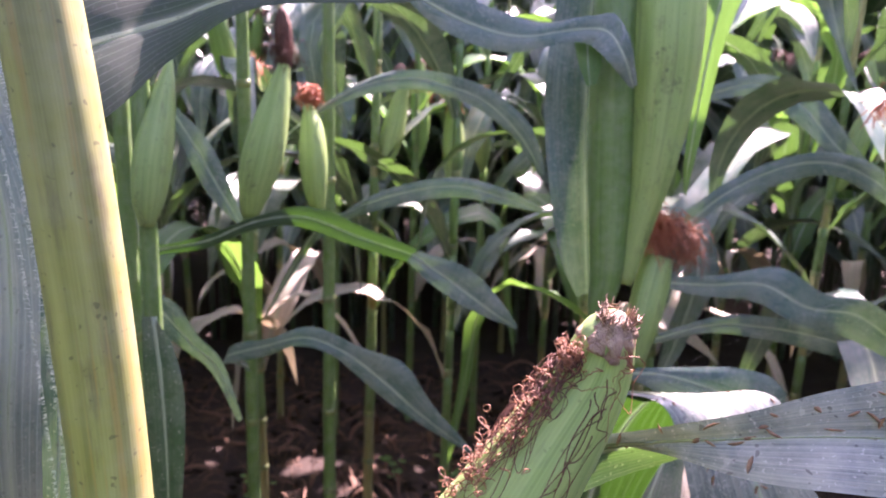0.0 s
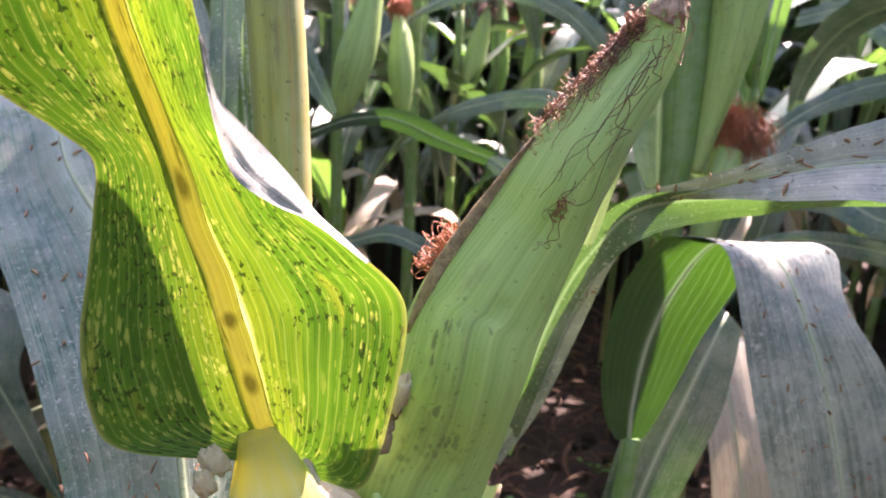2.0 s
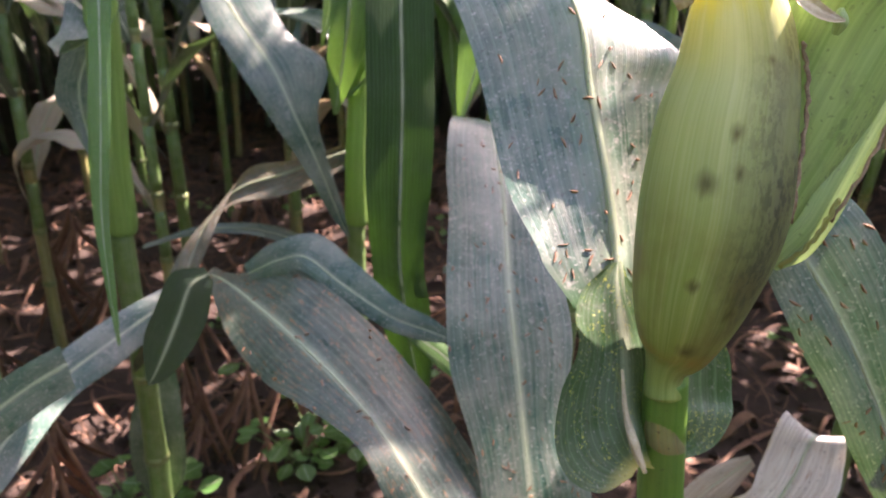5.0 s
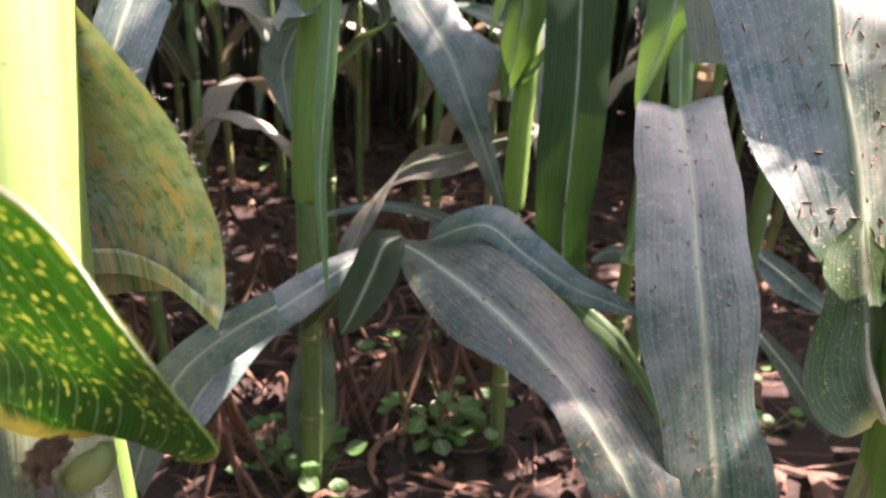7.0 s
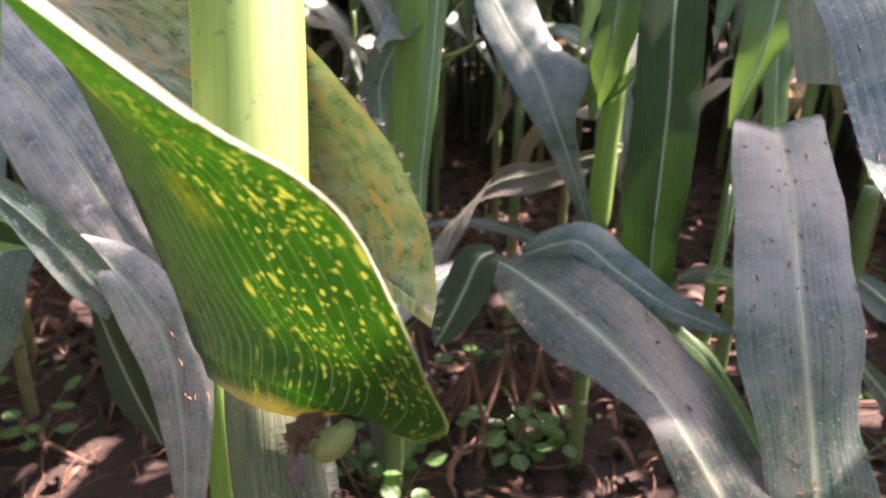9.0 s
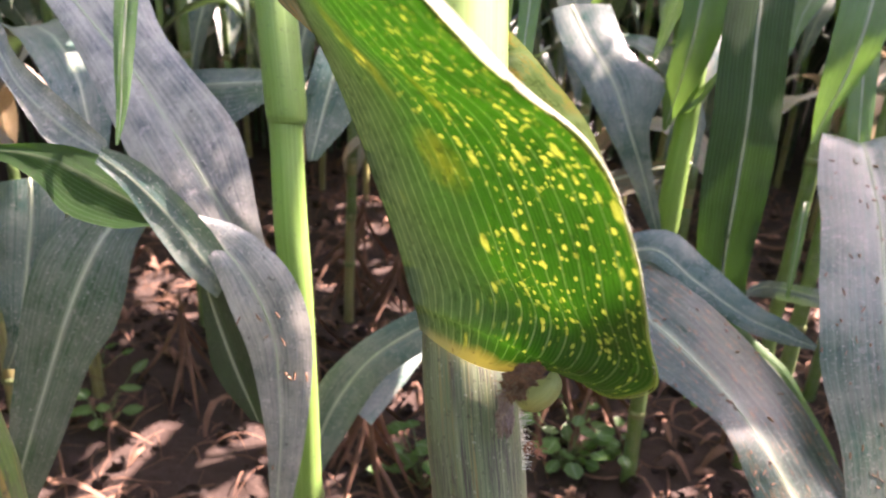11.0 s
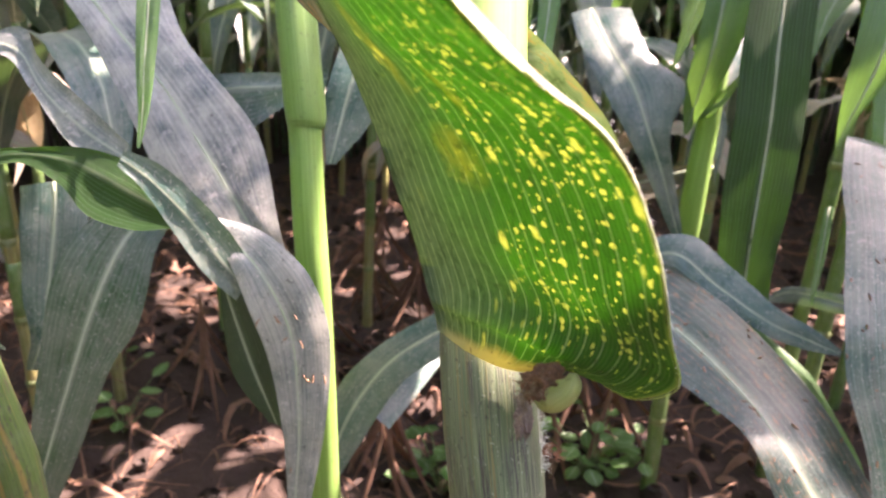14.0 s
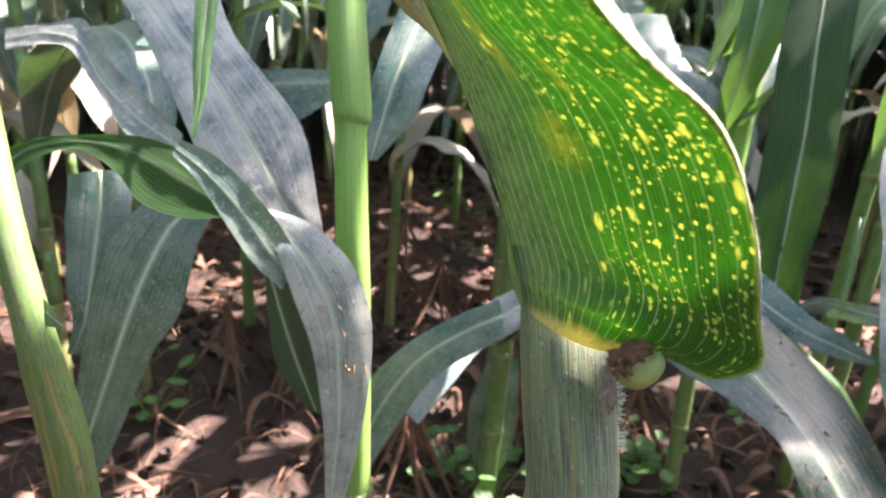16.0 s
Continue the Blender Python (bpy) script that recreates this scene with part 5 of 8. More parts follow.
add_blade(N1, [(0.031, 0.278, 0.305, 2.9, -12, 2.9, 12, -1.1, 1.1), (0.047, 0.300, 0.343, 4.0, -12, 3.8, 12, -0.7, 1.2), (0.067, 0.324, 0.381, 2.8, -12, 4.3, 12, -2.9, 0.8), (0.075, 0.338, 0.404, 3.1, -12, 3.8, 12, -2.8, 0.4), (0.080, 0.345, 0.416, 3.2, -40, 2.3, 76, -1.4, 1.9), (0.088, 0.369, 0.401, 1.8, -124, 2.2, 150, -2.0, 1.3), (0.097, 0.361, 0.378, 2.1, -171, 1.9, 171, -1.0, 0.9)], BLADE_DRY_WHITE, MIDRIB, "white dry leaf tip folded over", n=6, curl=0.06, ripple=0.002, rib=1.6)
add_blade(N1, [(0.035, 0.343, 0.379, 0.5, -169, 0.6, 169, 0.0, -0.0), (0.017, 0.331, 0.366, 1.2, -168, 1.6, 168, -0.5, 0.5), (-0.003, 0.317, 0.348, 1.6, -168, 1.9, 168, -0.2, -0.1), (-0.030, 0.293, 0.316, 1.3, -168, 1.5, 168, -0.2, -0.0)], BLADE_DRY, MIDRIB, "shrivelled brown striped leaf", n=5, curl=0.15, ripple=0.003, rib=1)
N2 = single("maize plant with pale drooping lower leaves", 0.360, 0.623)
add_stalk(N2, [(N2.location.x, N2.location.y, z, r) for z, r in ((-0.04, 1.2), (0.3, 1.1), (0.62, 0.9))], STALK, (0.2, 0.35, 0.52), sides=12)
add_blade(N2, [(0.284, 0.686, 0.620, 2.5, -40, 3.2, 36, 0.6, -0.6), (0.270, 0.654, 0.659, 3.3, -136, 3.3, 141, 0.8, -0.6), (0.283, 0.601, 0.585, 3.0, -157, 2.6, 154, 0.5, -1.1), (0.298, 0.565, 0.495, 3.5, -159, 3.5, 159, -0.1, 0.1), (0.308, 0.539, 0.406, 2.8, -159, 2.8, 159, -0.2, 0.2), (0.323, 0.534, 0.315, 0.6, -158, 0.6, 158, -0.1, 0.1)], BLADE_DRY, MIDRIB, "pale half-dry drooping leaf with brown streaks", n=5)
add_blade(N2, [(0.246, 0.566, 0.723, 2.4, -166, 2.1, 167, -0.5, 0.6), (0.207, 0.521, 0.658, 3.3, -165, 3.7, 162, -0.5, -0.4), (0.172, 0.486, 0.591, 3.7, -162, 3.7, 161, 0.0, -0.6), (0.146, 0.461, 0.516, 2.7, -160, 2.9, 160, -0.2, 0.1), (0.132, 0.448, 0.446, 1.2, -158, 1.2, 158, -0.2, 0.2)], BLADE, MIDRIB, n=5)

# an unseen upper leaf, added over the row to shade the stalk below the spotted collar
add_blade(N2, [(0.360, 0.623, 1.33, 1.2, 90, 1.2, -90, 0, 0), (0.335, 0.450, 1.49, 3.2, 90, 3.2, -90, 0, 0), (0.225, 0.305, 1.545, 3.9, 90, 3.9, -90, 0, 0), (0.110, 0.262, 1.53, 4.2, 90, 4.2, -90, 0, 0), (0.042, 0.286, 1.50, 4.3, 90, 4.3, -90, 0, 0), (-0.010, 0.315, 1.46, 2.4, 90, 2.4, -90, 0, 0), (-0.045, 0.335, 1.42, 0.2, 90, 0.2, -90, 0, 0)], BLADE, MIDRIB, "unseen upper leaf added for shade", n=6)
# the plant with the spotted collar, nearest at the end of the walk
B = single("maize plant with a spotted green leaf wrapped round its collar", -0.273, -0.258)
add_stalk(B, [(B.location.x, B.location.y, -0.04, 1.35), (B.location.x, B.location.y, 0.35, 1.3), (B.location.x, B.location.y, 0.52, 1.28), (B.location.x, B.location.y, 0.60, 1.26), (B.location.x, B.location.y, 0.645, 1.25)] + [(-0.273, -0.256, 0.664, 1.26), (-0.280, -0.251, 0.687, 1.27), (-0.287, -0.245, 0.705, 1.21), (-0.294, -0.240, 0.719, 0.92)], STALK_GREY, (0.2,), sides=40, label="greyish green lower sheath with purple streaks", name="sheath", n=10)
add_stalk(B, [(-0.279, -0.252, 0.682, 0.38), (-0.283, -0.248, 0.695, 0.61), (-0.289, -0.243, 0.705, 1.00), (-0.295, -0.239, 0.719, 1.33), (-0.302, -0.232, 0.745, 1.39), (-0.312, -0.220, 0.781, 1.41), (-0.323, -0.207, 0.817, 1.41), (-0.343, -0.183, 0.878, 1.34), (-0.396, -0.117, 1.035, 1.07)], STALK_PALE, sides=36, label="bright green smooth upper stalk", n=8)
add_blade(B, [(-0.2904, -0.2618, 0.7131, 2.99, 179.0, 0.02, 0, -1.33, 0.0), (-0.2907, -0.2619, 0.7146, 3.67, 177.6, 0.02, 0, -1.68, 0.0), (-0.291, -0.262, 0.716, 3.86, 177.5, 0.02, 0, -2.41, 0.0), (-0.292, -0.262, 0.719, 4.36, 165, 0.02, 0, -2.99, 0.0), (-0.293, -0.263, 0.723, 5.2, 166, 0.02, 0, -3.17, 0.0), (-0.298, -0.262, 0.734, 5.26, 159, 0.02, 0, -3.32, 0.0), (-0.304, -0.262, 0.746, 5.71, 150, 0.02, 0, -3.12, 0.0), (-0.311, -0.262, 0.76, 5.83, 145, 0.02, 0, -3.21, 0.0), (-0.32, -0.262, 0.775, 5.82, 136, 0.02, 0, -4.2, 0.0), (-0.329, -0.263, 0.788, 5.91, 123, 0.02, 0, -4.34, 0.0), (-0.345, -0.266, 0.812, 6.33, 113, 0.02, 0, -5.3, 0.0), (-0.363, -0.269, 0.838, 6.2, 103, 0.02, 0, -6.44, 0.0), (-0.395, -0.269, 0.873, 6.6, 97, 0.02, 0, -8.02, 0.0)], BLADE_COLLAR, MIDRIB, "vivid green folded leaf base with yellow flecks", n=9, curl=(0.12, 0.0), ripple=0.0012, rib=0, cols=10, bow=(-0.14, -0.05, 0.03, 0.09, 0.11, 0.08, 0.04, 0.01, 0, 0, 0, 0, 0))
add_blade(B, [(-0.292, -0.262, 0.719, 0.02, 180, 5.08, -6, 0.0, -1.48), (-0.293, -0.263, 0.723, 0.02, 180, 5.53, -14, 0.0, -1.1), (-0.298, -0.262, 0.734, 0.02, 180, 5.78, -18, 0.0, -1.51), (-0.304, -0.262, 0.746, 0.02, 180, 5.89, -18, 0.0, -2.28), (-0.311, -0.262, 0.76, 0.02, 180, 5.9, -23, 0.0, -2.88), (-0.32, -0.262, 0.775, 0.02, 180, 5.69, -25, 0.0, -3.63), (-0.329, -0.263, 0.788, 0.02, 180, 5.41, -31, 0.0, -3.71), (-0.345, -0.266, 0.812, 0.02, 180, 5.53, -41, 0.0, -4.75), (-0.363, -0.269, 0.838, 0.02, 180, 6.14, -53, 0.0, -4.88), (-0.395, -0.269, 0.873, 0.02, 180, 6.5, -57, 0.0, -5.87)], BLADE_COLLAR, MIDRIB, "dusty rust-streaked half of the leaf behind the stalk", n=9, curl=(0.0, 1.15), ripple=0.0012, rib=0, cols=10)
# its pale rim rolls outwards along the upper edge
RIM_B = [(-0.2370, -0.2530, 0.7260), (-0.2390, -0.2602, 0.7436), (-0.2445, -0.2650, 0.7600), (-0.2492, -0.2725, 0.7702), (-0.2590, -0.2835, 0.7805), (-0.2700, -0.2960, 0.7950), (-0.2870, -0.3100, 0.8150), (-0.3100, -0.3200, 0.8420)]
add_blade(B, [(x, y, z, w, 150, w, -75, 0, 0) for (x, y, z), w in zip(RIM_B, (0.02, 0.025, 0.04, 0.07, 0.13, 0.22, 0.3, 0.36))], RIM_PALE, MIDRIB, "pale rim folded back along the leaf", n=6, curl=0.1, ripple=0.0004, rib=0, name="rolled_margin")
# plant with the folded dusty leaf
C1 = single("maize plant with large folded dusty leaf and green stalk", -0.689, 0.394)
add_stalk(C1, [(C1.location.x, C1.location.y, -0.04, 1.4)] + [(-0.694, 0.383, -0.013, 1.48), (-0.688, 0.382, 0.231, 1.39), (-0.681, 0.374, 0.381, 1.33), (-0.674, 0.368, 0.488, 1.34)], STALK, (0.13, 0.27), sides=18)
add_stalk(C1, [(-0.675, 0.369, 0.486, 1.66), (-0.673, 0.369, 0.500, 1.87), (-0.666, 0.364, 0.572, 1.86), (-0.658, 0.366, 0.667, 1.78), (-0.648, 0.365, 0.753, 1.63), (-0.659, 0.393, 0.899, 1.39), (-0.724, 0.507, 1.225, 0.89)], STALK_BRIGHT, sides=18, name="sheath", label="pale green sheath round the stalk")
LEAF_C1 = add_blade(C1, [(-0.674, 0.374, 0.300, 1.2, 66, 3.0, -39, -1.5, 2.8), (-0.644, 0.372, 0.340, 2.4, 53, 3.1, -65, -2.4, 3.4), (-0.592, 0.359, 0.409, 2.2, 62, 2.9, -67, -1.9, 2.6), (-0.542, 0.338, 0.465, 1.7, 95, 1.1, -103, -1.0, 0.7), (-0.494, 0.305, 0.485, 1.6, 128, 1.4, -126, -0.6, -0.0), (-0.426, 0.262, 0.489, 3.7, 152, 5.1, -147, -1.0, -3.4), (-0.361, 0.225, 0.483, 4.5, 165, 5.8, -148, -0.7, -2.4), (-0.306, 0.196, 0.469, 3.2, 165, 6.0, -143, -0.8, -1.5), (-0.262, 0.173, 0.449, 2.2, 164, 5.7, -149, -0.9, -0.3), (-0.222, 0.153, 0.418, 2.6, 172, 5.7, -147, -1.0, 1.0), (-0.184, 0.140, 0.377, 2.8, 177, 3.4, -178, -1.4, 0.2), (-0.137, 0.137, 0.308, 0.8, 177, 1.0, -178, 0.1, 0.0)], BLADE_STREAKED, MIDRIB, "long dusty leaf folded over near the stalk, streaked orange", n=7, curl=0.08, ripple=0.006, rib=2.6)
add_blade(C1, [(-0.345, 0.380, 0.446, 0.7, 173, 0.7, -173, -0.2, 0.2), (-0.307, 0.374, 0.420, 1.0, 177, 1.1, -173, 0.1, 0.2), (-0.276, 0.370, 0.405, 1.3, 177, 1.1, -170, 0.1, 0.6), (-0.247, 0.366, 0.378, 0.7, 177, 0.9, -176, -0.1, 0.2), (-0.207, 0.357, 0.331, 0.7, 178, 1.0, -178, 0.0, 0.1), (-0.186, 0.351, 0.298, 0.4, 178, 0.3, -178, 0.2, 0.1)], BLADE_GREEN, MIDRIB, n=4, rib=1.2)
add_blade(C1, [(-0.462, 0.299, 0.502, 1.0, 170, 1.0, -170, 0, 0), (-0.43, 0.305, 0.52, 1.6, 165, 1.8, -165, 0, 0), (-0.4, 0.306, 0.528, 1.4, 165, 2.6, -160, 0, 0), (-0.358, 0.298, 0.51, 1.2, 170, 2.4, -165, 0, 0), (-0.303, 0.284, 0.494, 1.2, 172, 1.6, -170, 0, 0), (-0.267, 0.281, 0.489, 1.0, 172, 1.2, -170, 0, 0), (-0.237, 0.277, 0.486, 0.2, 172, 0.3, -170, 0, 0)], BLADE_DUSTY, MIDRIB, "dusty ridge of a leaf curling behind the fold", n=6, ripple=0.005, rib=1.6)
add_blade(C1, [(-0.473, 0.253, 0.521, 0.8, 0, 0.8, 0, 0, 0), (-0.485, 0.241, 0.513, 2.2, 0, 2.0, 0, 0, 0), (-0.491, 0.227, 0.487, 2.5, 0, 2.2, 0, 0, 0), (-0.497, 0.213, 0.461, 2.1, 0, 2.2, 0, 0, 0), (-0.504, 0.2, 0.437, 1.2, 0, 1.0, 0, 0, 0), (-0.508, 0.194, 0.427, 0.1, 0, 0.1, 0, 0, 0)], BLADE_SHADE, MIDRIB, "green underside hanging at the fold, its shade painted dark", n=6, ripple=0.004, rib=0)
add_blade(C1, [(-0.553, 0.270, 0.837, 1.4, -179, 1.6, 179, 0.1, -0.1), (-0.542, 0.242, 0.743, 0.9, -179, 0.9, 179, 0.1, -0.1), (-0.533, 0.217, 0.671, 1.0, 179, 0.8, -179, 0.6, -0.6), (-0.525, 0.192, 0.598, 0.7, -179, 0.6, 179, 0.0, -0.0), (-0.510, 0.171, 0.540, 0.3, -179, 0.5, 179, -0.0, 0.0), (-0.496, 0.156, 0.495, 0.1, -180, 0.1, 180, -0.0, 0.0)], BLADE_GREEN, MIDRIB, "narrow bright green leaf tip hanging down", n=5, rib=1.2)
add_blade(C1, [(-0.564, 0.347, 0.447, 1.1, -154, 1.0, 174, 0.3, 0.2), (-0.580, 0.303, 0.437, 1.7, -175, 1.8, 180, -0.4, 0.6), (-0.599, 0.244, 0.421, 2.2, -175, 2.3, 174, -0.5, 0.5), (-0.615, 0.198, 0.406, 2.1, -172, 2.1, 179, -0.4, 0.7), (-0.618, 0.142, 0.388, 2.4, -174, 2.4, 179, -0.5, 0.7), (-0.619, 0.081, 0.357, 1.7, -172, 2.2, 168, -0.3, 0.2)], BLADE_DUSTY, MIDRIB, n=5)
add_blade(C1, [(-0.726, 0.446, 0.225, 1.7, -179, 2.6, 179, 0.2, -0.2), (-0.716, 0.419, 0.160, 3.7, -179, 3.7, 179, 0.3, -0.3), (-0.708, 0.401, 0.090, 3.3, 178, 3.6, 177, 1.0, 0.7), (-0.704, 0.393, 0.043, 1.3, 177, 1.3, 175, 0.5, 0.4)], BLADE, MIDRIB, n=4)
add_blade(C1, [(-0.678, 0.394, 0.720, 2.7, 171, 1.8, -175, 2.1, -0.9), (-0.703, 0.374, 0.654, 2.3, 174, 1.6, -172, 1.3, -1.1), (-0.694, 0.365, 0.602, 1.9, -172, 0.9, 169, -2.2, 1.5), (-0.682, 0.357, 0.573, 0.5, 180, 0.5, -180, -0.5, 0.2)], BLADE_DUSTY, MIDRIB, n=4)
add_blade(C1, [(-0.650, 0.359, 0.718, 4.1, 174, 2.5, 113, -1.0, -2.9), (-0.648, 0.329, 0.705, 2.4, -176, 1.5, 122, -0.1, -1.4), (-0.650, 0.300, 0.698, 1.5, -179, 1.2, 63, -0.2, -1.2)], BLADE, MIDRIB, n=4, rib=1)

# the leaf that stands dusty and pale behind the ear plant
WL = single("maize plant with broad pale dusty leaf hanging straight down", -0.157, 0.433)
add_stalk(WL, [(WL.location.x, WL.location.y, z, r) for z, r in ((-0.04, 1.2), (0.25, 1.1), (0.5, 1.0), (0.60, 0.8))], STALK, (0.15, 0.3, 0.45), sides=12)
LEAF_WL = add_blade(WL, [(-0.258, 0.527, 0.558, 2.4, -15, 3.6, 7, 0.6, -0.5), (-0.262, 0.492, 0.615, 3.2, -27, 4.1, 19, 1.0, -0.9), (-0.255, 0.442, 0.643, 4.2, -151, 4.6, 118, 2.2, -2.1), (-0.235, 0.387, 0.621, 5.0, -176, 4.5, 168, 0.2, -1.0), (-0.217, 0.344, 0.591, 5.1, -174, 4.6, 171, 0.6, -1.0), (-0.194, 0.282, 0.540, 5.5, -176, 4.6, 170, 0.5, -1.5), (-0.176, 0.245, 0.497, 5.6, -178, 4.9, 172, 0.2, -2.0), (-0.160, 0.214, 0.453, 4.2, -176, 3.7, 177, 1.0, -0.7), (-0.144, 0.186, 0.405, 3.8, -178, 4.9, 178, 0.8, -0.8), (-0.129, 0.168, 0.351, 3.4, -179, 4.7, 179, -0.3, 0.4), (-0.109, 0.155, 0.266, 0.7, -179, 0.9, 179, -0.1, 0.1)], BLADE_DUSTY, MIDRIB, "broad pale dusty maize leaf with a white midrib", n=7, curl=0.05, ripple=0.004, rib=2.6)

# plant with the broad dark leaf
L4 = single("maize plant with green jointed stalk and broad dark leaf", -0.474, 0.602)
add_stalk(L4, [(L4.location.x, L4.location.y, -0.04, 1.3)] + [(-0.473, 0.599, 0.002, 1.25), (-0.480, 0.607, 0.176, 1.23), (-0.484, 0.610, 0.335, 1.21), (-0.485, 0.609, 0.435, 1.25)], STALK, (0.12, 0.3), sides=14)
add_stalk(L4, [(-0.485, 0.608, 0.433, 1.50), (-0.484, 0.612, 0.453, 1.70), (-0.486, 0.621, 0.536, 1.66), (-0.487, 0.631, 0.607, 1.51), (-0.490, 0.644, 0.712, 1.31), (-0.509, 0.673, 0.865, 1.19), (-0.567, 0.781, 1.198, 0.88)], STALK_BRIGHT, sides=14, name="sheath")
add_blade(L4, [(-0.419, 0.606, 0.836, 3.4, -179, 4.1, 179, 0.3, -0.3), (-0.403, 0.565, 0.736, 4.1, -179, 3.9, 179, 0.3, -0.3), (-0.386, 0.528, 0.642, 4.2, -179, 3.8, 179, 0.3, -0.3), (-0.376, 0.498, 0.545, 4.1, -179, 3.7, 179, 0.3, -0.3), (-0.367, 0.473, 0.459, 3.3, -179, 2.9, 179, 0.1, -0.0), (-0.352, 0.459, 0.390, 3.2, -177, 3.0, -179, -1.0, -0.4), (-0.336, 0.449, 0.327, 1.9, -179, 2.0, 179, -0.3, 0.3), (-0.321, 0.443, 0.276, 0.4, -179, 0.4, 179, -0.1, 0.1)], BLADE_UNDER, MIDRIB, "broad dark green leaf hanging down, sunlit in part", n=6, curl=0.05)
add_blade(L4, [(-0.493, 0.628, 0.783, 2.2, -179, 3.7, 179, 0.3, -0.5), (-0.490, 0.608, 0.714, 2.2, 180, 3.3, -180, 0.4, -0.5), (-0.496, 0.598, 0.649, 1.9, 178, 2.0, -178, 0.4, -0.4), (-0.504, 0.591, 0.592, 0.2, 178, 0.3, -178, 0.1, -0.1)], BLADE_GREEN, MIDRIB, n=4)
add_blade(L4, [(-0.506, 0.625, 0.613, 0.7, 130, 0.6, -84, -0.5, 0.6), (-0.473, 0.617, 0.638, 1.7, 110, 1.7, -121, -1.4, 1.2), (-0.450, 0.608, 0.671, 1.3, 106, 1.4, -92, -1.5, 1.7), (-0.432, 0.609, 0.704, 0.6, 64, 0.6, -64, -0.9, 0.9)], BLADE_GREEN, MIDRIB, n=4, rib=1)
add_blade(L4, [(-0.662, 0.587, 0.747, 2.8, 176, 5.0, -173, -0.4, 2.3), (-0.626, 0.572, 0.706, 3.4, 174, 4.6, -169, -1.4, 4.5), (-0.575, 0.560, 0.653, 3.8, 177, 6.3, -176, -0.8, 3.1), (-0.541, 0.550, 0.598, 2.9, 179, 2.8, -180, -0.3, 0.9), (-0.511, 0.549, 0.539, 1.9, 178, 1.5, -176, 0.1, -0.4), (-0.485, 0.546, 0.481, 1.1, 178, 0.9, -177, 0.0, -0.1), (-0.467, 0.547, 0.439, 0.2, -177, 0.2, -179, -0.1, 0.0)], BLADE_DUSTY, MIDRIB, "drooping grey dusty leaf", n=5)
add_blade(L4, [(-0.475, 0.653, 0.539, 1.7, 2, 0.9, -1, 0.8, -0.5), (-0.519, 0.613, 0.528, 2.5, 1, 1.0, 3, 1.4, -1.1), (-0.569, 0.567, 0.510, 2.7, 1, 1.3, 6, 1.6, -1.9), (-0.615, 0.525, 0.496, 1.4, -6, 1.6, 9, 1.7, -2.4), (-0.639, 0.483, 0.461, 0.8, -159, 0.8, 161, 3.0, -2.5), (-0.652, 0.449, 0.406, 1.8, -176, 1.3, 176, 2.2, -2.8), (-0.661, 0.427, 0.369, 0.6, -176, 0.7, 176, 0.6, -0.8)], BLADE_WITHERED, MIDRIB, "withered brownish leaf curled back", n=5)
add_blade(L4, [(-0.541, 0.631, 0.362, 1.2, 5, 1.0, -5, 0.3, 0.1), (-0.603, 0.614, 0.392, 1.0, 5, 1.2, -5, 0.1, 0.0), (-0.662, 0.591, 0.406, 0.9, 8, 0.8, -8, 0.3, -0.3), (-0.730, 0.566, 0.400, 0.7, 13, 0.5, -15, 0.5, -0.5), (-0.795, 0.534, 0.376, 0.3, 13, 0.3, -13, 0.3, -0.3)], BLADE_DUSTY, MIDRIB, n=4, rib=1)
G3 = single("maize plant with bright green upper leaves", -0.295, 0.729)
add_stalk(G3, [(G3.location.x, G3.location.y, z, r) for z, r in ((-0.04, 1.2), (0.3, 1.1), (0.7, 1.0), (1.2, 0.9), (1.8, 0.5))], STALK, (0.16, 0.3, 0.48, 0.66), sides=12)
add_blade(G3, [(-0.292, 0.573, 0.837, 3.0, -178, 3.0, 178, 0.5, -0.5), (-0.287, 0.536, 0.757, 3.2, -179, 2.4, 178, 0.7, 0.1), (-0.292, 0.518, 0.698, 2.4, 179, 1.8, -175, 0.7, -1.2), (-0.301, 0.505, 0.656, 1.2, 178, 0.8, -166, 0.4, -0.9), (-0.307, 0.498, 0.624, 0.1, 177, 0.2, -166, 0.0, -0.2)], BLADE_GREEN, MIDRIB, "bright green leaf lit from behind", n=5)
add_blade(G3, [(-0.292, 0.609, 0.760, 2.0, -179, 1.7, 179, 0.2, -0.1), (-0.281, 0.581, 0.693, 1.6, -179, 1.6, 179, 0.1, -0.1), (-0.267, 0.556, 0.626, 1.3, -179, 1.3, 179, -0.0, 0.0), (-0.252, 0.541, 0.556, 0.6, -179, 0.5, 179, -0.0, 0.0)], BLADE_GREEN, MIDRIB, n=4)
add_blade(G3, [(-0.319, 0.669, 0.511, 0.5, -178, 0.6, 178, 0.1, -0.1), (-0.312, 0.644, 0.453, 0.6, -178, 0.6, 178, 0.1, -0.1), (-0.306, 0.615, 0.387, 0.2, -178, 0.2, 178, 0.0, -0.0)], BLADE_GREEN, MIDRIB, n=4, rib=1)
add_blade(G3, [(-0.142, 0.730, 0.452, 0.9, -175, 0.9, 175, -0.2, 0.8), (-0.192, 0.675, 0.391, 1.5, -171, 2.0, 172, -0.6, 0.4), (-0.265, 0.659, 0.384, 1.2, -176, 1.6, 178, 0.1, -0.3), (-0.337, 0.658, 0.381, 0.8, -173, 1.7, 175, -0.0, -0.1), (-0.365, 0.647, 0.364, 0.4, -167, 0.4, 167, -0.2, 0.2)], BLADE_DUSTY, MIDRIB, n=4)
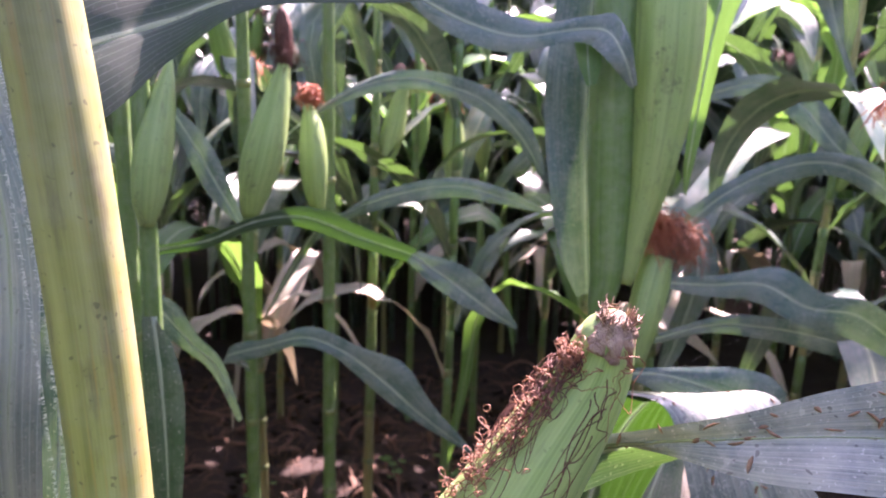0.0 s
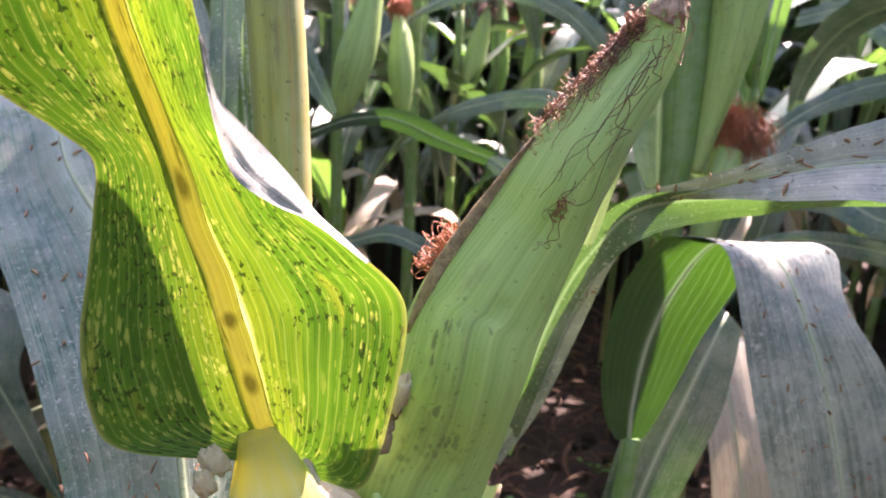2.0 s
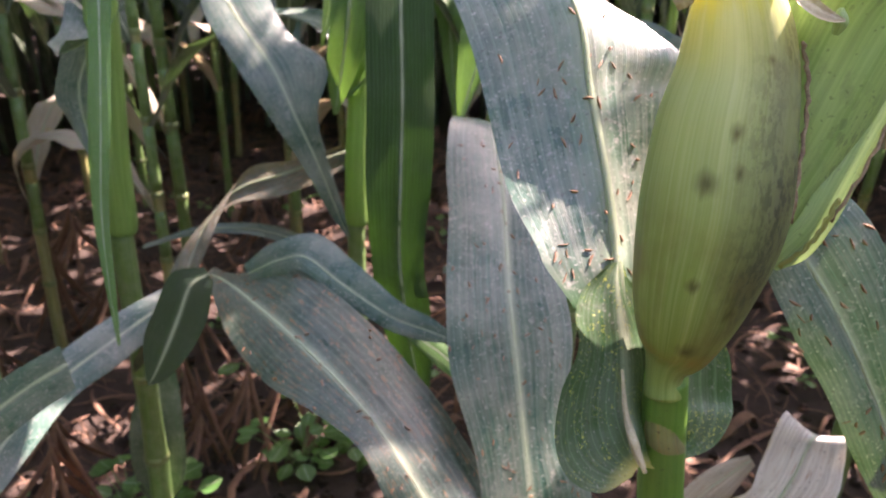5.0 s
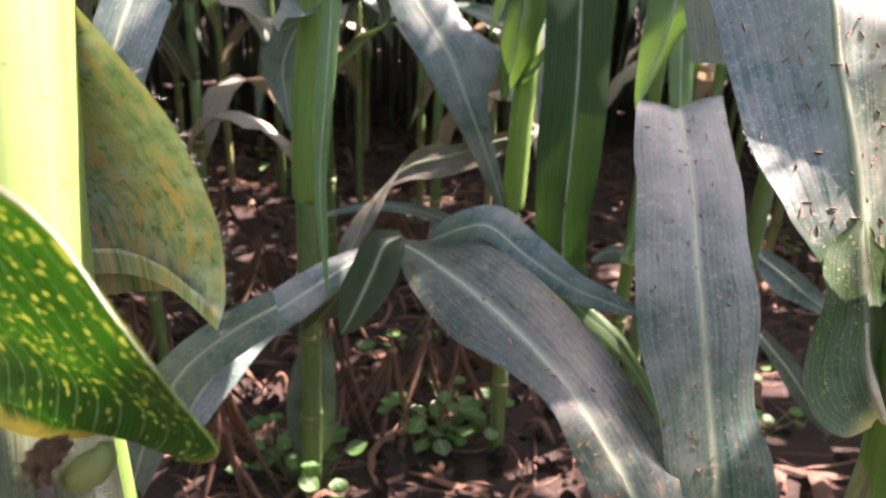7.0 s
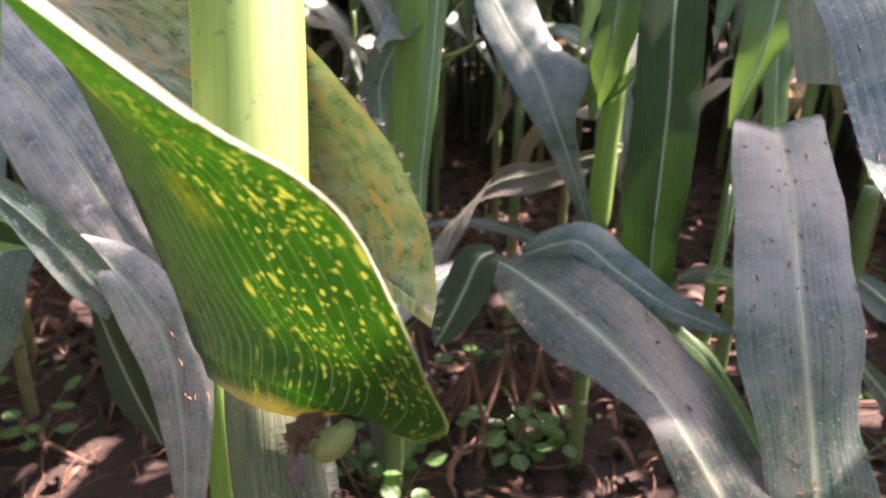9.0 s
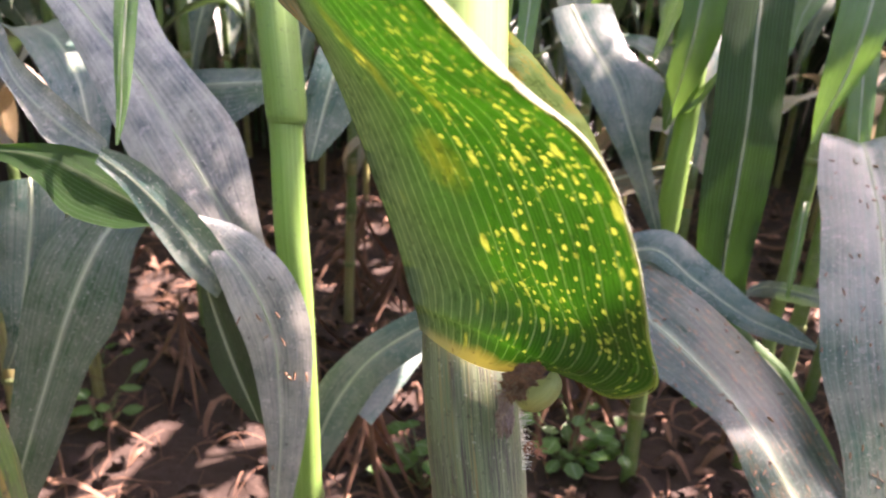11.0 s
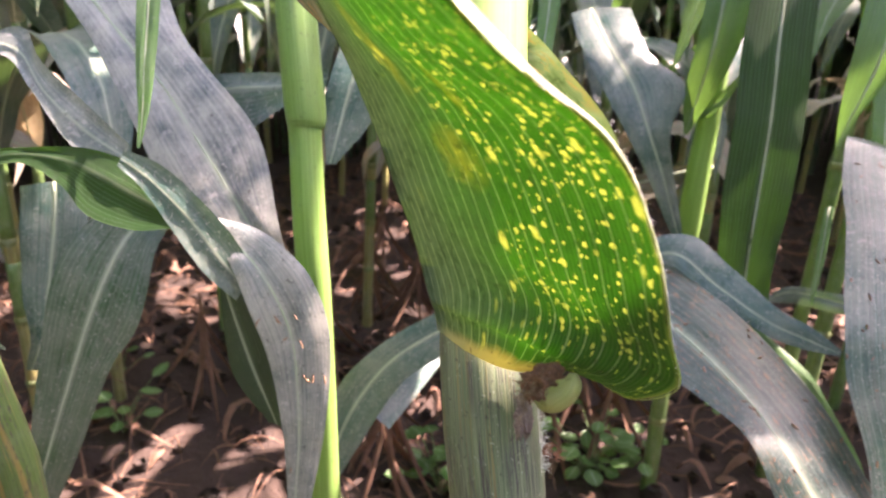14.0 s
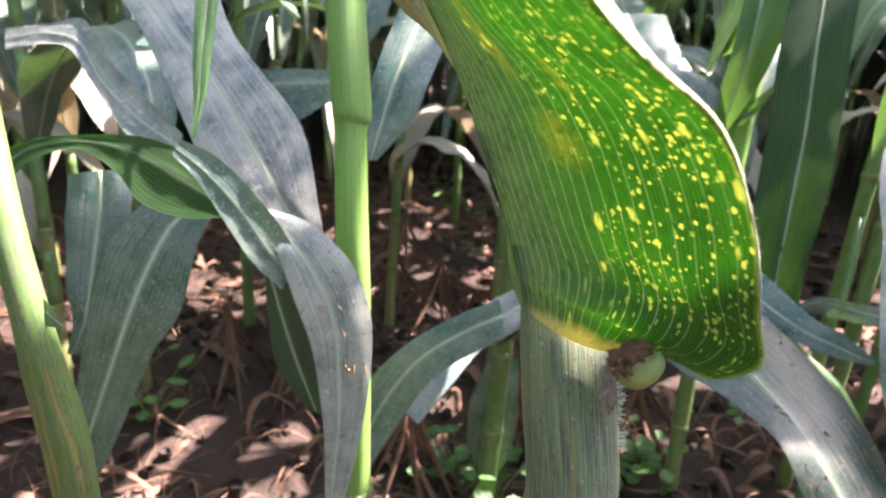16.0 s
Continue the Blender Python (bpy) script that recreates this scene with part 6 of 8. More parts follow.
add_blade(G3, [(-0.155, 0.547, 0.466, 0.7, -0, 0.8, -9, -0.2, 0.7), (-0.120, 0.543, 0.447, 1.5, -2, 2.2, 3, -0.5, 0.6), (-0.078, 0.550, 0.418, 1.5, -5, 1.3, 5, -0.3, -0.7), (-0.036, 0.559, 0.395, 0.4, -5, 0.5, 5, -0.1, -0.0)], BLADE_DUSTY, MIDRIB, n=4)
add_blade(G3, [(-0.125, 0.566, 0.349, 1.0, -3, 0.7, 3, -0.1, 0.8), (-0.084, 0.568, 0.311, 1.5, -3, 1.3, 3, -0.6, -0.1), (-0.050, 0.566, 0.273, 1.4, -8, 1.5, 5, -0.7, 0.2), (-0.012, 0.585, 0.222, 0.4, -5, 0.5, 9, -0.0, 0.1)], BLADE, MIDRIB, n=4)

# plant with the wavy leaf, seen behind the spotted collar
E7 = single("maize plant with grey dusty leaves and smooth green stalk", -0.589, -0.020)
add_stalk(E7, [(E7.location.x, E7.location.y, -0.04, 1.4)] + [(-0.587, -0.022, 0.335, 1.41), (-0.584, -0.027, 0.525, 1.30), (-0.589, -0.026, 0.602, 1.29), (-0.601, -0.016, 0.666, 1.26), (-0.604, -0.013, 0.682, 1.43)], STALK_BRIGHT, (0.2, 0.34), sides=20)
add_stalk(E7, [(-0.602, -0.014, 0.677, 1.35), (-0.604, -0.012, 0.687, 1.56), (-0.613, -0.007, 0.728, 1.54), (-0.625, 0.001, 0.776, 1.53), (-0.639, 0.014, 0.865, 1.36), (-0.690, 0.068, 1.101, 0.79)], STALK_BRIGHT, sides=20, name="sheath", label="pale green leaf sheath above a joint")
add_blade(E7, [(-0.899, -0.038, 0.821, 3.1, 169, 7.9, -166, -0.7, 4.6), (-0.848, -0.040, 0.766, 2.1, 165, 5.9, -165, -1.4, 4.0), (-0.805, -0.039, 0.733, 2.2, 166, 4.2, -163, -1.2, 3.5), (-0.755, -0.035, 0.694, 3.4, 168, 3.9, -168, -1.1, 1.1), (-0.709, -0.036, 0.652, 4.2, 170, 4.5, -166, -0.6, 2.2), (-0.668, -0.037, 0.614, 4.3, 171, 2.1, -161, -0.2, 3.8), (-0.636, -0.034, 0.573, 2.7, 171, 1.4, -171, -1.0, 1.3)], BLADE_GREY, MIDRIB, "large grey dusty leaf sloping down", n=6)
add_blade(E7, [(-0.756, -0.001, 0.684, 1.5, -4, 2.0, 1, 0.0, 0.5), (-0.716, 0.018, 0.690, 1.3, -4, 3.7, 3, 0.0, 0.2), (-0.678, 0.036, 0.695, 1.1, -9, 2.0, 9, 0.2, -0.5), (-0.637, 0.043, 0.704, 0.9, -7, 1.0, 7, 0.1, -0.1)], BLADE_DUSTY, MIDRIB, n=4, rib=1)
add_blade(E7, [(-0.745, -0.249, 0.624, 0.8, 2, 1.1, -2, 0.2, -0.5), (-0.726, -0.221, 0.653, 0.7, 2, 1.1, -2, 0.6, -0.4), (-0.711, -0.204, 0.666, 0.6, -1, 0.7, 1, 0.2, -0.3), (-0.689, -0.184, 0.672, 0.4, -2, 0.6, 3, 0.2, -0.1), (-0.666, -0.163, 0.667, 1.1, -2, 1.7, 5, 0.4, -0.3), (-0.646, -0.148, 0.654, 1.7, -8, 2.8, 7, -0.0, -0.3), (-0.625, -0.134, 0.639, 2.1, -9, 2.1, 7, -0.3, -0.2), (-0.605, -0.119, 0.626, 1.3, -13, 0.9, 2, -0.5, -0.5), (-0.592, -0.111, 0.608, 1.4, -13, 0.7, 8, -0.4, -0.1)], BLADE_UNDER, MIDRIB, "wavy leaf with its dark green underside turned up", n=6, ripple=0.003, rib=0)
add_blade(E7, [(-0.634, -0.147, 0.672, 0.6, -11, 0.5, 11, -0.2, 0.1), (-0.618, -0.137, 0.658, 1.2, -10, 0.8, 9, -0.2, 0.1), (-0.598, -0.127, 0.636, 1.4, -10, 1.3, 9, -0.2, 0.0), (-0.579, -0.119, 0.610, 1.6, -13, 1.4, 13, -0.5, 0.4), (-0.566, -0.109, 0.587, 1.2, -14, 1.0, 17, -0.3, 0.4)], BLADE_DUSTY, MIDRIB, "dusty edge of the wavy leaf", n=6, rib=0)
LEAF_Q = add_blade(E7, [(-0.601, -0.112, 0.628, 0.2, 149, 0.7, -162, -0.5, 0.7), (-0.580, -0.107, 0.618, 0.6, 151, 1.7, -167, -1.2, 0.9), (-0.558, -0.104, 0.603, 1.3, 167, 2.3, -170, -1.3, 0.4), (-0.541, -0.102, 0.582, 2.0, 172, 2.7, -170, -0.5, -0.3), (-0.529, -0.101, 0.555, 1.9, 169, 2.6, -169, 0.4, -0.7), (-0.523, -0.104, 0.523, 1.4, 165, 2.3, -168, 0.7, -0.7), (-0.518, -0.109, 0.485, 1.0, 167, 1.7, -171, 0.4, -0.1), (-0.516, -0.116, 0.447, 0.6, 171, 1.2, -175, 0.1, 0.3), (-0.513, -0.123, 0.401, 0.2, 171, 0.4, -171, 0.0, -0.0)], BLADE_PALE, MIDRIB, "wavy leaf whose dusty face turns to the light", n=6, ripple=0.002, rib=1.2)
add_blade(E7, [(-0.588, -0.111, 0.588, 0.1, -162, 1.4, -176, -0.4, 0.8), (-0.575, -0.111, 0.556, 0.9, 173, 2.1, -177, -0.3, 1.5), (-0.559, -0.110, 0.521, 1.5, 174, 1.6, -178, -0.5, 1.4), (-0.542, -0.108, 0.486, 0.5, 177, 0.6, -179, -0.4, 0.7)], BLADE_SHADE, MIDRIB, "green underside of the wavy leaf, its shade painted dark", n=5, rib=0)
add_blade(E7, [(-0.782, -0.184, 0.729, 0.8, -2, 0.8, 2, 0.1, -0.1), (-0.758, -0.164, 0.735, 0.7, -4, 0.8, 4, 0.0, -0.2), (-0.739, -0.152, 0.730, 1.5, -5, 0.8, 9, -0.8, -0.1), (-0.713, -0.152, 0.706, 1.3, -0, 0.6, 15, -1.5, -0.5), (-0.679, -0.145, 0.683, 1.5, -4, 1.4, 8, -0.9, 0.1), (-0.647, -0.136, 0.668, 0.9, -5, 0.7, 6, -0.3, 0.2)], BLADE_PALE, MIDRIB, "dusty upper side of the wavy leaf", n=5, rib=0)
add_blade(E7, [(-0.611, -0.081, 0.576, 1.2, 171, 1.1, -171, -0.7, -0.2), (-0.594, -0.087, 0.540, 1.5, 171, 1.8, -171, -0.8, -0.0), (-0.576, -0.091, 0.505, 1.7, 171, 1.2, -171, -0.5, -0.1), (-0.560, -0.095, 0.473, 0.4, 171, 0.6, -171, -0.0, -0.1)], BLADE, MIDRIB, n=4)
add_blade(E7, [(-0.653, -0.097, 0.796, 0.9, 172, 0.9, -172, 0.1, -0.1), (-0.647, -0.106, 0.768, 0.8, 172, 0.8, -172, 0.0, -0.0), (-0.639, -0.119, 0.730, 0.6, 172, 0.7, -172, 0.0, -0.0), (-0.632, -0.129, 0.699, 0.3, 172, 0.4, -172, 0.0, -0.0), (-0.628, -0.137, 0.678, 0.1, 172, 0.1, -172, 0.0, -0.0)], BLADE_GREEN, MIDRIB, "thin bright green leaf tip hanging down", n=4, rib=1.2)
add_blade(E7, [(-0.750, -0.057, 0.587, 2.2, -179, 1.8, -173, 0.6, 0.4), (-0.756, -0.085, 0.567, 3.4, 174, 2.9, -174, -0.1, 0.1), (-0.754, -0.120, 0.521, 4.1, 173, 4.1, -173, -0.6, 0.6), (-0.755, -0.154, 0.452, 2.5, 172, 2.9, -171, 1.3, -2.0), (-0.762, -0.186, 0.373, 1.2, 171, 2.2, -172, 0.4, -0.4), (-0.766, -0.202, 0.319, 0.2, 170, 0.4, -170, 0.1, -0.1)], BLADE, MIDRIB, "bluish leaf with a white midrib", n=5)
add_blade(E7, [(-0.877, -0.081, 0.593, 3.1, 172, 2.7, -172, 0.5, -0.1), (-0.866, -0.093, 0.553, 3.4, 172, 3.2, -172, 0.2, -0.7), (-0.857, -0.111, 0.502, 2.7, 172, 2.6, -172, 0.3, -0.8), (-0.849, -0.128, 0.457, 1.3, 171, 1.7, -174, 0.3, 0.1), (-0.859, -0.140, 0.421, 0.5, 167, 0.5, -167, 0.2, -0.2)], BLADE_DUSTY, MIDRIB, "torn grey dusty leaf", n=4, ripple=0.01)
add_blade(E7, [(-0.550, 0.150, 0.468, 1.7, -180, 2.2, 180, -0.4, 0.6), (-0.577, 0.122, 0.450, 1.8, 179, 2.3, -179, -0.3, -0.0), (-0.606, 0.085, 0.420, 2.0, 178, 2.4, -178, -0.4, 0.4), (-0.629, 0.056, 0.367, 2.4, 179, 2.4, 178, -1.0, 1.9), (-0.639, 0.032, 0.306, 1.0, 176, 1.3, -179, -0.2, 0.8)], BLADE_DUSTY, MIDRIB, n=5)
add_blade(E7, [(-0.644, 0.117, 0.756, 2.1, 174, 3.1, -169, 0.2, 1.1), (-0.640, 0.086, 0.714, 2.0, 177, 2.9, -171, 1.2, 1.2), (-0.640, 0.067, 0.676, 1.8, 173, 2.7, -173, 0.5, 0.3), (-0.638, 0.046, 0.630, 0.3, 173, 0.5, -173, 0.1, -0.1)], BLADE_DUSTY, MIDRIB, n=4)
E8 = single("young yellowish maize stalk with a purple stain", -0.612, -0.252)
add_stalk(E8, [(E8.location.x, E8.location.y, -0.04, 1.2), (E8.location.x, E8.location.y, 0.3, 1.2)] + [(-0.612, -0.252, 0.475, 1.39), (-0.615, -0.253, 0.518, 1.38), (-0.618, -0.256, 0.558, 1.23), (-0.621, -0.257, 0.588, 1.07), (-0.642, -0.254, 0.651, 0.95), (-0.697, -0.236, 0.768, 0.79)], STALK_STAINED, (0.36,), sides=20)
add_blade(E8, [(-0.657, -0.254, 0.619, 0.3, 132, 0.2, -79, -0.7, 0.9), (-0.625, -0.253, 0.600, 0.4, 34, 0.8, -11, -1.1, 1.1), (-0.605, -0.250, 0.591, 0.5, 10, 0.4, 6, -0.9, 0.1), (-0.600, -0.248, 0.587, 0.0, -8, 0.0, 8, -0.1, 0.0)], BLADE, MIDRIB, n=4, rib=1)

# plants across the row, seen first
CC = single("maize plant with a big sheathed ear and a red silk tuft", 0.244, 0.742)
add_stalk(CC, [(CC.location.x, CC.location.y, -0.04, 1.3)] + [(0.224, 0.721, 0.705, 1.12), (0.208, 0.712, 0.804, 1.27), (0.213, 0.714, 0.862, 1.94), (0.211, 0.722, 0.968, 2.52), (0.208, 0.728, 1.069, 2.53), (0.207, 0.742, 1.180, 2.38), (0.206, 0.754, 1.260, 1.77), (0.206, 0.760, 1.315, 0.88)], STALK, (0.2, 0.35), sides=20, label="olive green stalk in its sheath")
add_husk(CC, [(0.259, 0.737, 1.235, 1.75), (0.258, 0.725, 1.178, 3.50), (0.257, 0.715, 1.110, 3.70), (0.256, 0.712, 1.047, 3.33), (0.251, 0.707, 0.976, 2.47), (0.242, 0.708, 0.908, 1.54), (0.232, 0.710, 0.844, 0.94)], HUSK, "ear", "green ear in its husk", lobes=2, lobe=0.12, twist=0.5)
EAR_C = add_husk(CC, [(0.273, 0.725, 0.871, 1.59), (0.267, 0.719, 0.843, 1.97), (0.258, 0.711, 0.805, 1.90), (0.249, 0.706, 0.753, 1.28)], HUSK, "ear", "smaller ear with red silk", lobes=2)
add_blade(CC, [(0.204, 0.835, 1.232, 3.9, -152, 1.0, 152, 0.4, -0.1), (0.198, 0.818, 1.155, 4.1, -152, 0.9, 152, 0.3, -0.1), (0.194, 0.798, 1.058, 4.9, -152, 1.4, 152, 0.2, -0.1), (0.195, 0.774, 0.949, 4.3, -152, 1.6, 152, 0.0, -0.0), (0.198, 0.756, 0.865, 3.0, -152, 1.6, 152, 0.3, 0.0), (0.201, 0.747, 0.820, 1.3, -151, 1.0, 151, 0.3, 0.1)], BLADE_DUSTY, MIDRIB, "bluish leaf with a white midrib standing behind the ear", n=5)
add_blade(CC, [(-0.032, 0.714, 1.167, 0.8, -141, 1.2, 147, 1.6, -1.2), (-0.000, 0.702, 1.136, 1.2, -155, 2.3, 156, 0.2, -0.3), (0.048, 0.690, 1.112, 1.8, -165, 2.3, 164, -1.1, 1.0), (0.099, 0.681, 1.100, 1.7, -174, 1.7, 176, -1.2, 1.8), (0.154, 0.677, 1.108, 1.3, -177, 1.3, 179, -0.9, 1.7), (0.184, 0.676, 1.107, 2.0, -160, 1.9, 160, -0.8, 0.0), (0.201, 0.670, 1.084, 1.7, -151, 1.2, 157, -0.3, -0.6), (0.214, 0.674, 1.054, 0.3, -152, 0.5, 154, 0.0, -0.1)], BLADE_DUSTY, MIDRIB, "bluish leaf arching over with a bright sheen", n=6)
add_blade(CC, [(0.169, 0.695, 1.100, 1.4, -152, 1.4, 152, -0.3, -0.6), (0.170, 0.690, 1.078, 1.0, -151, 1.4, 151, -0.1, 0.1), (0.173, 0.685, 1.055, 0.4, -151, 0.6, 151, -0.0, -0.0)], BLADE_GREEN, MIDRIB, n=4, rib=1)
add_blade(CC, [(0.377, 0.876, 1.208, 2.7, -154, 3.4, 154, 0.5, -0.7), (0.363, 0.869, 1.127, 1.5, -153, 1.9, 153, 0.3, -0.3), (0.352, 0.862, 1.043, 0.9, -153, 1.3, 153, 0.1, -0.2), (0.344, 0.856, 0.965, 0.6, -152, 0.7, 152, 0.1, -0.1), (0.344, 0.857, 0.925, 0.1, -151, 0.2, 151, 0.0, -0.0)], BLADE_GREEN, MIDRIB, n=4)

S1 = single("slim maize plant with a long pale arching leaf", -0.272, 1.069)
add_stalk(S1, [(S1.location.x, S1.location.y, z, r) for z, r in ((-0.04, 1.2), (0.3, 1.1), (0.7, 1.05), (1.1, 0.95), (1.5, 0.8), (2.0, 0.4))], STALK, (0.18, 0.32, 0.48, 0.66, 0.86, 1.05), sides=12)
add_blade(S1, [(-0.381, 0.855, 0.824, 1.1, -180, 1.1, 175, -0.0, 0.2), (-0.334, 0.876, 0.832, 0.7, -164, 0.5, 160, -0.5, 0.5), (-0.28, 0.897, 0.841, 1.0, -169, 0.8, 162, -0.7, 0.8), (-0.225, 0.921, 0.863, 1.1, -174, 0.7, 167, -0.4, 0.6), (-0.159, 0.941, 0.868, 1.5, -164, 1.6, 163, -0.5, 0.7), (-0.08, 0.952, 0.838, 1.4, -164, 1.5, 159, -0.2, 0.8), (-0.007, 0.956, 0.815, 1.3, -161, 1.0, 159, -0.1, 0.6)], BLADE_LEAN, MIDRIB, "long arching leaf, its green underside turned up", n=5)
add_blade(S1, [(-0.007, 0.956, 0.815, 1.3, -161, 1.0, 159, -0.1, 0.6), (0.047, 0.947, 0.78, 2.0, -158, 3.0, 158, -1.3, 1.1), (0.101, 0.937, 0.743, 1.5, -158, 2.1, 158, -1.1, 1.1), (0.146, 0.93, 0.715, 0.2, -158, 0.3, 158, -0.0, 0.1)], BLADE_DUSTY, MIDRIB, "pale drooping end of the arching leaf", n=5)
add_blade(S1, [(-0.264, 1.021, 0.610, 0.7, -155, 0.7, 155, 0.6, -0.6), (-0.292, 0.997, 0.636, 0.9, 88, 1.2, -94, -0.8, 1.0), (-0.227, 0.980, 0.662, 1.6, 169, 1.0, -162, -0.8, 0.9), (-0.164, 0.962, 0.683, 1.4, 178, 1.7, 178, -1.2, 0.9), (-0.103, 0.947, 0.666, 1.3, -163, 1.8, 162, -1.2, 1.1), (-0.042, 0.936, 0.623, 1.9, -157, 4.0, 157, -0.8, 0.3), (0.011, 0.925, 0.580, 1.3, -157, 2.3, 157, -0.7, 0.3), (0.088, 0.912, 0.527, 0.2, -157, 0.3, 157, -0.0, 0.1)], BLADE_DUSTY, MIDRIB, "grey dusty leaf sagging over", n=5)
add_husk(S1, [(-0.188, 0.967, 1.083, 0.62), (-0.197, 0.956, 1.033, 1.79), (-0.212, 0.942, 0.964, 2.80), (-0.226, 0.936, 0.910, 2.34), (-0.233, 0.932, 0.867, 1.02)], HUSK, "ear", "upright green ear with brown silk", lobes=3, lobe=0.12, n=5, sides=24)
EAR_S1 = (-0.191, 0.959, 1.049)
S2 = single("maize plant carrying a slender green ear", -0.149, 1.115)
add_stalk(S2, [(S2.location.x, S2.location.y, z, r) for z, r in ((-0.04, 1.2), (0.3, 1.1), (0.7, 1.05), (1.1, 0.95), (1.5, 0.8), (2.0, 0.4))], STALK, (0.2, 0.34, 0.5, 0.68, 0.88), sides=12)
add_husk(S2, [(-0.167, 1.025, 1.022, 0.67), (-0.160, 1.017, 0.986, 1.75), (-0.156, 1.006, 0.937, 2.08), (-0.153, 1.006, 0.887, 1.43), (-0.150, 1.020, 0.859, 0.69)], HUSK, "ear", "slender green ear", lobes=3, lobe=0.12, n=5, sides=20)
EAR_S2 = (-0.167, 1.026, 1.026)
add_blade(S2, [(-0.205, 1.025, 0.971, 0.1, 126, 0.2, -24, -0.6, 0.9), (-0.146, 1.023, 1.019, 0.7, 148, 0.4, -119, -1.3, 1.5), (-0.079, 1.009, 1.053, 1.5, 168, 1.1, -158, -1.2, 1.8), (-0.013, 0.999, 1.064, 1.6, -172, 1.2, 175, -0.3, 0.9), (0.043, 0.995, 1.053, 1.4, -162, 1.7, 163, -0.9, 0.8), (0.093, 1.000, 1.034, 1.5, -156, 1.9, 156, -0.5, 0.7), (0.145, 0.999, 0.987, 1.0, -148, 2.1, 154, -0.8, 0.1), (0.181, 0.996, 0.931, 0.3, -153, 0.5, 151, 0.0, 0.1)], BLADE_DUSTY, MIDRIB, "bluish dusty leaf arching across", n=5)
add_blade(S2, [(-0.165, 1.082, 0.811, 0.6, 135, 0.6, -135, -0.8, 0.8), (-0.099, 1.060, 0.863, 1.2, 149, 1.0, -140, -1.4, 1.8), (-0.019, 1.044, 0.894, 1.8, 172, 1.3, -164, -1.0, 1.5), (0.058, 1.025, 0.907, 1.7, -172, 1.4, 178, -0.3, 0.9), (0.126, 1.010, 0.894, 1.2, -166, 1.2, 168, -0.5, 1.0), (0.186, 1.004, 0.875, 0.3, -164, 0.4, 164, -0.1, 0.2)], BLADE_DUSTY, MIDRIB, n=5)
add_blade(S2, [(-0.243, 1.057, 0.684, 0.2, 27, 0.2, -27, -0.6, 0.6), (-0.195, 1.044, 0.773, 0.5, 32, 0.8, -4, -1.4, 1.3), (-0.149, 1.036, 0.839, 0.2, 70, 0.6, -7, -1.7, 1.8), (-0.080, 1.042, 0.875, 1.2, 172, 0.5, -172, -1.1, 1.4)], BLADE, MIDRIB, n=5)
S3 = single("maize plant with a pale upright ear beside a grey leaf", -0.332, 0.765)
add_stalk(S3, [(S3.location.x, S3.location.y, z, r) for z, r in ((-0.04, 1.2), (0.3, 1.1), (0.7, 1.0), (1.1, 0.9), (1.5, 0.8), (2.0, 0.4))], STALK, (0.2, 0.36, 0.55, 0.75), sides=12)
add_husk(S3, [(-0.266, 0.741, 1.071, 0.24), (-0.272, 0.733, 1.031, 1.21), (-0.281, 0.720, 0.972, 1.99), (-0.287, 0.715, 0.924, 1.76), (-0.290, 0.714, 0.893, 0.79)], HUSK, "ear", "pale green upright ear", lobes=3, lobe=0.12, n=5, sides=24)
add_blade(S3, [(-0.316, 0.874, 1.016, 0.4, -153, 0.7, 153, 0.1, 0.5), (-0.283, 0.863, 0.968, 1.4, -152, 1.8, 152, -0.4, -0.2), (-0.253, 0.852, 0.920, 1.6, -152, 1.5, 152, 0.3, -0.1), (-0.224, 0.842, 0.877, 0.5, -153, 0.5, 153, 0.0, -0.0)], BLADE_DUSTY, MIDRIB, n=4)
add_blade(S3, [(-0.333, 0.777, 0.798, 1.3, -158, 1.0, 158, 0.6, -0.3), (-0.299, 0.771, 0.776, 2.0, -155, 1.9, 156, -0.1, 0.0), (-0.267, 0.772, 0.738, 1.2, -153, 1.2, 158, -0.1, -0.3), (-0.239, 0.775, 0.708, 0.9, -155, 0.9, 155, 0.3, -0.3), (-0.212, 0.770, 0.640, 0.3, -148, 0.4, 153, -0.1, -0.1)], BLADE_DUSTY, MIDRIB, n=4)
add_blade(S3, [(-0.179, 0.433, 0.882, 0.8, -151, 1.0, 151, -0.1, 1.7), (-0.172, 0.422, 0.836, 1.2, -151, 1.5, 151, -0.1, 0.2), (-0.167, 0.412, 0.790, 1.2, -151, 1.3, 151, -0.1, 0.1), (-0.164, 0.402, 0.743, 0.6, -151, 0.8, 151, -0.0, 0.0)], BLADE, MIDRIB, n=4)
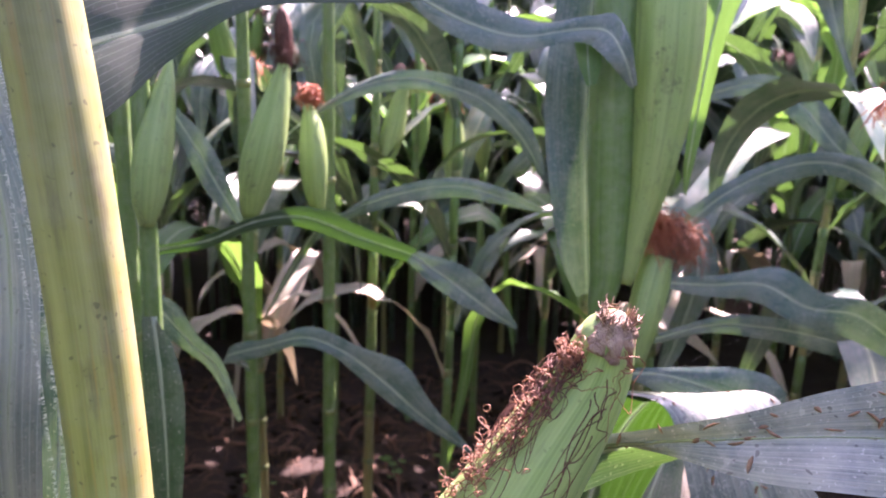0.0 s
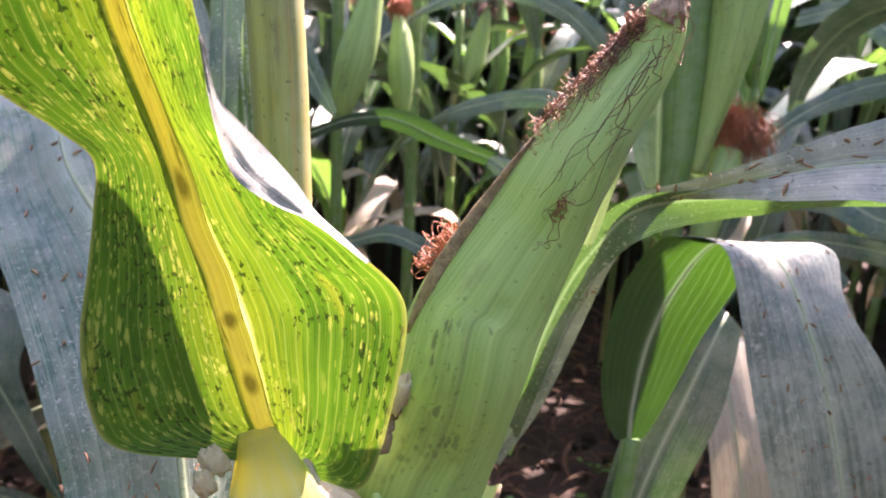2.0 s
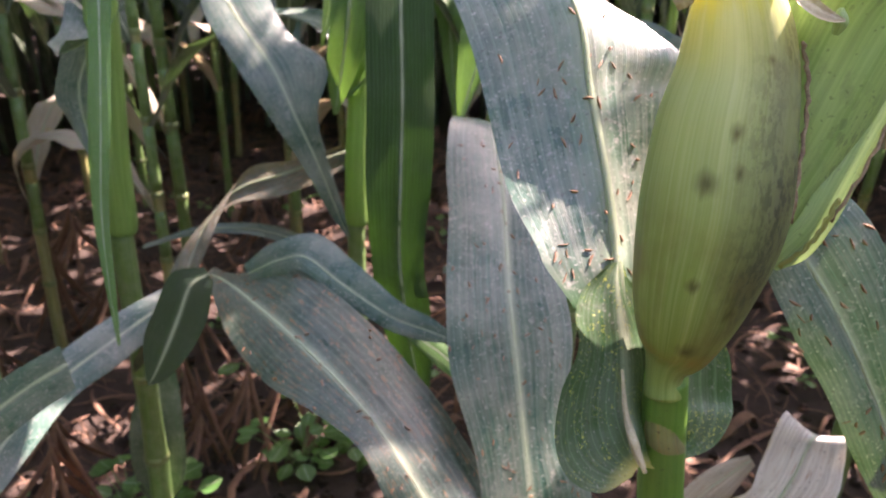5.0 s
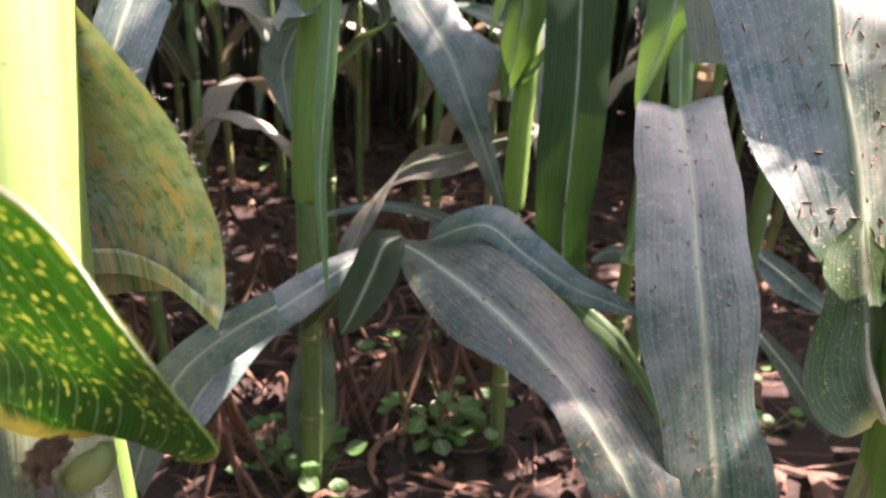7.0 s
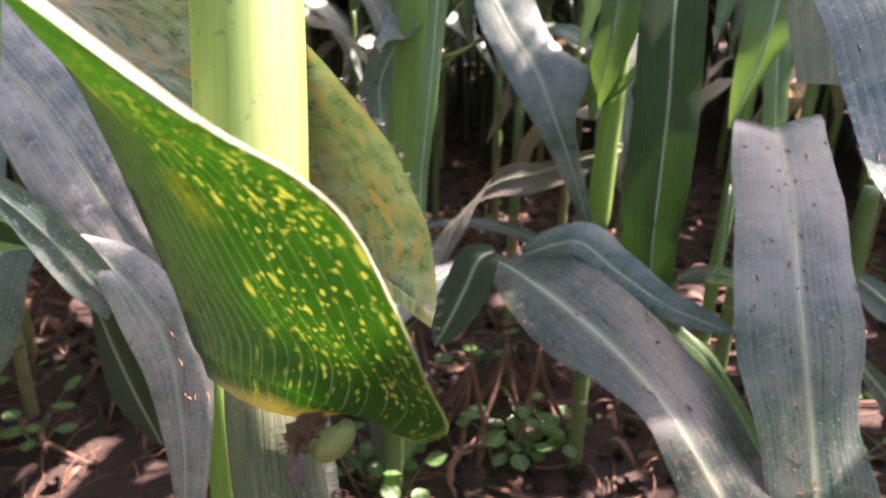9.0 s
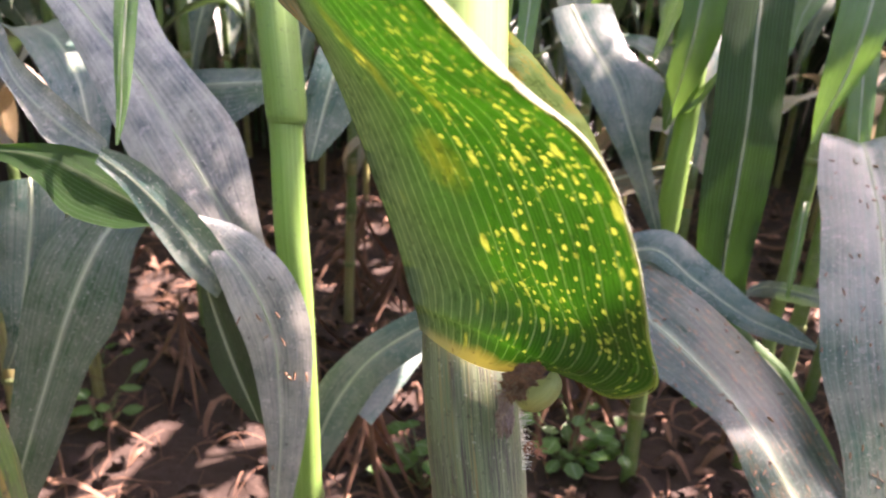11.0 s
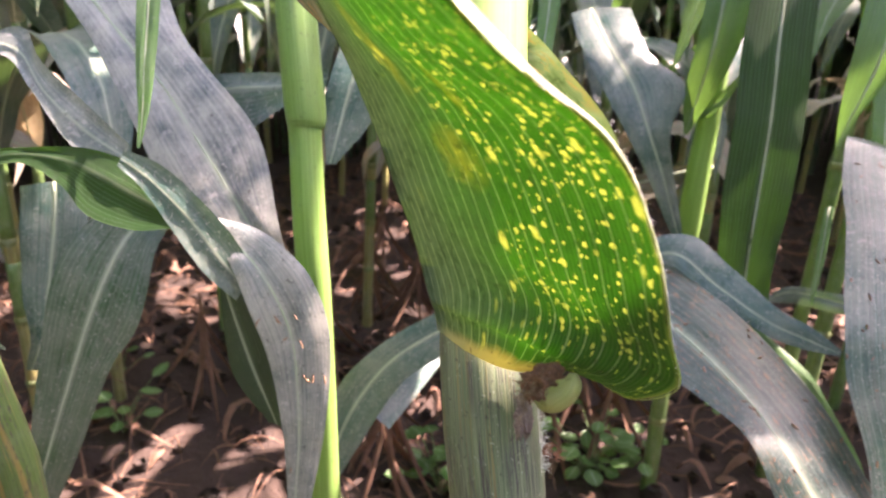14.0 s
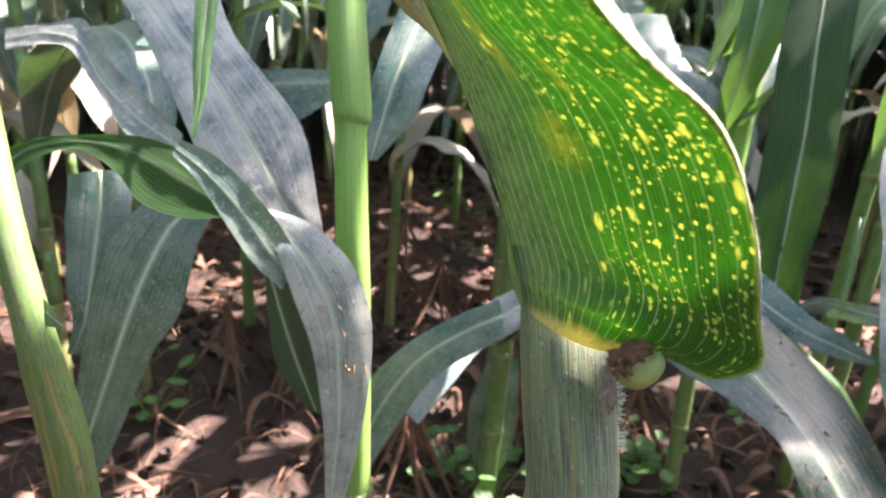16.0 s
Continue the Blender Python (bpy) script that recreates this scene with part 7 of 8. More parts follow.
for spec in (
    [(0.368, 0.959, 0.782, 0.9, -177, 0.9, 177, -0.4, 0.4), (0.427, 0.938, 0.785, 1.7, 179, 1.5, -172, -0.7, 1.1), (0.486, 0.907, 0.795, 2.6, -166, 3.0, 175, -0.5, 1.6), (0.539, 0.881, 0.771, 2.7, -165, 2.6, 170, -0.7, 1.5), (0.603, 0.867, 0.765, 3.4, -161, 2.4, 162, -0.1, 0.6), (0.666, 0.856, 0.721, 2.2, -157, 2.2, 157, -0.3, 0.3)],
    [(0.370, 0.989, 0.684, 0.7, 165, 0.7, -165, -0.7, 0.7), (0.449, 0.973, 0.714, 1.2, 176, 1.2, -170, -0.6, 1.0), (0.525, 0.952, 0.718, 1.8, -173, 1.6, 173, -0.6, 0.7), (0.603, 0.937, 0.708, 2.2, -166, 1.4, 166, -0.3, 0.5), (0.704, 0.928, 0.678, 1.7, -164, 1.8, 164, 0.1, 0.3)],
    [(0.427, 1.074, 0.847, 1.2, 135, 1.9, -138, -1.4, 2.0), (0.486, 1.054, 0.907, 1.3, 143, 1.5, -139, -1.7, 2.4), (0.564, 1.041, 0.950, 2.4, 171, 1.4, -160, -1.1, 1.7), (0.630, 1.021, 0.958, 1.9, -167, 1.8, 169, -0.4, 0.9), (0.700, 1.012, 0.927, 2.0, -157, 2.0, 157, 0.3, 0.1), (0.753, 0.998, 0.870, 0.2, -154, 0.4, 154, 0.0, 0.1)],
    [(0.527, 1.270, 1.061, 1.5, 175, 1.5, -175, -0.7, 0.7), (0.600, 1.251, 1.078, 2.1, -166, 2.0, 169, -0.1, 0.6), (0.677, 1.231, 1.041, 2.9, -156, 3.2, 156, 0.4, -0.1), (0.739, 1.215, 0.974, 1.8, -155, 2.8, 156, -0.4, 0.1), (0.828, 1.209, 0.906, 0.7, -157, 0.8, 156, -0.1, 0.2)],
    [(0.241, 0.698, 0.743, 0.5, -177, 0.5, 177, -0.1, 0.1), (0.279, 0.678, 0.748, 2.0, -173, 1.2, -172, -0.6, 1.0), (0.320, 0.655, 0.743, 3.4, -162, 2.8, 169, 0.0, 1.0), (0.364, 0.642, 0.733, 1.5, -170, 3.1, 172, -0.2, 0.9), (0.394, 0.643, 0.740, 0.4, -179, 0.4, 179, -0.2, 0.3)]):
    add_blade(CC, spec, BLADE_DUSTY, MIDRIB, n=5)


# ---- crowns: the upper leaves and tassels above the eye, unseen, added to throw shade ----
def add_crown(plant, x, y, z0, seed, leaves=5, stalk=True, top=2.1, low=1.38):
    rng = random.Random(seed)
    bx, by = x - plant.location.x, y - plant.location.y
    bz = -plant.location.z
    if stalk:
        add_stalk(plant, [(x, y, z0, 0.9), (x, y, (z0 + top) / 2, 0.75), (x, y, top, 0.3)], STALK, sides=9, name="stalk", n=4, ring=False)
    phi = rng.uniform(0, 6.28)
    for i in range(leaves):
        z = low + (top - low - 0.12) * i / max(1, leaves - 1)
        phi += math.pi + rng.uniform(-0.5, 0.5)
        l, m, r = arch_rows(rng, z + bz, phi, rng.uniform(0.55, 0.75), rng.uniform(0.085, 0.11), rng.uniform(0.45, 0.75), rng.uniform(0.9, 1.9), rng.uniform(-0.8, 0.8), bx, by)
        leaf = part("leaf", blade_mesh("leaf", l, m, r, 0.12, 0.010, cols=3, seed=rng.random() * 50, wave=16.0), rng.choice((BLADE, BLADE_GREEN, BLADE_DUSTY)), plant)
        part("midrib", tube_mesh("midrib", m - np.array((0, 0, 0.0006)), [0.0022 * (1 - 0.85 * j / (len(m) - 1)) for j in range(len(m))], 4, caps=False), MIDRIB, leaf)


add_crown(S3, S3.location.x, S3.location.y, 1.6, 26, 3, stalk=False)
add_crown(E8, E8.location.x - 0.04, E8.location.y - 0.05, 0.9, 17, 6)
add_crown(A, -0.118, 0.155, 1.30, 1, 5, stalk=False)
add_crown(C1, C1.location.x - 0.03, C1.location.y - 0.03, 1.15, 4, 5)
add_crown(L4, L4.location.x + 0.02, L4.location.y + 0.1, 1.15, 5, 5)
add_crown(E7, E7.location.x - 0.02, E7.location.y - 0.03, 1.1, 6, 4)
add_crown(S1, S1.location.x, S1.location.y, 1.9, 8, 2, stalk=False)
add_crown(S2, S2.location.x, S2.location.y, 1.9, 9, 2, stalk=False)
add_crown(G3, G3.location.x, G3.location.y, 1.7, 10, 2, stalk=False)

# an unseen upper leaf of the near plant, added to shade its broad lower one
add_blade(A, [(x, y, z, w, 8, w, -8, 0, 0) for x, y, z, w in ((-0.11, 0.17, 1.22, 1.2), (-0.05, 0.30, 1.33, 3.2), (0.02, 0.44, 1.33, 4.4), (-0.05, 0.50, 1.27, 4.6), (-0.13, 0.53, 1.24, 4.2), (-0.19, 0.565, 1.20, 2.6), (-0.25, 0.60, 1.14, 0.3))], BLADE, MIDRIB, n=5, ripple=0.010, wave=16.0)

# two unseen upper leaves, added to arch across the gap and shade the leaves below
for line in ([(-0.27, 0.80, 1.22, 1.5), (-0.24, 0.83, 1.30, 3.6), (-0.10, 0.92, 1.46, 4.6), (0.03, 0.88, 1.48, 4.8), (0.15, 0.87, 1.43, 4.4), (0.30, 0.88, 1.30, 2.6), (0.38, 0.89, 1.18, 0.3)],
             [(-0.28, 0.80, 1.30, 1.5), (-0.20, 0.88, 1.38, 3.4), (0.0, 1.0, 1.51, 4.4), (0.15, 0.96, 1.50, 4.2), (0.28, 0.95, 1.37, 2.4), (0.36, 0.94, 1.25, 0.3)]):
    add_blade(G3, [(x, y, z, w, -62, w, 78, 0, 0) for x, y, z, w in line], BLADE, MIDRIB, n=5, ripple=0.012, wave=16.0)

# ---- the near ear and its collar ----
EAR_LINE = spline([(0.0635, 0.137, 0.981, 0.42), (0.062, 0.139, 0.975, 0.78), (0.057, 0.140, 0.958, 1.14), (0.033, 0.132, 0.920, 1.70), (0.020, 0.134, 0.893, 2.09), (0.005, 0.131, 0.863, 2.51), (-0.003, 0.127, 0.840, 2.66)], 12)


def on_ear(s, ang, lift=0.0006):
    """A place on the husk: s runs from tip (0) to middle (1); ang in radians from the viewer's side to the right."""
    f = s * (len(EAR_LINE) - 1)
    i = min(int(f), len(EAR_LINE) - 2)
    p = EAR_LINE[i] + (EAR_LINE[i + 1] - EAR_LINE[i]) * (f - i)
    t = unit(EAR_LINE[i + 1][:3] - EAR_LINE[i][:3])
    v = np.array((-0.02, -0.97, 0.2))
    v = unit(v - t * np.dot(v, t))
    w = np.cross(v, t)
    w = w if w[0] > 0 else -w
    return p[:3] + (v * math.cos(ang) + w * math.sin(ang)) * (p[3] / 100 * 1.03 + lift)


def draped_silk(count, seed, s_lo, s_hi, a_lo, a_hi, drift, thick, lift=0.0006, curl=1.0):
    """A few silk strands that cling to the husk and curl as they go."""
    rng = random.Random(seed)
    verts, faces = [], []
    for _ in range(count):
        s, a = rng.uniform(s_lo, s_lo + 0.35 * (s_hi - s_lo)), rng.uniform(a_lo, a_hi)
        ph, q, turns, wide = rng.uniform(0, 6.28), rng.uniform(0.45, 1.0), rng.uniform(4.0, 9.0), rng.uniform(0.5, 1.0) * curl
        pts = []
        n = 44
        for i in range(n):
            k = i / (n - 1)
            grow = min(1.0, 3 * k)
            ss = min(1.0, s + (s_hi - s) * k * q + 0.022 * wide * grow * math.sin(ph + k * turns * 1.3))
            aa = a + drift * k + 0.20 * wide * grow * math.sin(ph * 2 + k * turns) + 0.05 * math.sin(ph * 3 + k * 23)
            pts.append(on_ear(max(0.0, ss), aa, lift + 0.0014 * wide * abs(math.sin(ph + k * 6))) - np.array(A.location))
        for i, p in enumerate(pts):
            t = unit(pts[min(i + 1, n - 1)] - pts[max(i - 1, 0)])
            e = unit(np.cross(t, (0.3, 0.5, 0.8)))
            b = np.cross(t, e)
            o = len(verts)
            w = thick * (1.0 - 0.5 * i / n)
            for j in range(3):
                verts.append(p + w * (e * math.cos(j * 2.094) + b * math.sin(j * 2.094)))
            if i:
                for j in range(3):
                    faces.append((o - 3 + j, o - 3 + (j + 1) % 3, o + (j + 1) % 3, o + j))
    return make_mesh("silk", verts, faces, [(0.5, 0.5)] * len(verts))


part("silk", draped_silk(6, 5, 0.26, 0.58, -0.15, 0.35, 0.12, 0.00024, curl=1.5), SILK_DARK, EAR_A, "dark dry silk strands clinging to the husk")
part("silk", draped_silk(4, 8, 0.13, 0.40, -0.5, 0.45, 0.30, 0.00022, curl=2.6), SILK_DRY, EAR_A, "dry silk loops round the ear tip")
part("silk", draped_silk(2, 18, 0.50, 0.80, 0.05, 0.3, 0.10, 0.0002, curl=0.9), SILK_DARK, EAR_A, "stray strand of silk")
rs = random.Random(21)
part("silk", draped_silk(40, 13, 0.20, 0.50, -1.5, -0.75, 0.10, 0.00026, 0.0008, 1.8), SILK_DARK, EAR_A, "matted dark silk lying along the ear")
tuft = []
for _ in range(260):
    k, wide = rs.choice(((0.21, 0.012), (0.24, 0.02), (0.36, 0.025), (0.40, 0.03), (0.44, 0.03), (0.47, 0.02)))
    p = on_ear(min(0.54, max(0.17, k + rs.gauss(0, wide))), -1.12 + rs.gauss(0, 0.22), 0.0012 + abs(rs.gauss(0, 0.0016))) - np.array(A.location)
    tuft.append((p, (rs.gauss(-0.35, 0.8), rs.gauss(-0.2, 0.7), rs.gauss(-0.1, 0.8))))
part("silk", strands_mesh("silk", tuft, 7, 0.013, 0.00020, 4.2, 14, 0.2), SILK_DRY, EAR_A, "reddish brown tangled silk along the ear")
tuft = [(on_ear(0.565 + rs.gauss(0, 0.012), 0.22 + rs.gauss(0, 0.06), 0.001) - np.array(A.location), (rs.gauss(0, 1), rs.gauss(-0.3, 0.5), rs.gauss(0, 1))) for _ in range(34)]
part("silk", strands_mesh("silk", tuft, 17, 0.008, 0.00018, 3.5, 10, 0.2), SILK_DRY, EAR_A, "small knot of dry silk")
tuft = []
for _ in range(70):
    p = on_ear(rs.uniform(0.74, 0.83), -1.3 + rs.gauss(0, 0.08), 0.002) - np.array(A.location)
    tuft.append((p, (rs.gauss(-0.8, 0.4), rs.gauss(-0.2, 0.4), rs.gauss(0.6, 0.4))))
part("silk", strands_mesh("silk", tuft, 8, 0.020, 0.00028, 2.4, 9, 0.1), SILK_RED, EAR_A, "small red tuft of silk")
tuft = []
for _ in range(90):
    p = on_ear(rs.uniform(0.0, 0.05), rs.uniform(-2.5, 2.5), 0.0) - np.array(A.location)
    tuft.append((p, np.array((0.30, 0.05, 0.95)) + np.array([rs.gauss(0, 0.22) for _ in range(3)])))
part("tip", strands_mesh("tip", tuft, 9, 0.0060, 0.00035, 1.2, 6, 0.1), TIP, EAR_A, "frayed tan husk tip")
add_husk(EAR_A, [(0.0642, 0.1358, 0.983, 0.10), (0.0638, 0.1362, 0.981, 0.36), (0.063, 0.137, 0.977, 0.62), (0.061, 0.138, 0.972, 0.80)], TIP, "frayed_tip", "tan dried tip of the ear", lobes=7, lobe=0.45, twist=50.0, n=5, sides=30, base=A.location)
# withered strip on the husk, its torn outer leaf, the sheath's dry seam
strip = [on_ear(s, -1.06 + 0.1 * math.sin(9 * s), 0.0003) - np.array(A.location) for s in np.linspace(0.5, 0.97, 14)]
part("dry_strip", tube_mesh("dry_strip", strip, [0.0034 * math.sin(3.1 * (i + 0.6) / 14.5) + 0.0006 for i in range(14)], 9, flat=0.35), DRY_EDGE, EAR_A, "withered brown husk margin")
add_blade(A, [(0.012, 0.134, 0.779, 0.3, -163, 0.4, 163, -0.0, -0.3), (0.003, 0.123, 0.755, 0.7, -164, 0.5, 164, 0.3, -0.4), (-0.007, 0.111, 0.728, 0.9, -164, 0.6, 164, 0.4, -0.2), (-0.015, 0.102, 0.703, 1.0, -166, 0.6, 165, 0.5, -0.2), (-0.025, 0.096, 0.686, 1.0, -164, 0.6, 169, -0.0, -0.4), (-0.032, 0.094, 0.679, 0.3, -162, 0.2, 169, -0.1, -0.1)], HUSK, HUSK, "outer husk leaf with a sunlit yellow margin", n=6, rib=0, name="husk_leaf", curl=0.2, ripple=0.001)
add_blade(A, [(0.063, 0.133, 0.953, 0.0, -136, 0.0, 142, 0.1, -0.0), (0.056, 0.127, 0.943, 0.4, -171, 0.5, -147, 0.3, -0.4), (0.050, 0.126, 0.930, 0.6, -178, 0.9, -146, 0.3, -0.1), (0.045, 0.128, 0.912, 0.8, -179, 0.9, -154, 0.4, 0.3), (0.040, 0.134, 0.888, 0.9, 176, 1.0, -153, 0.5, 0.2)], HUSK, HUSK, "outer husk leaf with a torn pointed tip", n=6, rib=0, name="husk_leaf", curl=0.15, ripple=0.0008)
for line, rad, mat, lab in (
    ([(-0.041, 0.103, 0.783, 0.05), (-0.036, 0.102, 0.770, 0.07), (-0.033, 0.097, 0.752, 0.08), (-0.032, 0.089, 0.729, 0.08), (-0.031, 0.082, 0.707, 0.06)], 0.0011, DRY_EDGE, "dry brown seam of the sheath"),
    ([(-0.028, 0.115, 0.842, 0.16), (-0.025, 0.112, 0.834, 0.20), (-0.026, 0.110, 0.825, 0.18), (-0.029, 0.108, 0.819, 0.11), (-0.030, 0.104, 0.808, 0.09)], 0.0022, DRY_EDGE, "crumpled dry husk margin"),
    ([(0.016, 0.133, 0.781, 0.05), (0.007, 0.121, 0.754, 0.09), (-0.001, 0.110, 0.729, 0.10), (-0.011, 0.101, 0.704, 0.08)], 0.0010, DRY_EDGE, "brown torn margin"),
    # sun on the husk margin, put in as a tube of glowing yellow
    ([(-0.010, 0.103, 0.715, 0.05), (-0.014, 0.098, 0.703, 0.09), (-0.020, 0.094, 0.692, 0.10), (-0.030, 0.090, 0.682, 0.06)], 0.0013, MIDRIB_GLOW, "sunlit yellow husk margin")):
    c = spline([(*(np.array(q[:3]) - np.array(A.location)), q[3] / 100) for q in line], 6)
    part("seam", tube_mesh("seam", c[:, :3] + np.array([[0.0006 * math.sin(i * 2.1), 0, 0.0004 * math.sin(i * 1.3)] for i in range(len(c))]), [rad * (0.7 + 0.5 * abs(math.sin(i * 1.7))) for i in range(len(c))], 7, flat=0.5), mat, A, lab)
for at_, ax, sd in (((-0.091, 0.090, 0.807), ((0.0046, 0.0008, 0.0016), (-0.0006, 0.0018, 0.0004), (-0.0022, -0.0003, 0.0050)), 2.2),
                    ((-0.093, 0.086, 0.800), ((0.0034, 0.0008, 0.0012), (-0.0006, 0.0016, 0.0004), (-0.0010, -0.0003, 0.0046)), 5.9),
                    ((-0.025, 0.107, 0.832), ((0.0036, 0.0008, 0.0012), (-0.0006, 0.0018, 0.0004), (0.0016, -0.0003, 0.0072)), 14.3)):
    part("ligule", crumple_mesh("ligule", np.array(at_) - np.array(A.location), ax, sd, 0.4), LIGULE, A, "crumpled pale papery ligule at the collar")
add_blade(A, [(-0.058, 0.0925, 0.810, 0.06, 10, 0.06, 10, 0, 0), (-0.053, 0.0905, 0.806, 0.30, 10, 0.20, 25, 0, 0), (-0.047, 0.0890, 0.801, 0.46, 5, 0.34, 30, 0, 0), (-0.040, 0.0880, 0.797, 0.40, 0, 0.36, 25, 0, 0), (-0.034, 0.0875, 0.795, 0.22, 0, 0.24, 15, 0, 0), (-0.029, 0.0880, 0.794, 0.05, 0, 0.06, 0, 0, 0)], LIGULE, LIGULE, "cream papery ligule folded over the collar", n=6, curl=0.5, ripple=0.002, rib=0, wave=160.0, name="ligule")
add_husk(A, [(-0.031, 0.093, 0.798, 0.13), (-0.030, 0.091, 0.793, 0.29), (-0.031, 0.091, 0.788, 0.13)], HUSK, "ligule", "small green ear lobe of the collar", lobes=5, lobe=0.1, twist=20.0, n=5, sides=20)
add_husk(A, [(-0.093, 0.073, 0.620, 0.06), (-0.088, 0.064, 0.601, 0.14), (-0.081, 0.057, 0.587, 0.24), (-0.074, 0.053, 0.575, 0.11)], LIGULE, "ligule", "crumbly pale collar of the lower leaf", lobes=5, lobe=0.3, twist=50.0, n=5, sides=20)

# fine hairs that catch the light
def fuzz(parent, line, side, count, seed, length=0.002, thick=0.00006, spread=0.6, label=""):
    rng = random.Random(seed)
    c = spline([tuple(q[:3]) for q in line], 10) - np.array(parent.location)
    starts = []
    for _ in range(count):
        i = rng.randrange(len(c) - 1)
        p = c[i] + (c[i + 1] - c[i]) * rng.random()
        starts.append((p, np.array(side) + np.array([rng.gauss(0, spread) for _ in range(3)])))
    part("hairs", strands_mesh("hairs", starts, seed, length, thick, 0.5, 4, 0.0), HAIR, parent, label)


fuzz(A, [(-0.0895, 0.139, 0.90), (-0.0965, 0.142, 1.0), (-0.109, 0.146, 1.12)], (-1, -0.2, 0.1), 900, 4, 0.0022, label="short white down on the stalk")
fuzz(A, [(-0.0905, 0.134, 0.90), (-0.0975, 0.137, 1.0), (-0.110, 0.141, 1.12)], (-1, -0.5, 0.1), 500, 5, 0.0018)
fuzz(B, [(-0.267, -0.251, 0.696, 0.01), (-0.265, -0.252, 0.688, 0.01), (-0.263, -0.253, 0.678, 0.01)], (0.8, 0.55, 0.2), 150, 6, 0.0040, 0.00004, 0.4, "white hairs along the sheath margin")
fuzz(B, [(-0.2352, -0.2474, 0.7120), (-0.2370, -0.2530, 0.7260), (-0.2390, -0.2602, 0.7436), (-0.2445, -0.2650, 0.7600), (-0.2492, -0.2725, 0.7702)], (0.8, 0.55, 0.3), 110, 7, 0.0014, 0.00003, 0.5)
fuzz(B, [(-0.2507, -0.2290, 0.7200), (-0.2535, -0.2230, 0.7270), (-0.2576, -0.2180, 0.7347), (-0.2604, -0.2165, 0.7423), (-0.2677, -0.2135, 0.7510), (-0.2753, -0.2130, 0.7623), (-0.2906, -0.2116, 0.7746)], (0.8, 0.5, 0.2), 70, 8, 0.0032, 0.000026, 0.4)
fuzz(A, [(-0.124, 0.077, 0.887, 0.01), (-0.131, 0.077, 0.857, 0.01), (-0.131, 0.077, 0.831, 0.01), (-0.125, 0.083, 0.808, 0.01)], (-0.9, -0.3, -0.1), 130, 9, 0.0022, 0.000028, 0.4)
fuzz(A, [(-0.191, 0.148, 0.729, 0.02), (-0.170, 0.118, 0.694, 0.02), (-0.140, 0.090, 0.661, 0.01)], (-0.9, -0.3, 0.0), 130, 10, 0.0018, 0.000028, 0.4)
fuzz(N1, [(0.084, 0.286, 0.880, 0.02), (0.122, 0.305, 0.888, 0.02), (0.191, 0.334, 0.908, 0.02), (0.254, 0.351, 0.926, 0.02)], (0.0, -0.2, 1.0), 150, 12, 0.002, 0.00003, 0.4)

# the collar of the nearest plant
for at_, ax, mat, name, lab, sd in (
    ((-0.264, -0.261, 0.709), ((0.0024, 0.0006, 0.0014), (-0.0008, 0.0012, 0.0006), (-0.0004, -0.0003, 0.0012)), LIGULE_DRY, "ligule", "dry brown crumpled ligule", 1.3),
    ((-0.265, -0.262, 0.706), ((0.0016, 0.0003, 0.0010), (-0.0006, 0.0010, 0.0004), (-0.0006, -0.0002, 0.0014)), LIGULE_DRY, "ligule", "dry brown crumpled ligule", 4.1),
    ((-0.262, -0.259, 0.711), ((0.0015, 0.0003, 0.0006), (-0.0004, 0.0008, 0.0002), (-0.0004, -0.0002, 0.0009)), LIGULE_DRY, "ligule", "dry brown crumpled ligule", 9.7),
    ((-0.268, -0.260, 0.697), ((0.0011, 0.0003, 0.0004), (-0.0002, 0.0006, 0.0002), (-0.0006, 0.0003, 0.0040)), FLAP, "withered_flap", "greyish pink withered flap below the collar", 6.2)):
    part(name, crumple_mesh(name, np.array(at_) + np.array((0.0030, -0.0016, 0.0026)) - np.array(B.location), [tuple(1.05 * q for q in e) for e in ax], sd, 1.0, 34, 44), mat, B, lab)
fray = [(np.array(at_) - np.array(B.location) + np.array([rs.gauss(0, 0.0012) for _ in range(3)]), (rs.gauss(0, 1), rs.gauss(-0.5, 0.6), rs.gauss(0, 1))) for at_ in ((-0.2606, -0.2625, 0.7116), (-0.2626, -0.2645, 0.7086)) for _ in range(45)]
part("fray", strands_mesh("fray", fray, 15, 0.0035, 0.00013, 1.6, 5, 0.1), DRY_EDGE, B, "torn brown fibres of the ligule")
add_husk(B, [(-0.2575, -0.2530, 0.7095, 0.10), (-0.2570, -0.2545, 0.7075, 0.26), (-0.2585, -0.2560, 0.7050, 0.34), (-0.2610, -0.2575, 0.7032, 0.32), (-0.2640, -0.2580, 0.7030, 0.14)], LOBE, "ear_lobe", "pale yellow-green swollen lobe of the collar", lobes=1, lobe=0.05, twist=0, n=5, sides=20)
tuft = [(np.array(q) - np.array(B.location), (rs.gauss(0.6, 0.4), rs.gauss(0.4, 0.4), rs.gauss(-0.2, 0.5))) for q in ((-0.263, -0.252, 0.686), (-0.261, -0.251, 0.684)) for _ in range(8)]
part("withered_floret", strands_mesh("withered_floret", tuft, 13, 0.006, 0.00025, 2.0, 6, 0.2), SILK_DRY, B)

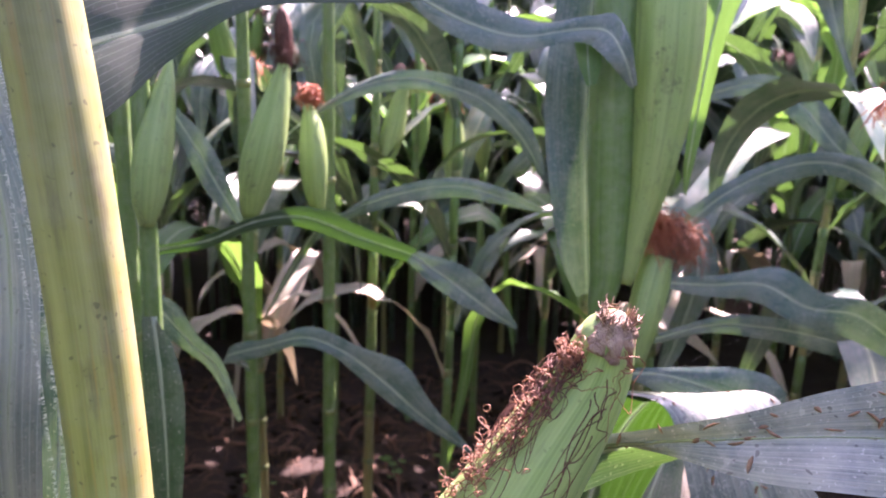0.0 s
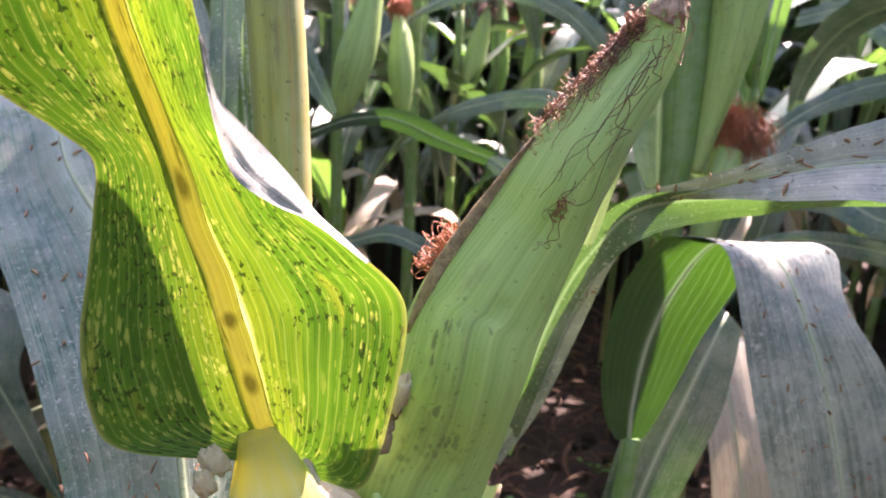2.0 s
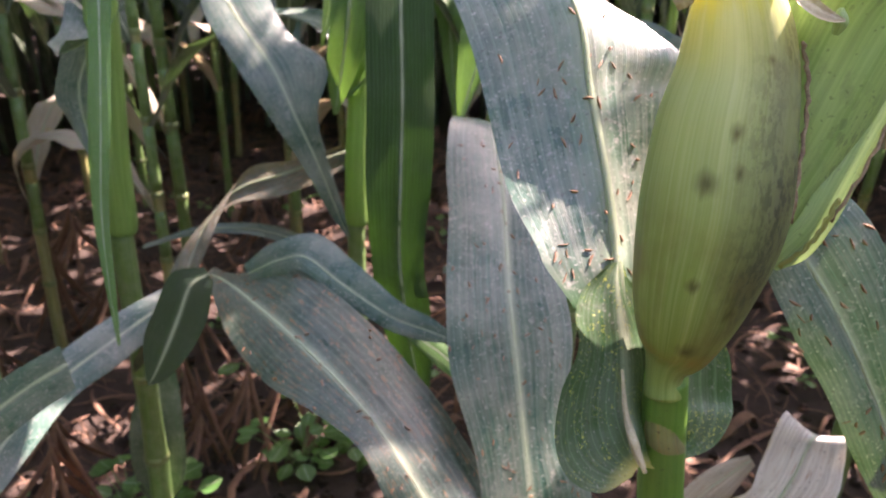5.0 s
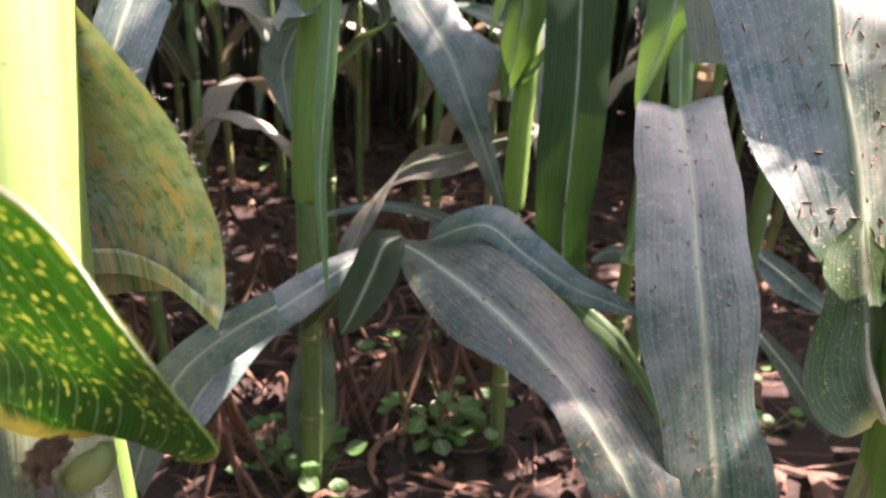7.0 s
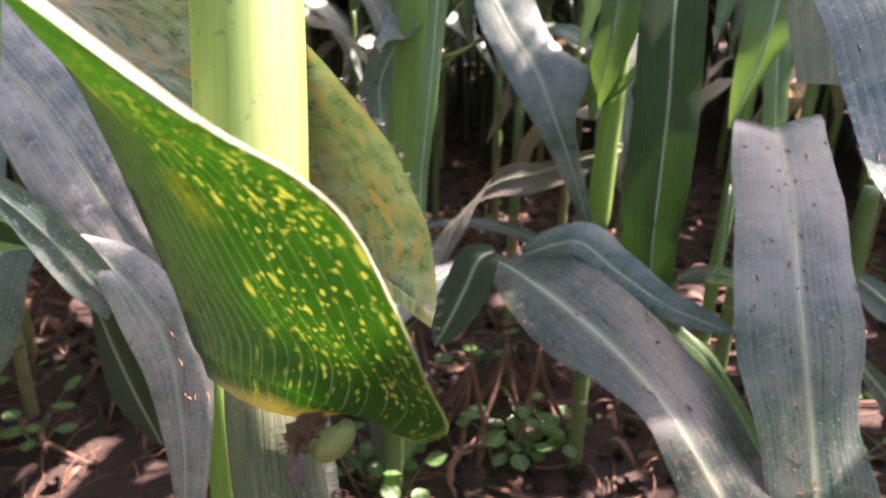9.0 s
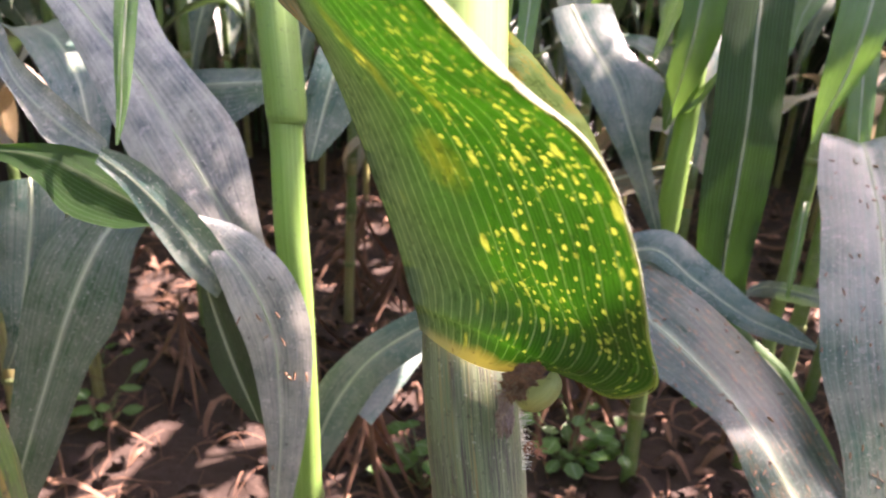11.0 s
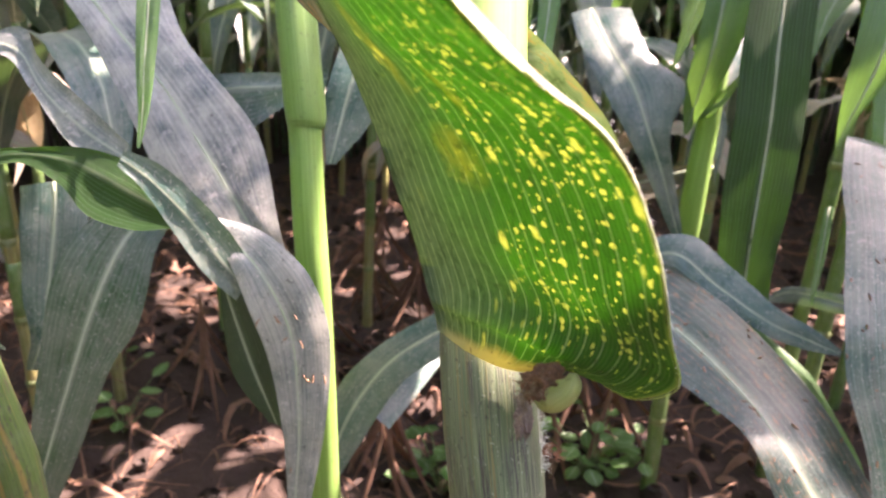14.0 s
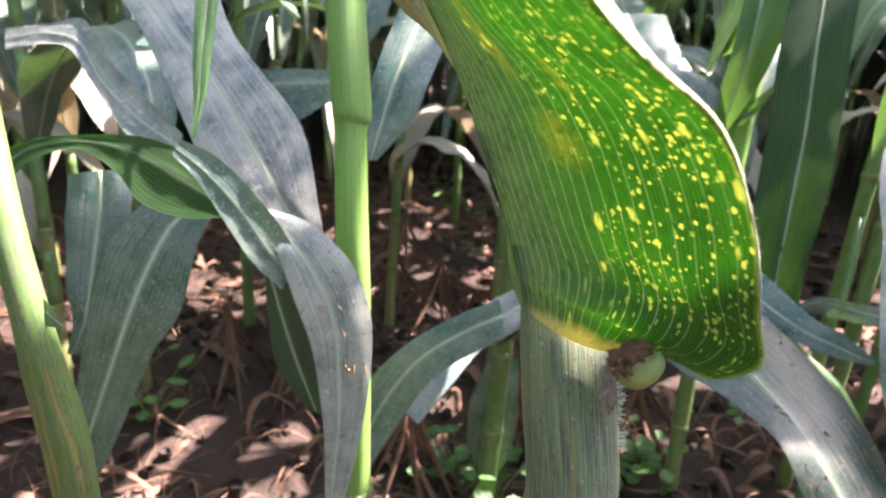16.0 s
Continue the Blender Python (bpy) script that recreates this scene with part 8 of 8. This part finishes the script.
for line, rad, mat, lab in (
    ([(-0.2575, -0.2440, 0.7053), (-0.2517, -0.2432, 0.7027), (-0.2444, -0.2449, 0.7037), (-0.2352, -0.2474, 0.7120), (-0.2370, -0.2530, 0.7260), (-0.2390, -0.2602, 0.7436), (-0.2445, -0.2650, 0.7600), (-0.2492, -0.2725, 0.7702), (-0.2590, -0.2835, 0.7805)], 0.00022, MARGIN, "light thin leaf margin"),):
    c = spline([tuple(np.array(q[:3]) - np.array(B.location)) for q in line], 9)
    part("margin", tube_mesh("margin", c, [rad * (0.6 + 0.4 * abs(math.sin(i * 0.37))) for i in range(len(c))], 6, flat=0.6), mat, B, lab)

# silk of the plants across the row
def silk_tuft(parent, at, d, count, seed, spread, length, thick, mat, label):
    rng = random.Random(seed)
    o = np.array(at) - np.array(parent.location)
    starts = [(o + np.array([rng.gauss(0, spread) for _ in range(3)]), np.array(d) + np.array([rng.gauss(0, 0.5) for _ in range(3)])) for _ in range(count)]
    part("silk", strands_mesh("silk", starts, seed, length, thick, 1.3, 7, 0.9), mat, parent, label)


silk_tuft(CC, (0.269, 0.732, 0.902), (0.1, -0.2, 0.8), 420, 31, 0.007, 0.055, 0.0006, SILK_RED, "bright rusty red silk tuft")
silk_tuft(CC, (0.293, 0.730, 0.896), (0.4, -0.1, 0.3), 320, 32, 0.006, 0.055, 0.0006, SILK_DRY, "brown withered silk")
add_husk(S1, [(-0.189, 0.966, 1.068, 0.60), (-0.189, 0.966, 1.084, 0.98), (-0.190, 0.967, 1.105, 1.12), (-0.191, 0.968, 1.128, 1.05), (-0.192, 0.969, 1.145, 0.62), (-0.193, 0.970, 1.152, 0.12)], SILK_DARK, "silk", "dark brown silk drooping in one thick bunch", lobes=9, lobe=0.22, twist=6.0, n=5, sides=45)
silk_tuft(S1, (-0.190, 0.967, 1.10), (0.0, 0.0, 0.1), 160, 33, 0.008, 0.035, 0.0007, SILK_DARK, "dark brown loose strands of silk")
silk_tuft(S2, (-0.165, 1.028, 1.036), (0.05, 0, 0.9), 260, 35, 0.005, 0.032, 0.0008, SILK_RED, "reddish brown silk")

# shed florets on the blades
scatter_anthers(LEAF_A2, 110, 1, "dry brown florets scattered over a dusty leaf", 0.12, 0.8)
scatter_anthers(LEAF_A3, 16, 2, "few dry florets on a hanging leaf", 0.1, 0.9)
scatter_anthers(LEAF_A4, 30, 3, "dry florets on a drooping leaf", 0.1, 0.9)
scatter_anthers(LEAF_R1, 40, 4, "dry florets on a level dusty leaf", 0.25, 0.9)
scatter_anthers(LEAF_R2, 60, 5, "dry florets on a bent leaf", 0.08, 0.95)
scatter_anthers(LEAF_C1, 80, 6, "dry brown florets on a folded leaf", 0.3, 0.95, size=1.0)
scatter_anthers(LEAF_WL, 110, 7, "dry brown florets on a pale leaf", 0.2, 0.98, size=0.95)
scatter_anthers(LEAF_Q, 10, 8, "dry florets on a wavy leaf", 0.4, 0.9)

# ---- the soil's litter ----
def litter(count, seed, widths=(0.0008, 0.0010, 0.0012, 0.0016, 0.0016, 0.0022, 0.003, 0.006), name="straw_litter", label="dry straw, husk scraps and leaf bits lying on the soil", material=STRAW, high=0.018):
    rng = random.Random(seed)
    verts, faces, uvs = [], [], []
    for _ in range(count):
        x, y = rng.uniform(-2.3, 0.9), rng.uniform(-0.4, 2.6)
        ln, w = rng.uniform(0.03, 0.20) * (0.4 + rng.random()), rng.choice(widths) * rng.uniform(0.6, 1.2)
        a = rng.uniform(0, 6.28)
        bend, lift = rng.gauss(0, 0.9), abs(rng.gauss(0, high))
        n = 6
        o = len(verts)
        px, py = x, y
        for i in range(n):
            s = i / (n - 1)
            ang = a + bend * s
            px += math.cos(ang) * ln / n
            py += math.sin(ang) * ln / n
            z = ground_height(px, py) + 0.004 + lift * math.sin(3.14 * s) + 0.004 * rng.random()
            ww = w * (1 - 0.7 * abs(2 * s - 1) ** 2)
            nx, ny = -math.sin(ang) * ww, math.cos(ang) * ww
            verts.extend([(px - nx, py - ny, z - 0.001), (px, py, z + ww * 0.5), (px + nx, py + ny, z - 0.001)])
            uvs.extend([(0.2, s * ln), (0.5, s * ln), (0.8, s * ln)])
            if i:
                for j in range(2):
                    q = o + 3 * (i - 1) + j
                    faces.append((q, q + 1, q + 4, q + 3))
    ob = part(name, make_mesh(name, verts, faces, uvs), material, None)
    tagged(ob, label, "straw", "", "stuff")


litter(5200, 41)
litter(420, 43, (0.006, 0.008, 0.011, 0.014), "dry_leaf_litter", "curled pinkish dry maize leaves fallen on the soil", STRAW, 0.035)


def clods(count, seed):
    rng = random.Random(seed)
    verts, faces = [], []
    for _ in range(count):
        x, y = rng.uniform(-2.3, 0.9), rng.uniform(-0.4, 2.6)
        r = rng.uniform(0.004, 0.02) * rng.uniform(0.5, 1.2)
        z = ground_height(x, y) + r * 0.3
        o = len(verts)
        for i, (lat, k) in enumerate(((0.9, 5), (0.1, 6), (-0.8, 5))):
            for j in range(6):
                th = j * 1.047 + i * 0.5
                rr = r * rng.uniform(0.75, 1.2)
                verts.append((x + rr * math.cos(th) * math.cos(lat), y + rr * math.sin(th) * math.cos(lat), z + rr * math.sin(lat) * 0.8))
        for i in range(2):
            for j in range(6):
                faces.append((o + 6 * i + j, o + 6 * i + (j + 1) % 6, o + 6 * i + 6 + (j + 1) % 6, o + 6 * i + 6 + j))
        faces.append(tuple(o + j for j in range(6)))
    ob = part("soil_clods", make_mesh("soil_clods", verts, faces), SOIL, None)
    tagged(ob, "crumbled brown soil lumps on the ground", "soil", "", "stuff")


clods(2400, 42)


def stubble(x, y, seed):
    """A tuft of dry brace roots and withered lower leaves at a stalk's foot."""
    rng = random.Random(seed)
    th = thing("dry_stubble", "tuft of dry straw-coloured withered leaves at a stalk foot", "stubble", (x, y, ground_height(x, y)), "withered tufts")
    for _ in range(9):
        a, ln, h = rng.uniform(0, 6.28), rng.uniform(0.05, 0.14), rng.uniform(0.08, 0.2)
        pts = [np.array((math.cos(a) * ln * s ** 1.5, math.sin(a) * ln * s ** 1.5, h * (1 - s) + 0.004)) for s in (0, 0.25, 0.5, 0.75, 1.0)]
        part("dry_leaf", tube_mesh("dry_leaf", pts, [0.002, 0.004, 0.005, 0.004, 0.001], 5, flat=0.25), STRAW, th)


for i, (x, y) in enumerate(((-0.673, 0.586), (-0.789, 0.575), (-0.815, 0.326), (-0.850, 0.368))):
    stubble(x, y, 60 + i)
rt = random.Random(19)
for i in range(16):
    stubble(rt.uniform(-1.5, -0.35), rt.uniform(0.25, 1.25), 80 + i)


def weed(x, y, seed, size=1.0):
    """A low broad-leaved weed."""
    rng = random.Random(seed)
    th = thing("weed", "small green broad-leaved weed growing in the soil", "weed", (x, y, ground_height(x, y)), "weeds")
    for k in range(rng.randrange(5, 9)):
        a, r, h = rng.uniform(0, 6.28), rng.uniform(0.01, 0.06) * size, rng.uniform(0.02, 0.07) * size
        c = np.array((math.cos(a) * r, math.sin(a) * r, h))
        part("stem", tube_mesh("stem", [np.zeros(3), c * (0.5, 0.5, 0.6), c], [0.0012, 0.001, 0.0007], 5), STALK, th)
        ln, w = rng.uniform(0.018, 0.034) * size, rng.uniform(0.008, 0.014) * size
        d = np.array((math.cos(a), math.sin(a), rng.uniform(-0.3, 0.3)))
        s = unit(np.cross(d, (0, 0, 1)))
        mid = np.array([c + d * ln * q for q in (0, 0.2, 0.45, 0.7, 0.9, 1.0)])
        ws = [0.1 * w, 0.8 * w, w, 0.85 * w, 0.4 * w, 0.02 * w]
        part("leaf", blade_mesh("leaf", np.array([m - s * q for m, q in zip(mid, ws)]), mid, np.array([m + s * q for m, q in zip(mid, ws)]), 0.2, 0.001, cols=2), WEED, th)


rw = random.Random(77)
for x, y, q in [(-0.555, 0.555, 1.3), (-0.531, 0.622, 1.3), (-0.583, 0.573, 1.3), (-0.575, 0.613, 1.3), (-0.742, 0.383, 1.3), (-0.680, 0.389, 1.3), (-0.568, 0.553, 1.3), (-0.758, 0.792, 1.3), (-0.564, 0.565, 1.3), (-0.741, 0.383, 1.3), (-1.272, 0.142, 1.3), (-1.130, 1.529, 1.3)]:
    weed(x, y, rw.randrange(9999), q)
for _ in range(26):
    weed(rw.uniform(-1.9, 0.5), rw.uniform(0.1, 1.8), rw.randrange(9999), rw.uniform(0.6, 1.1))
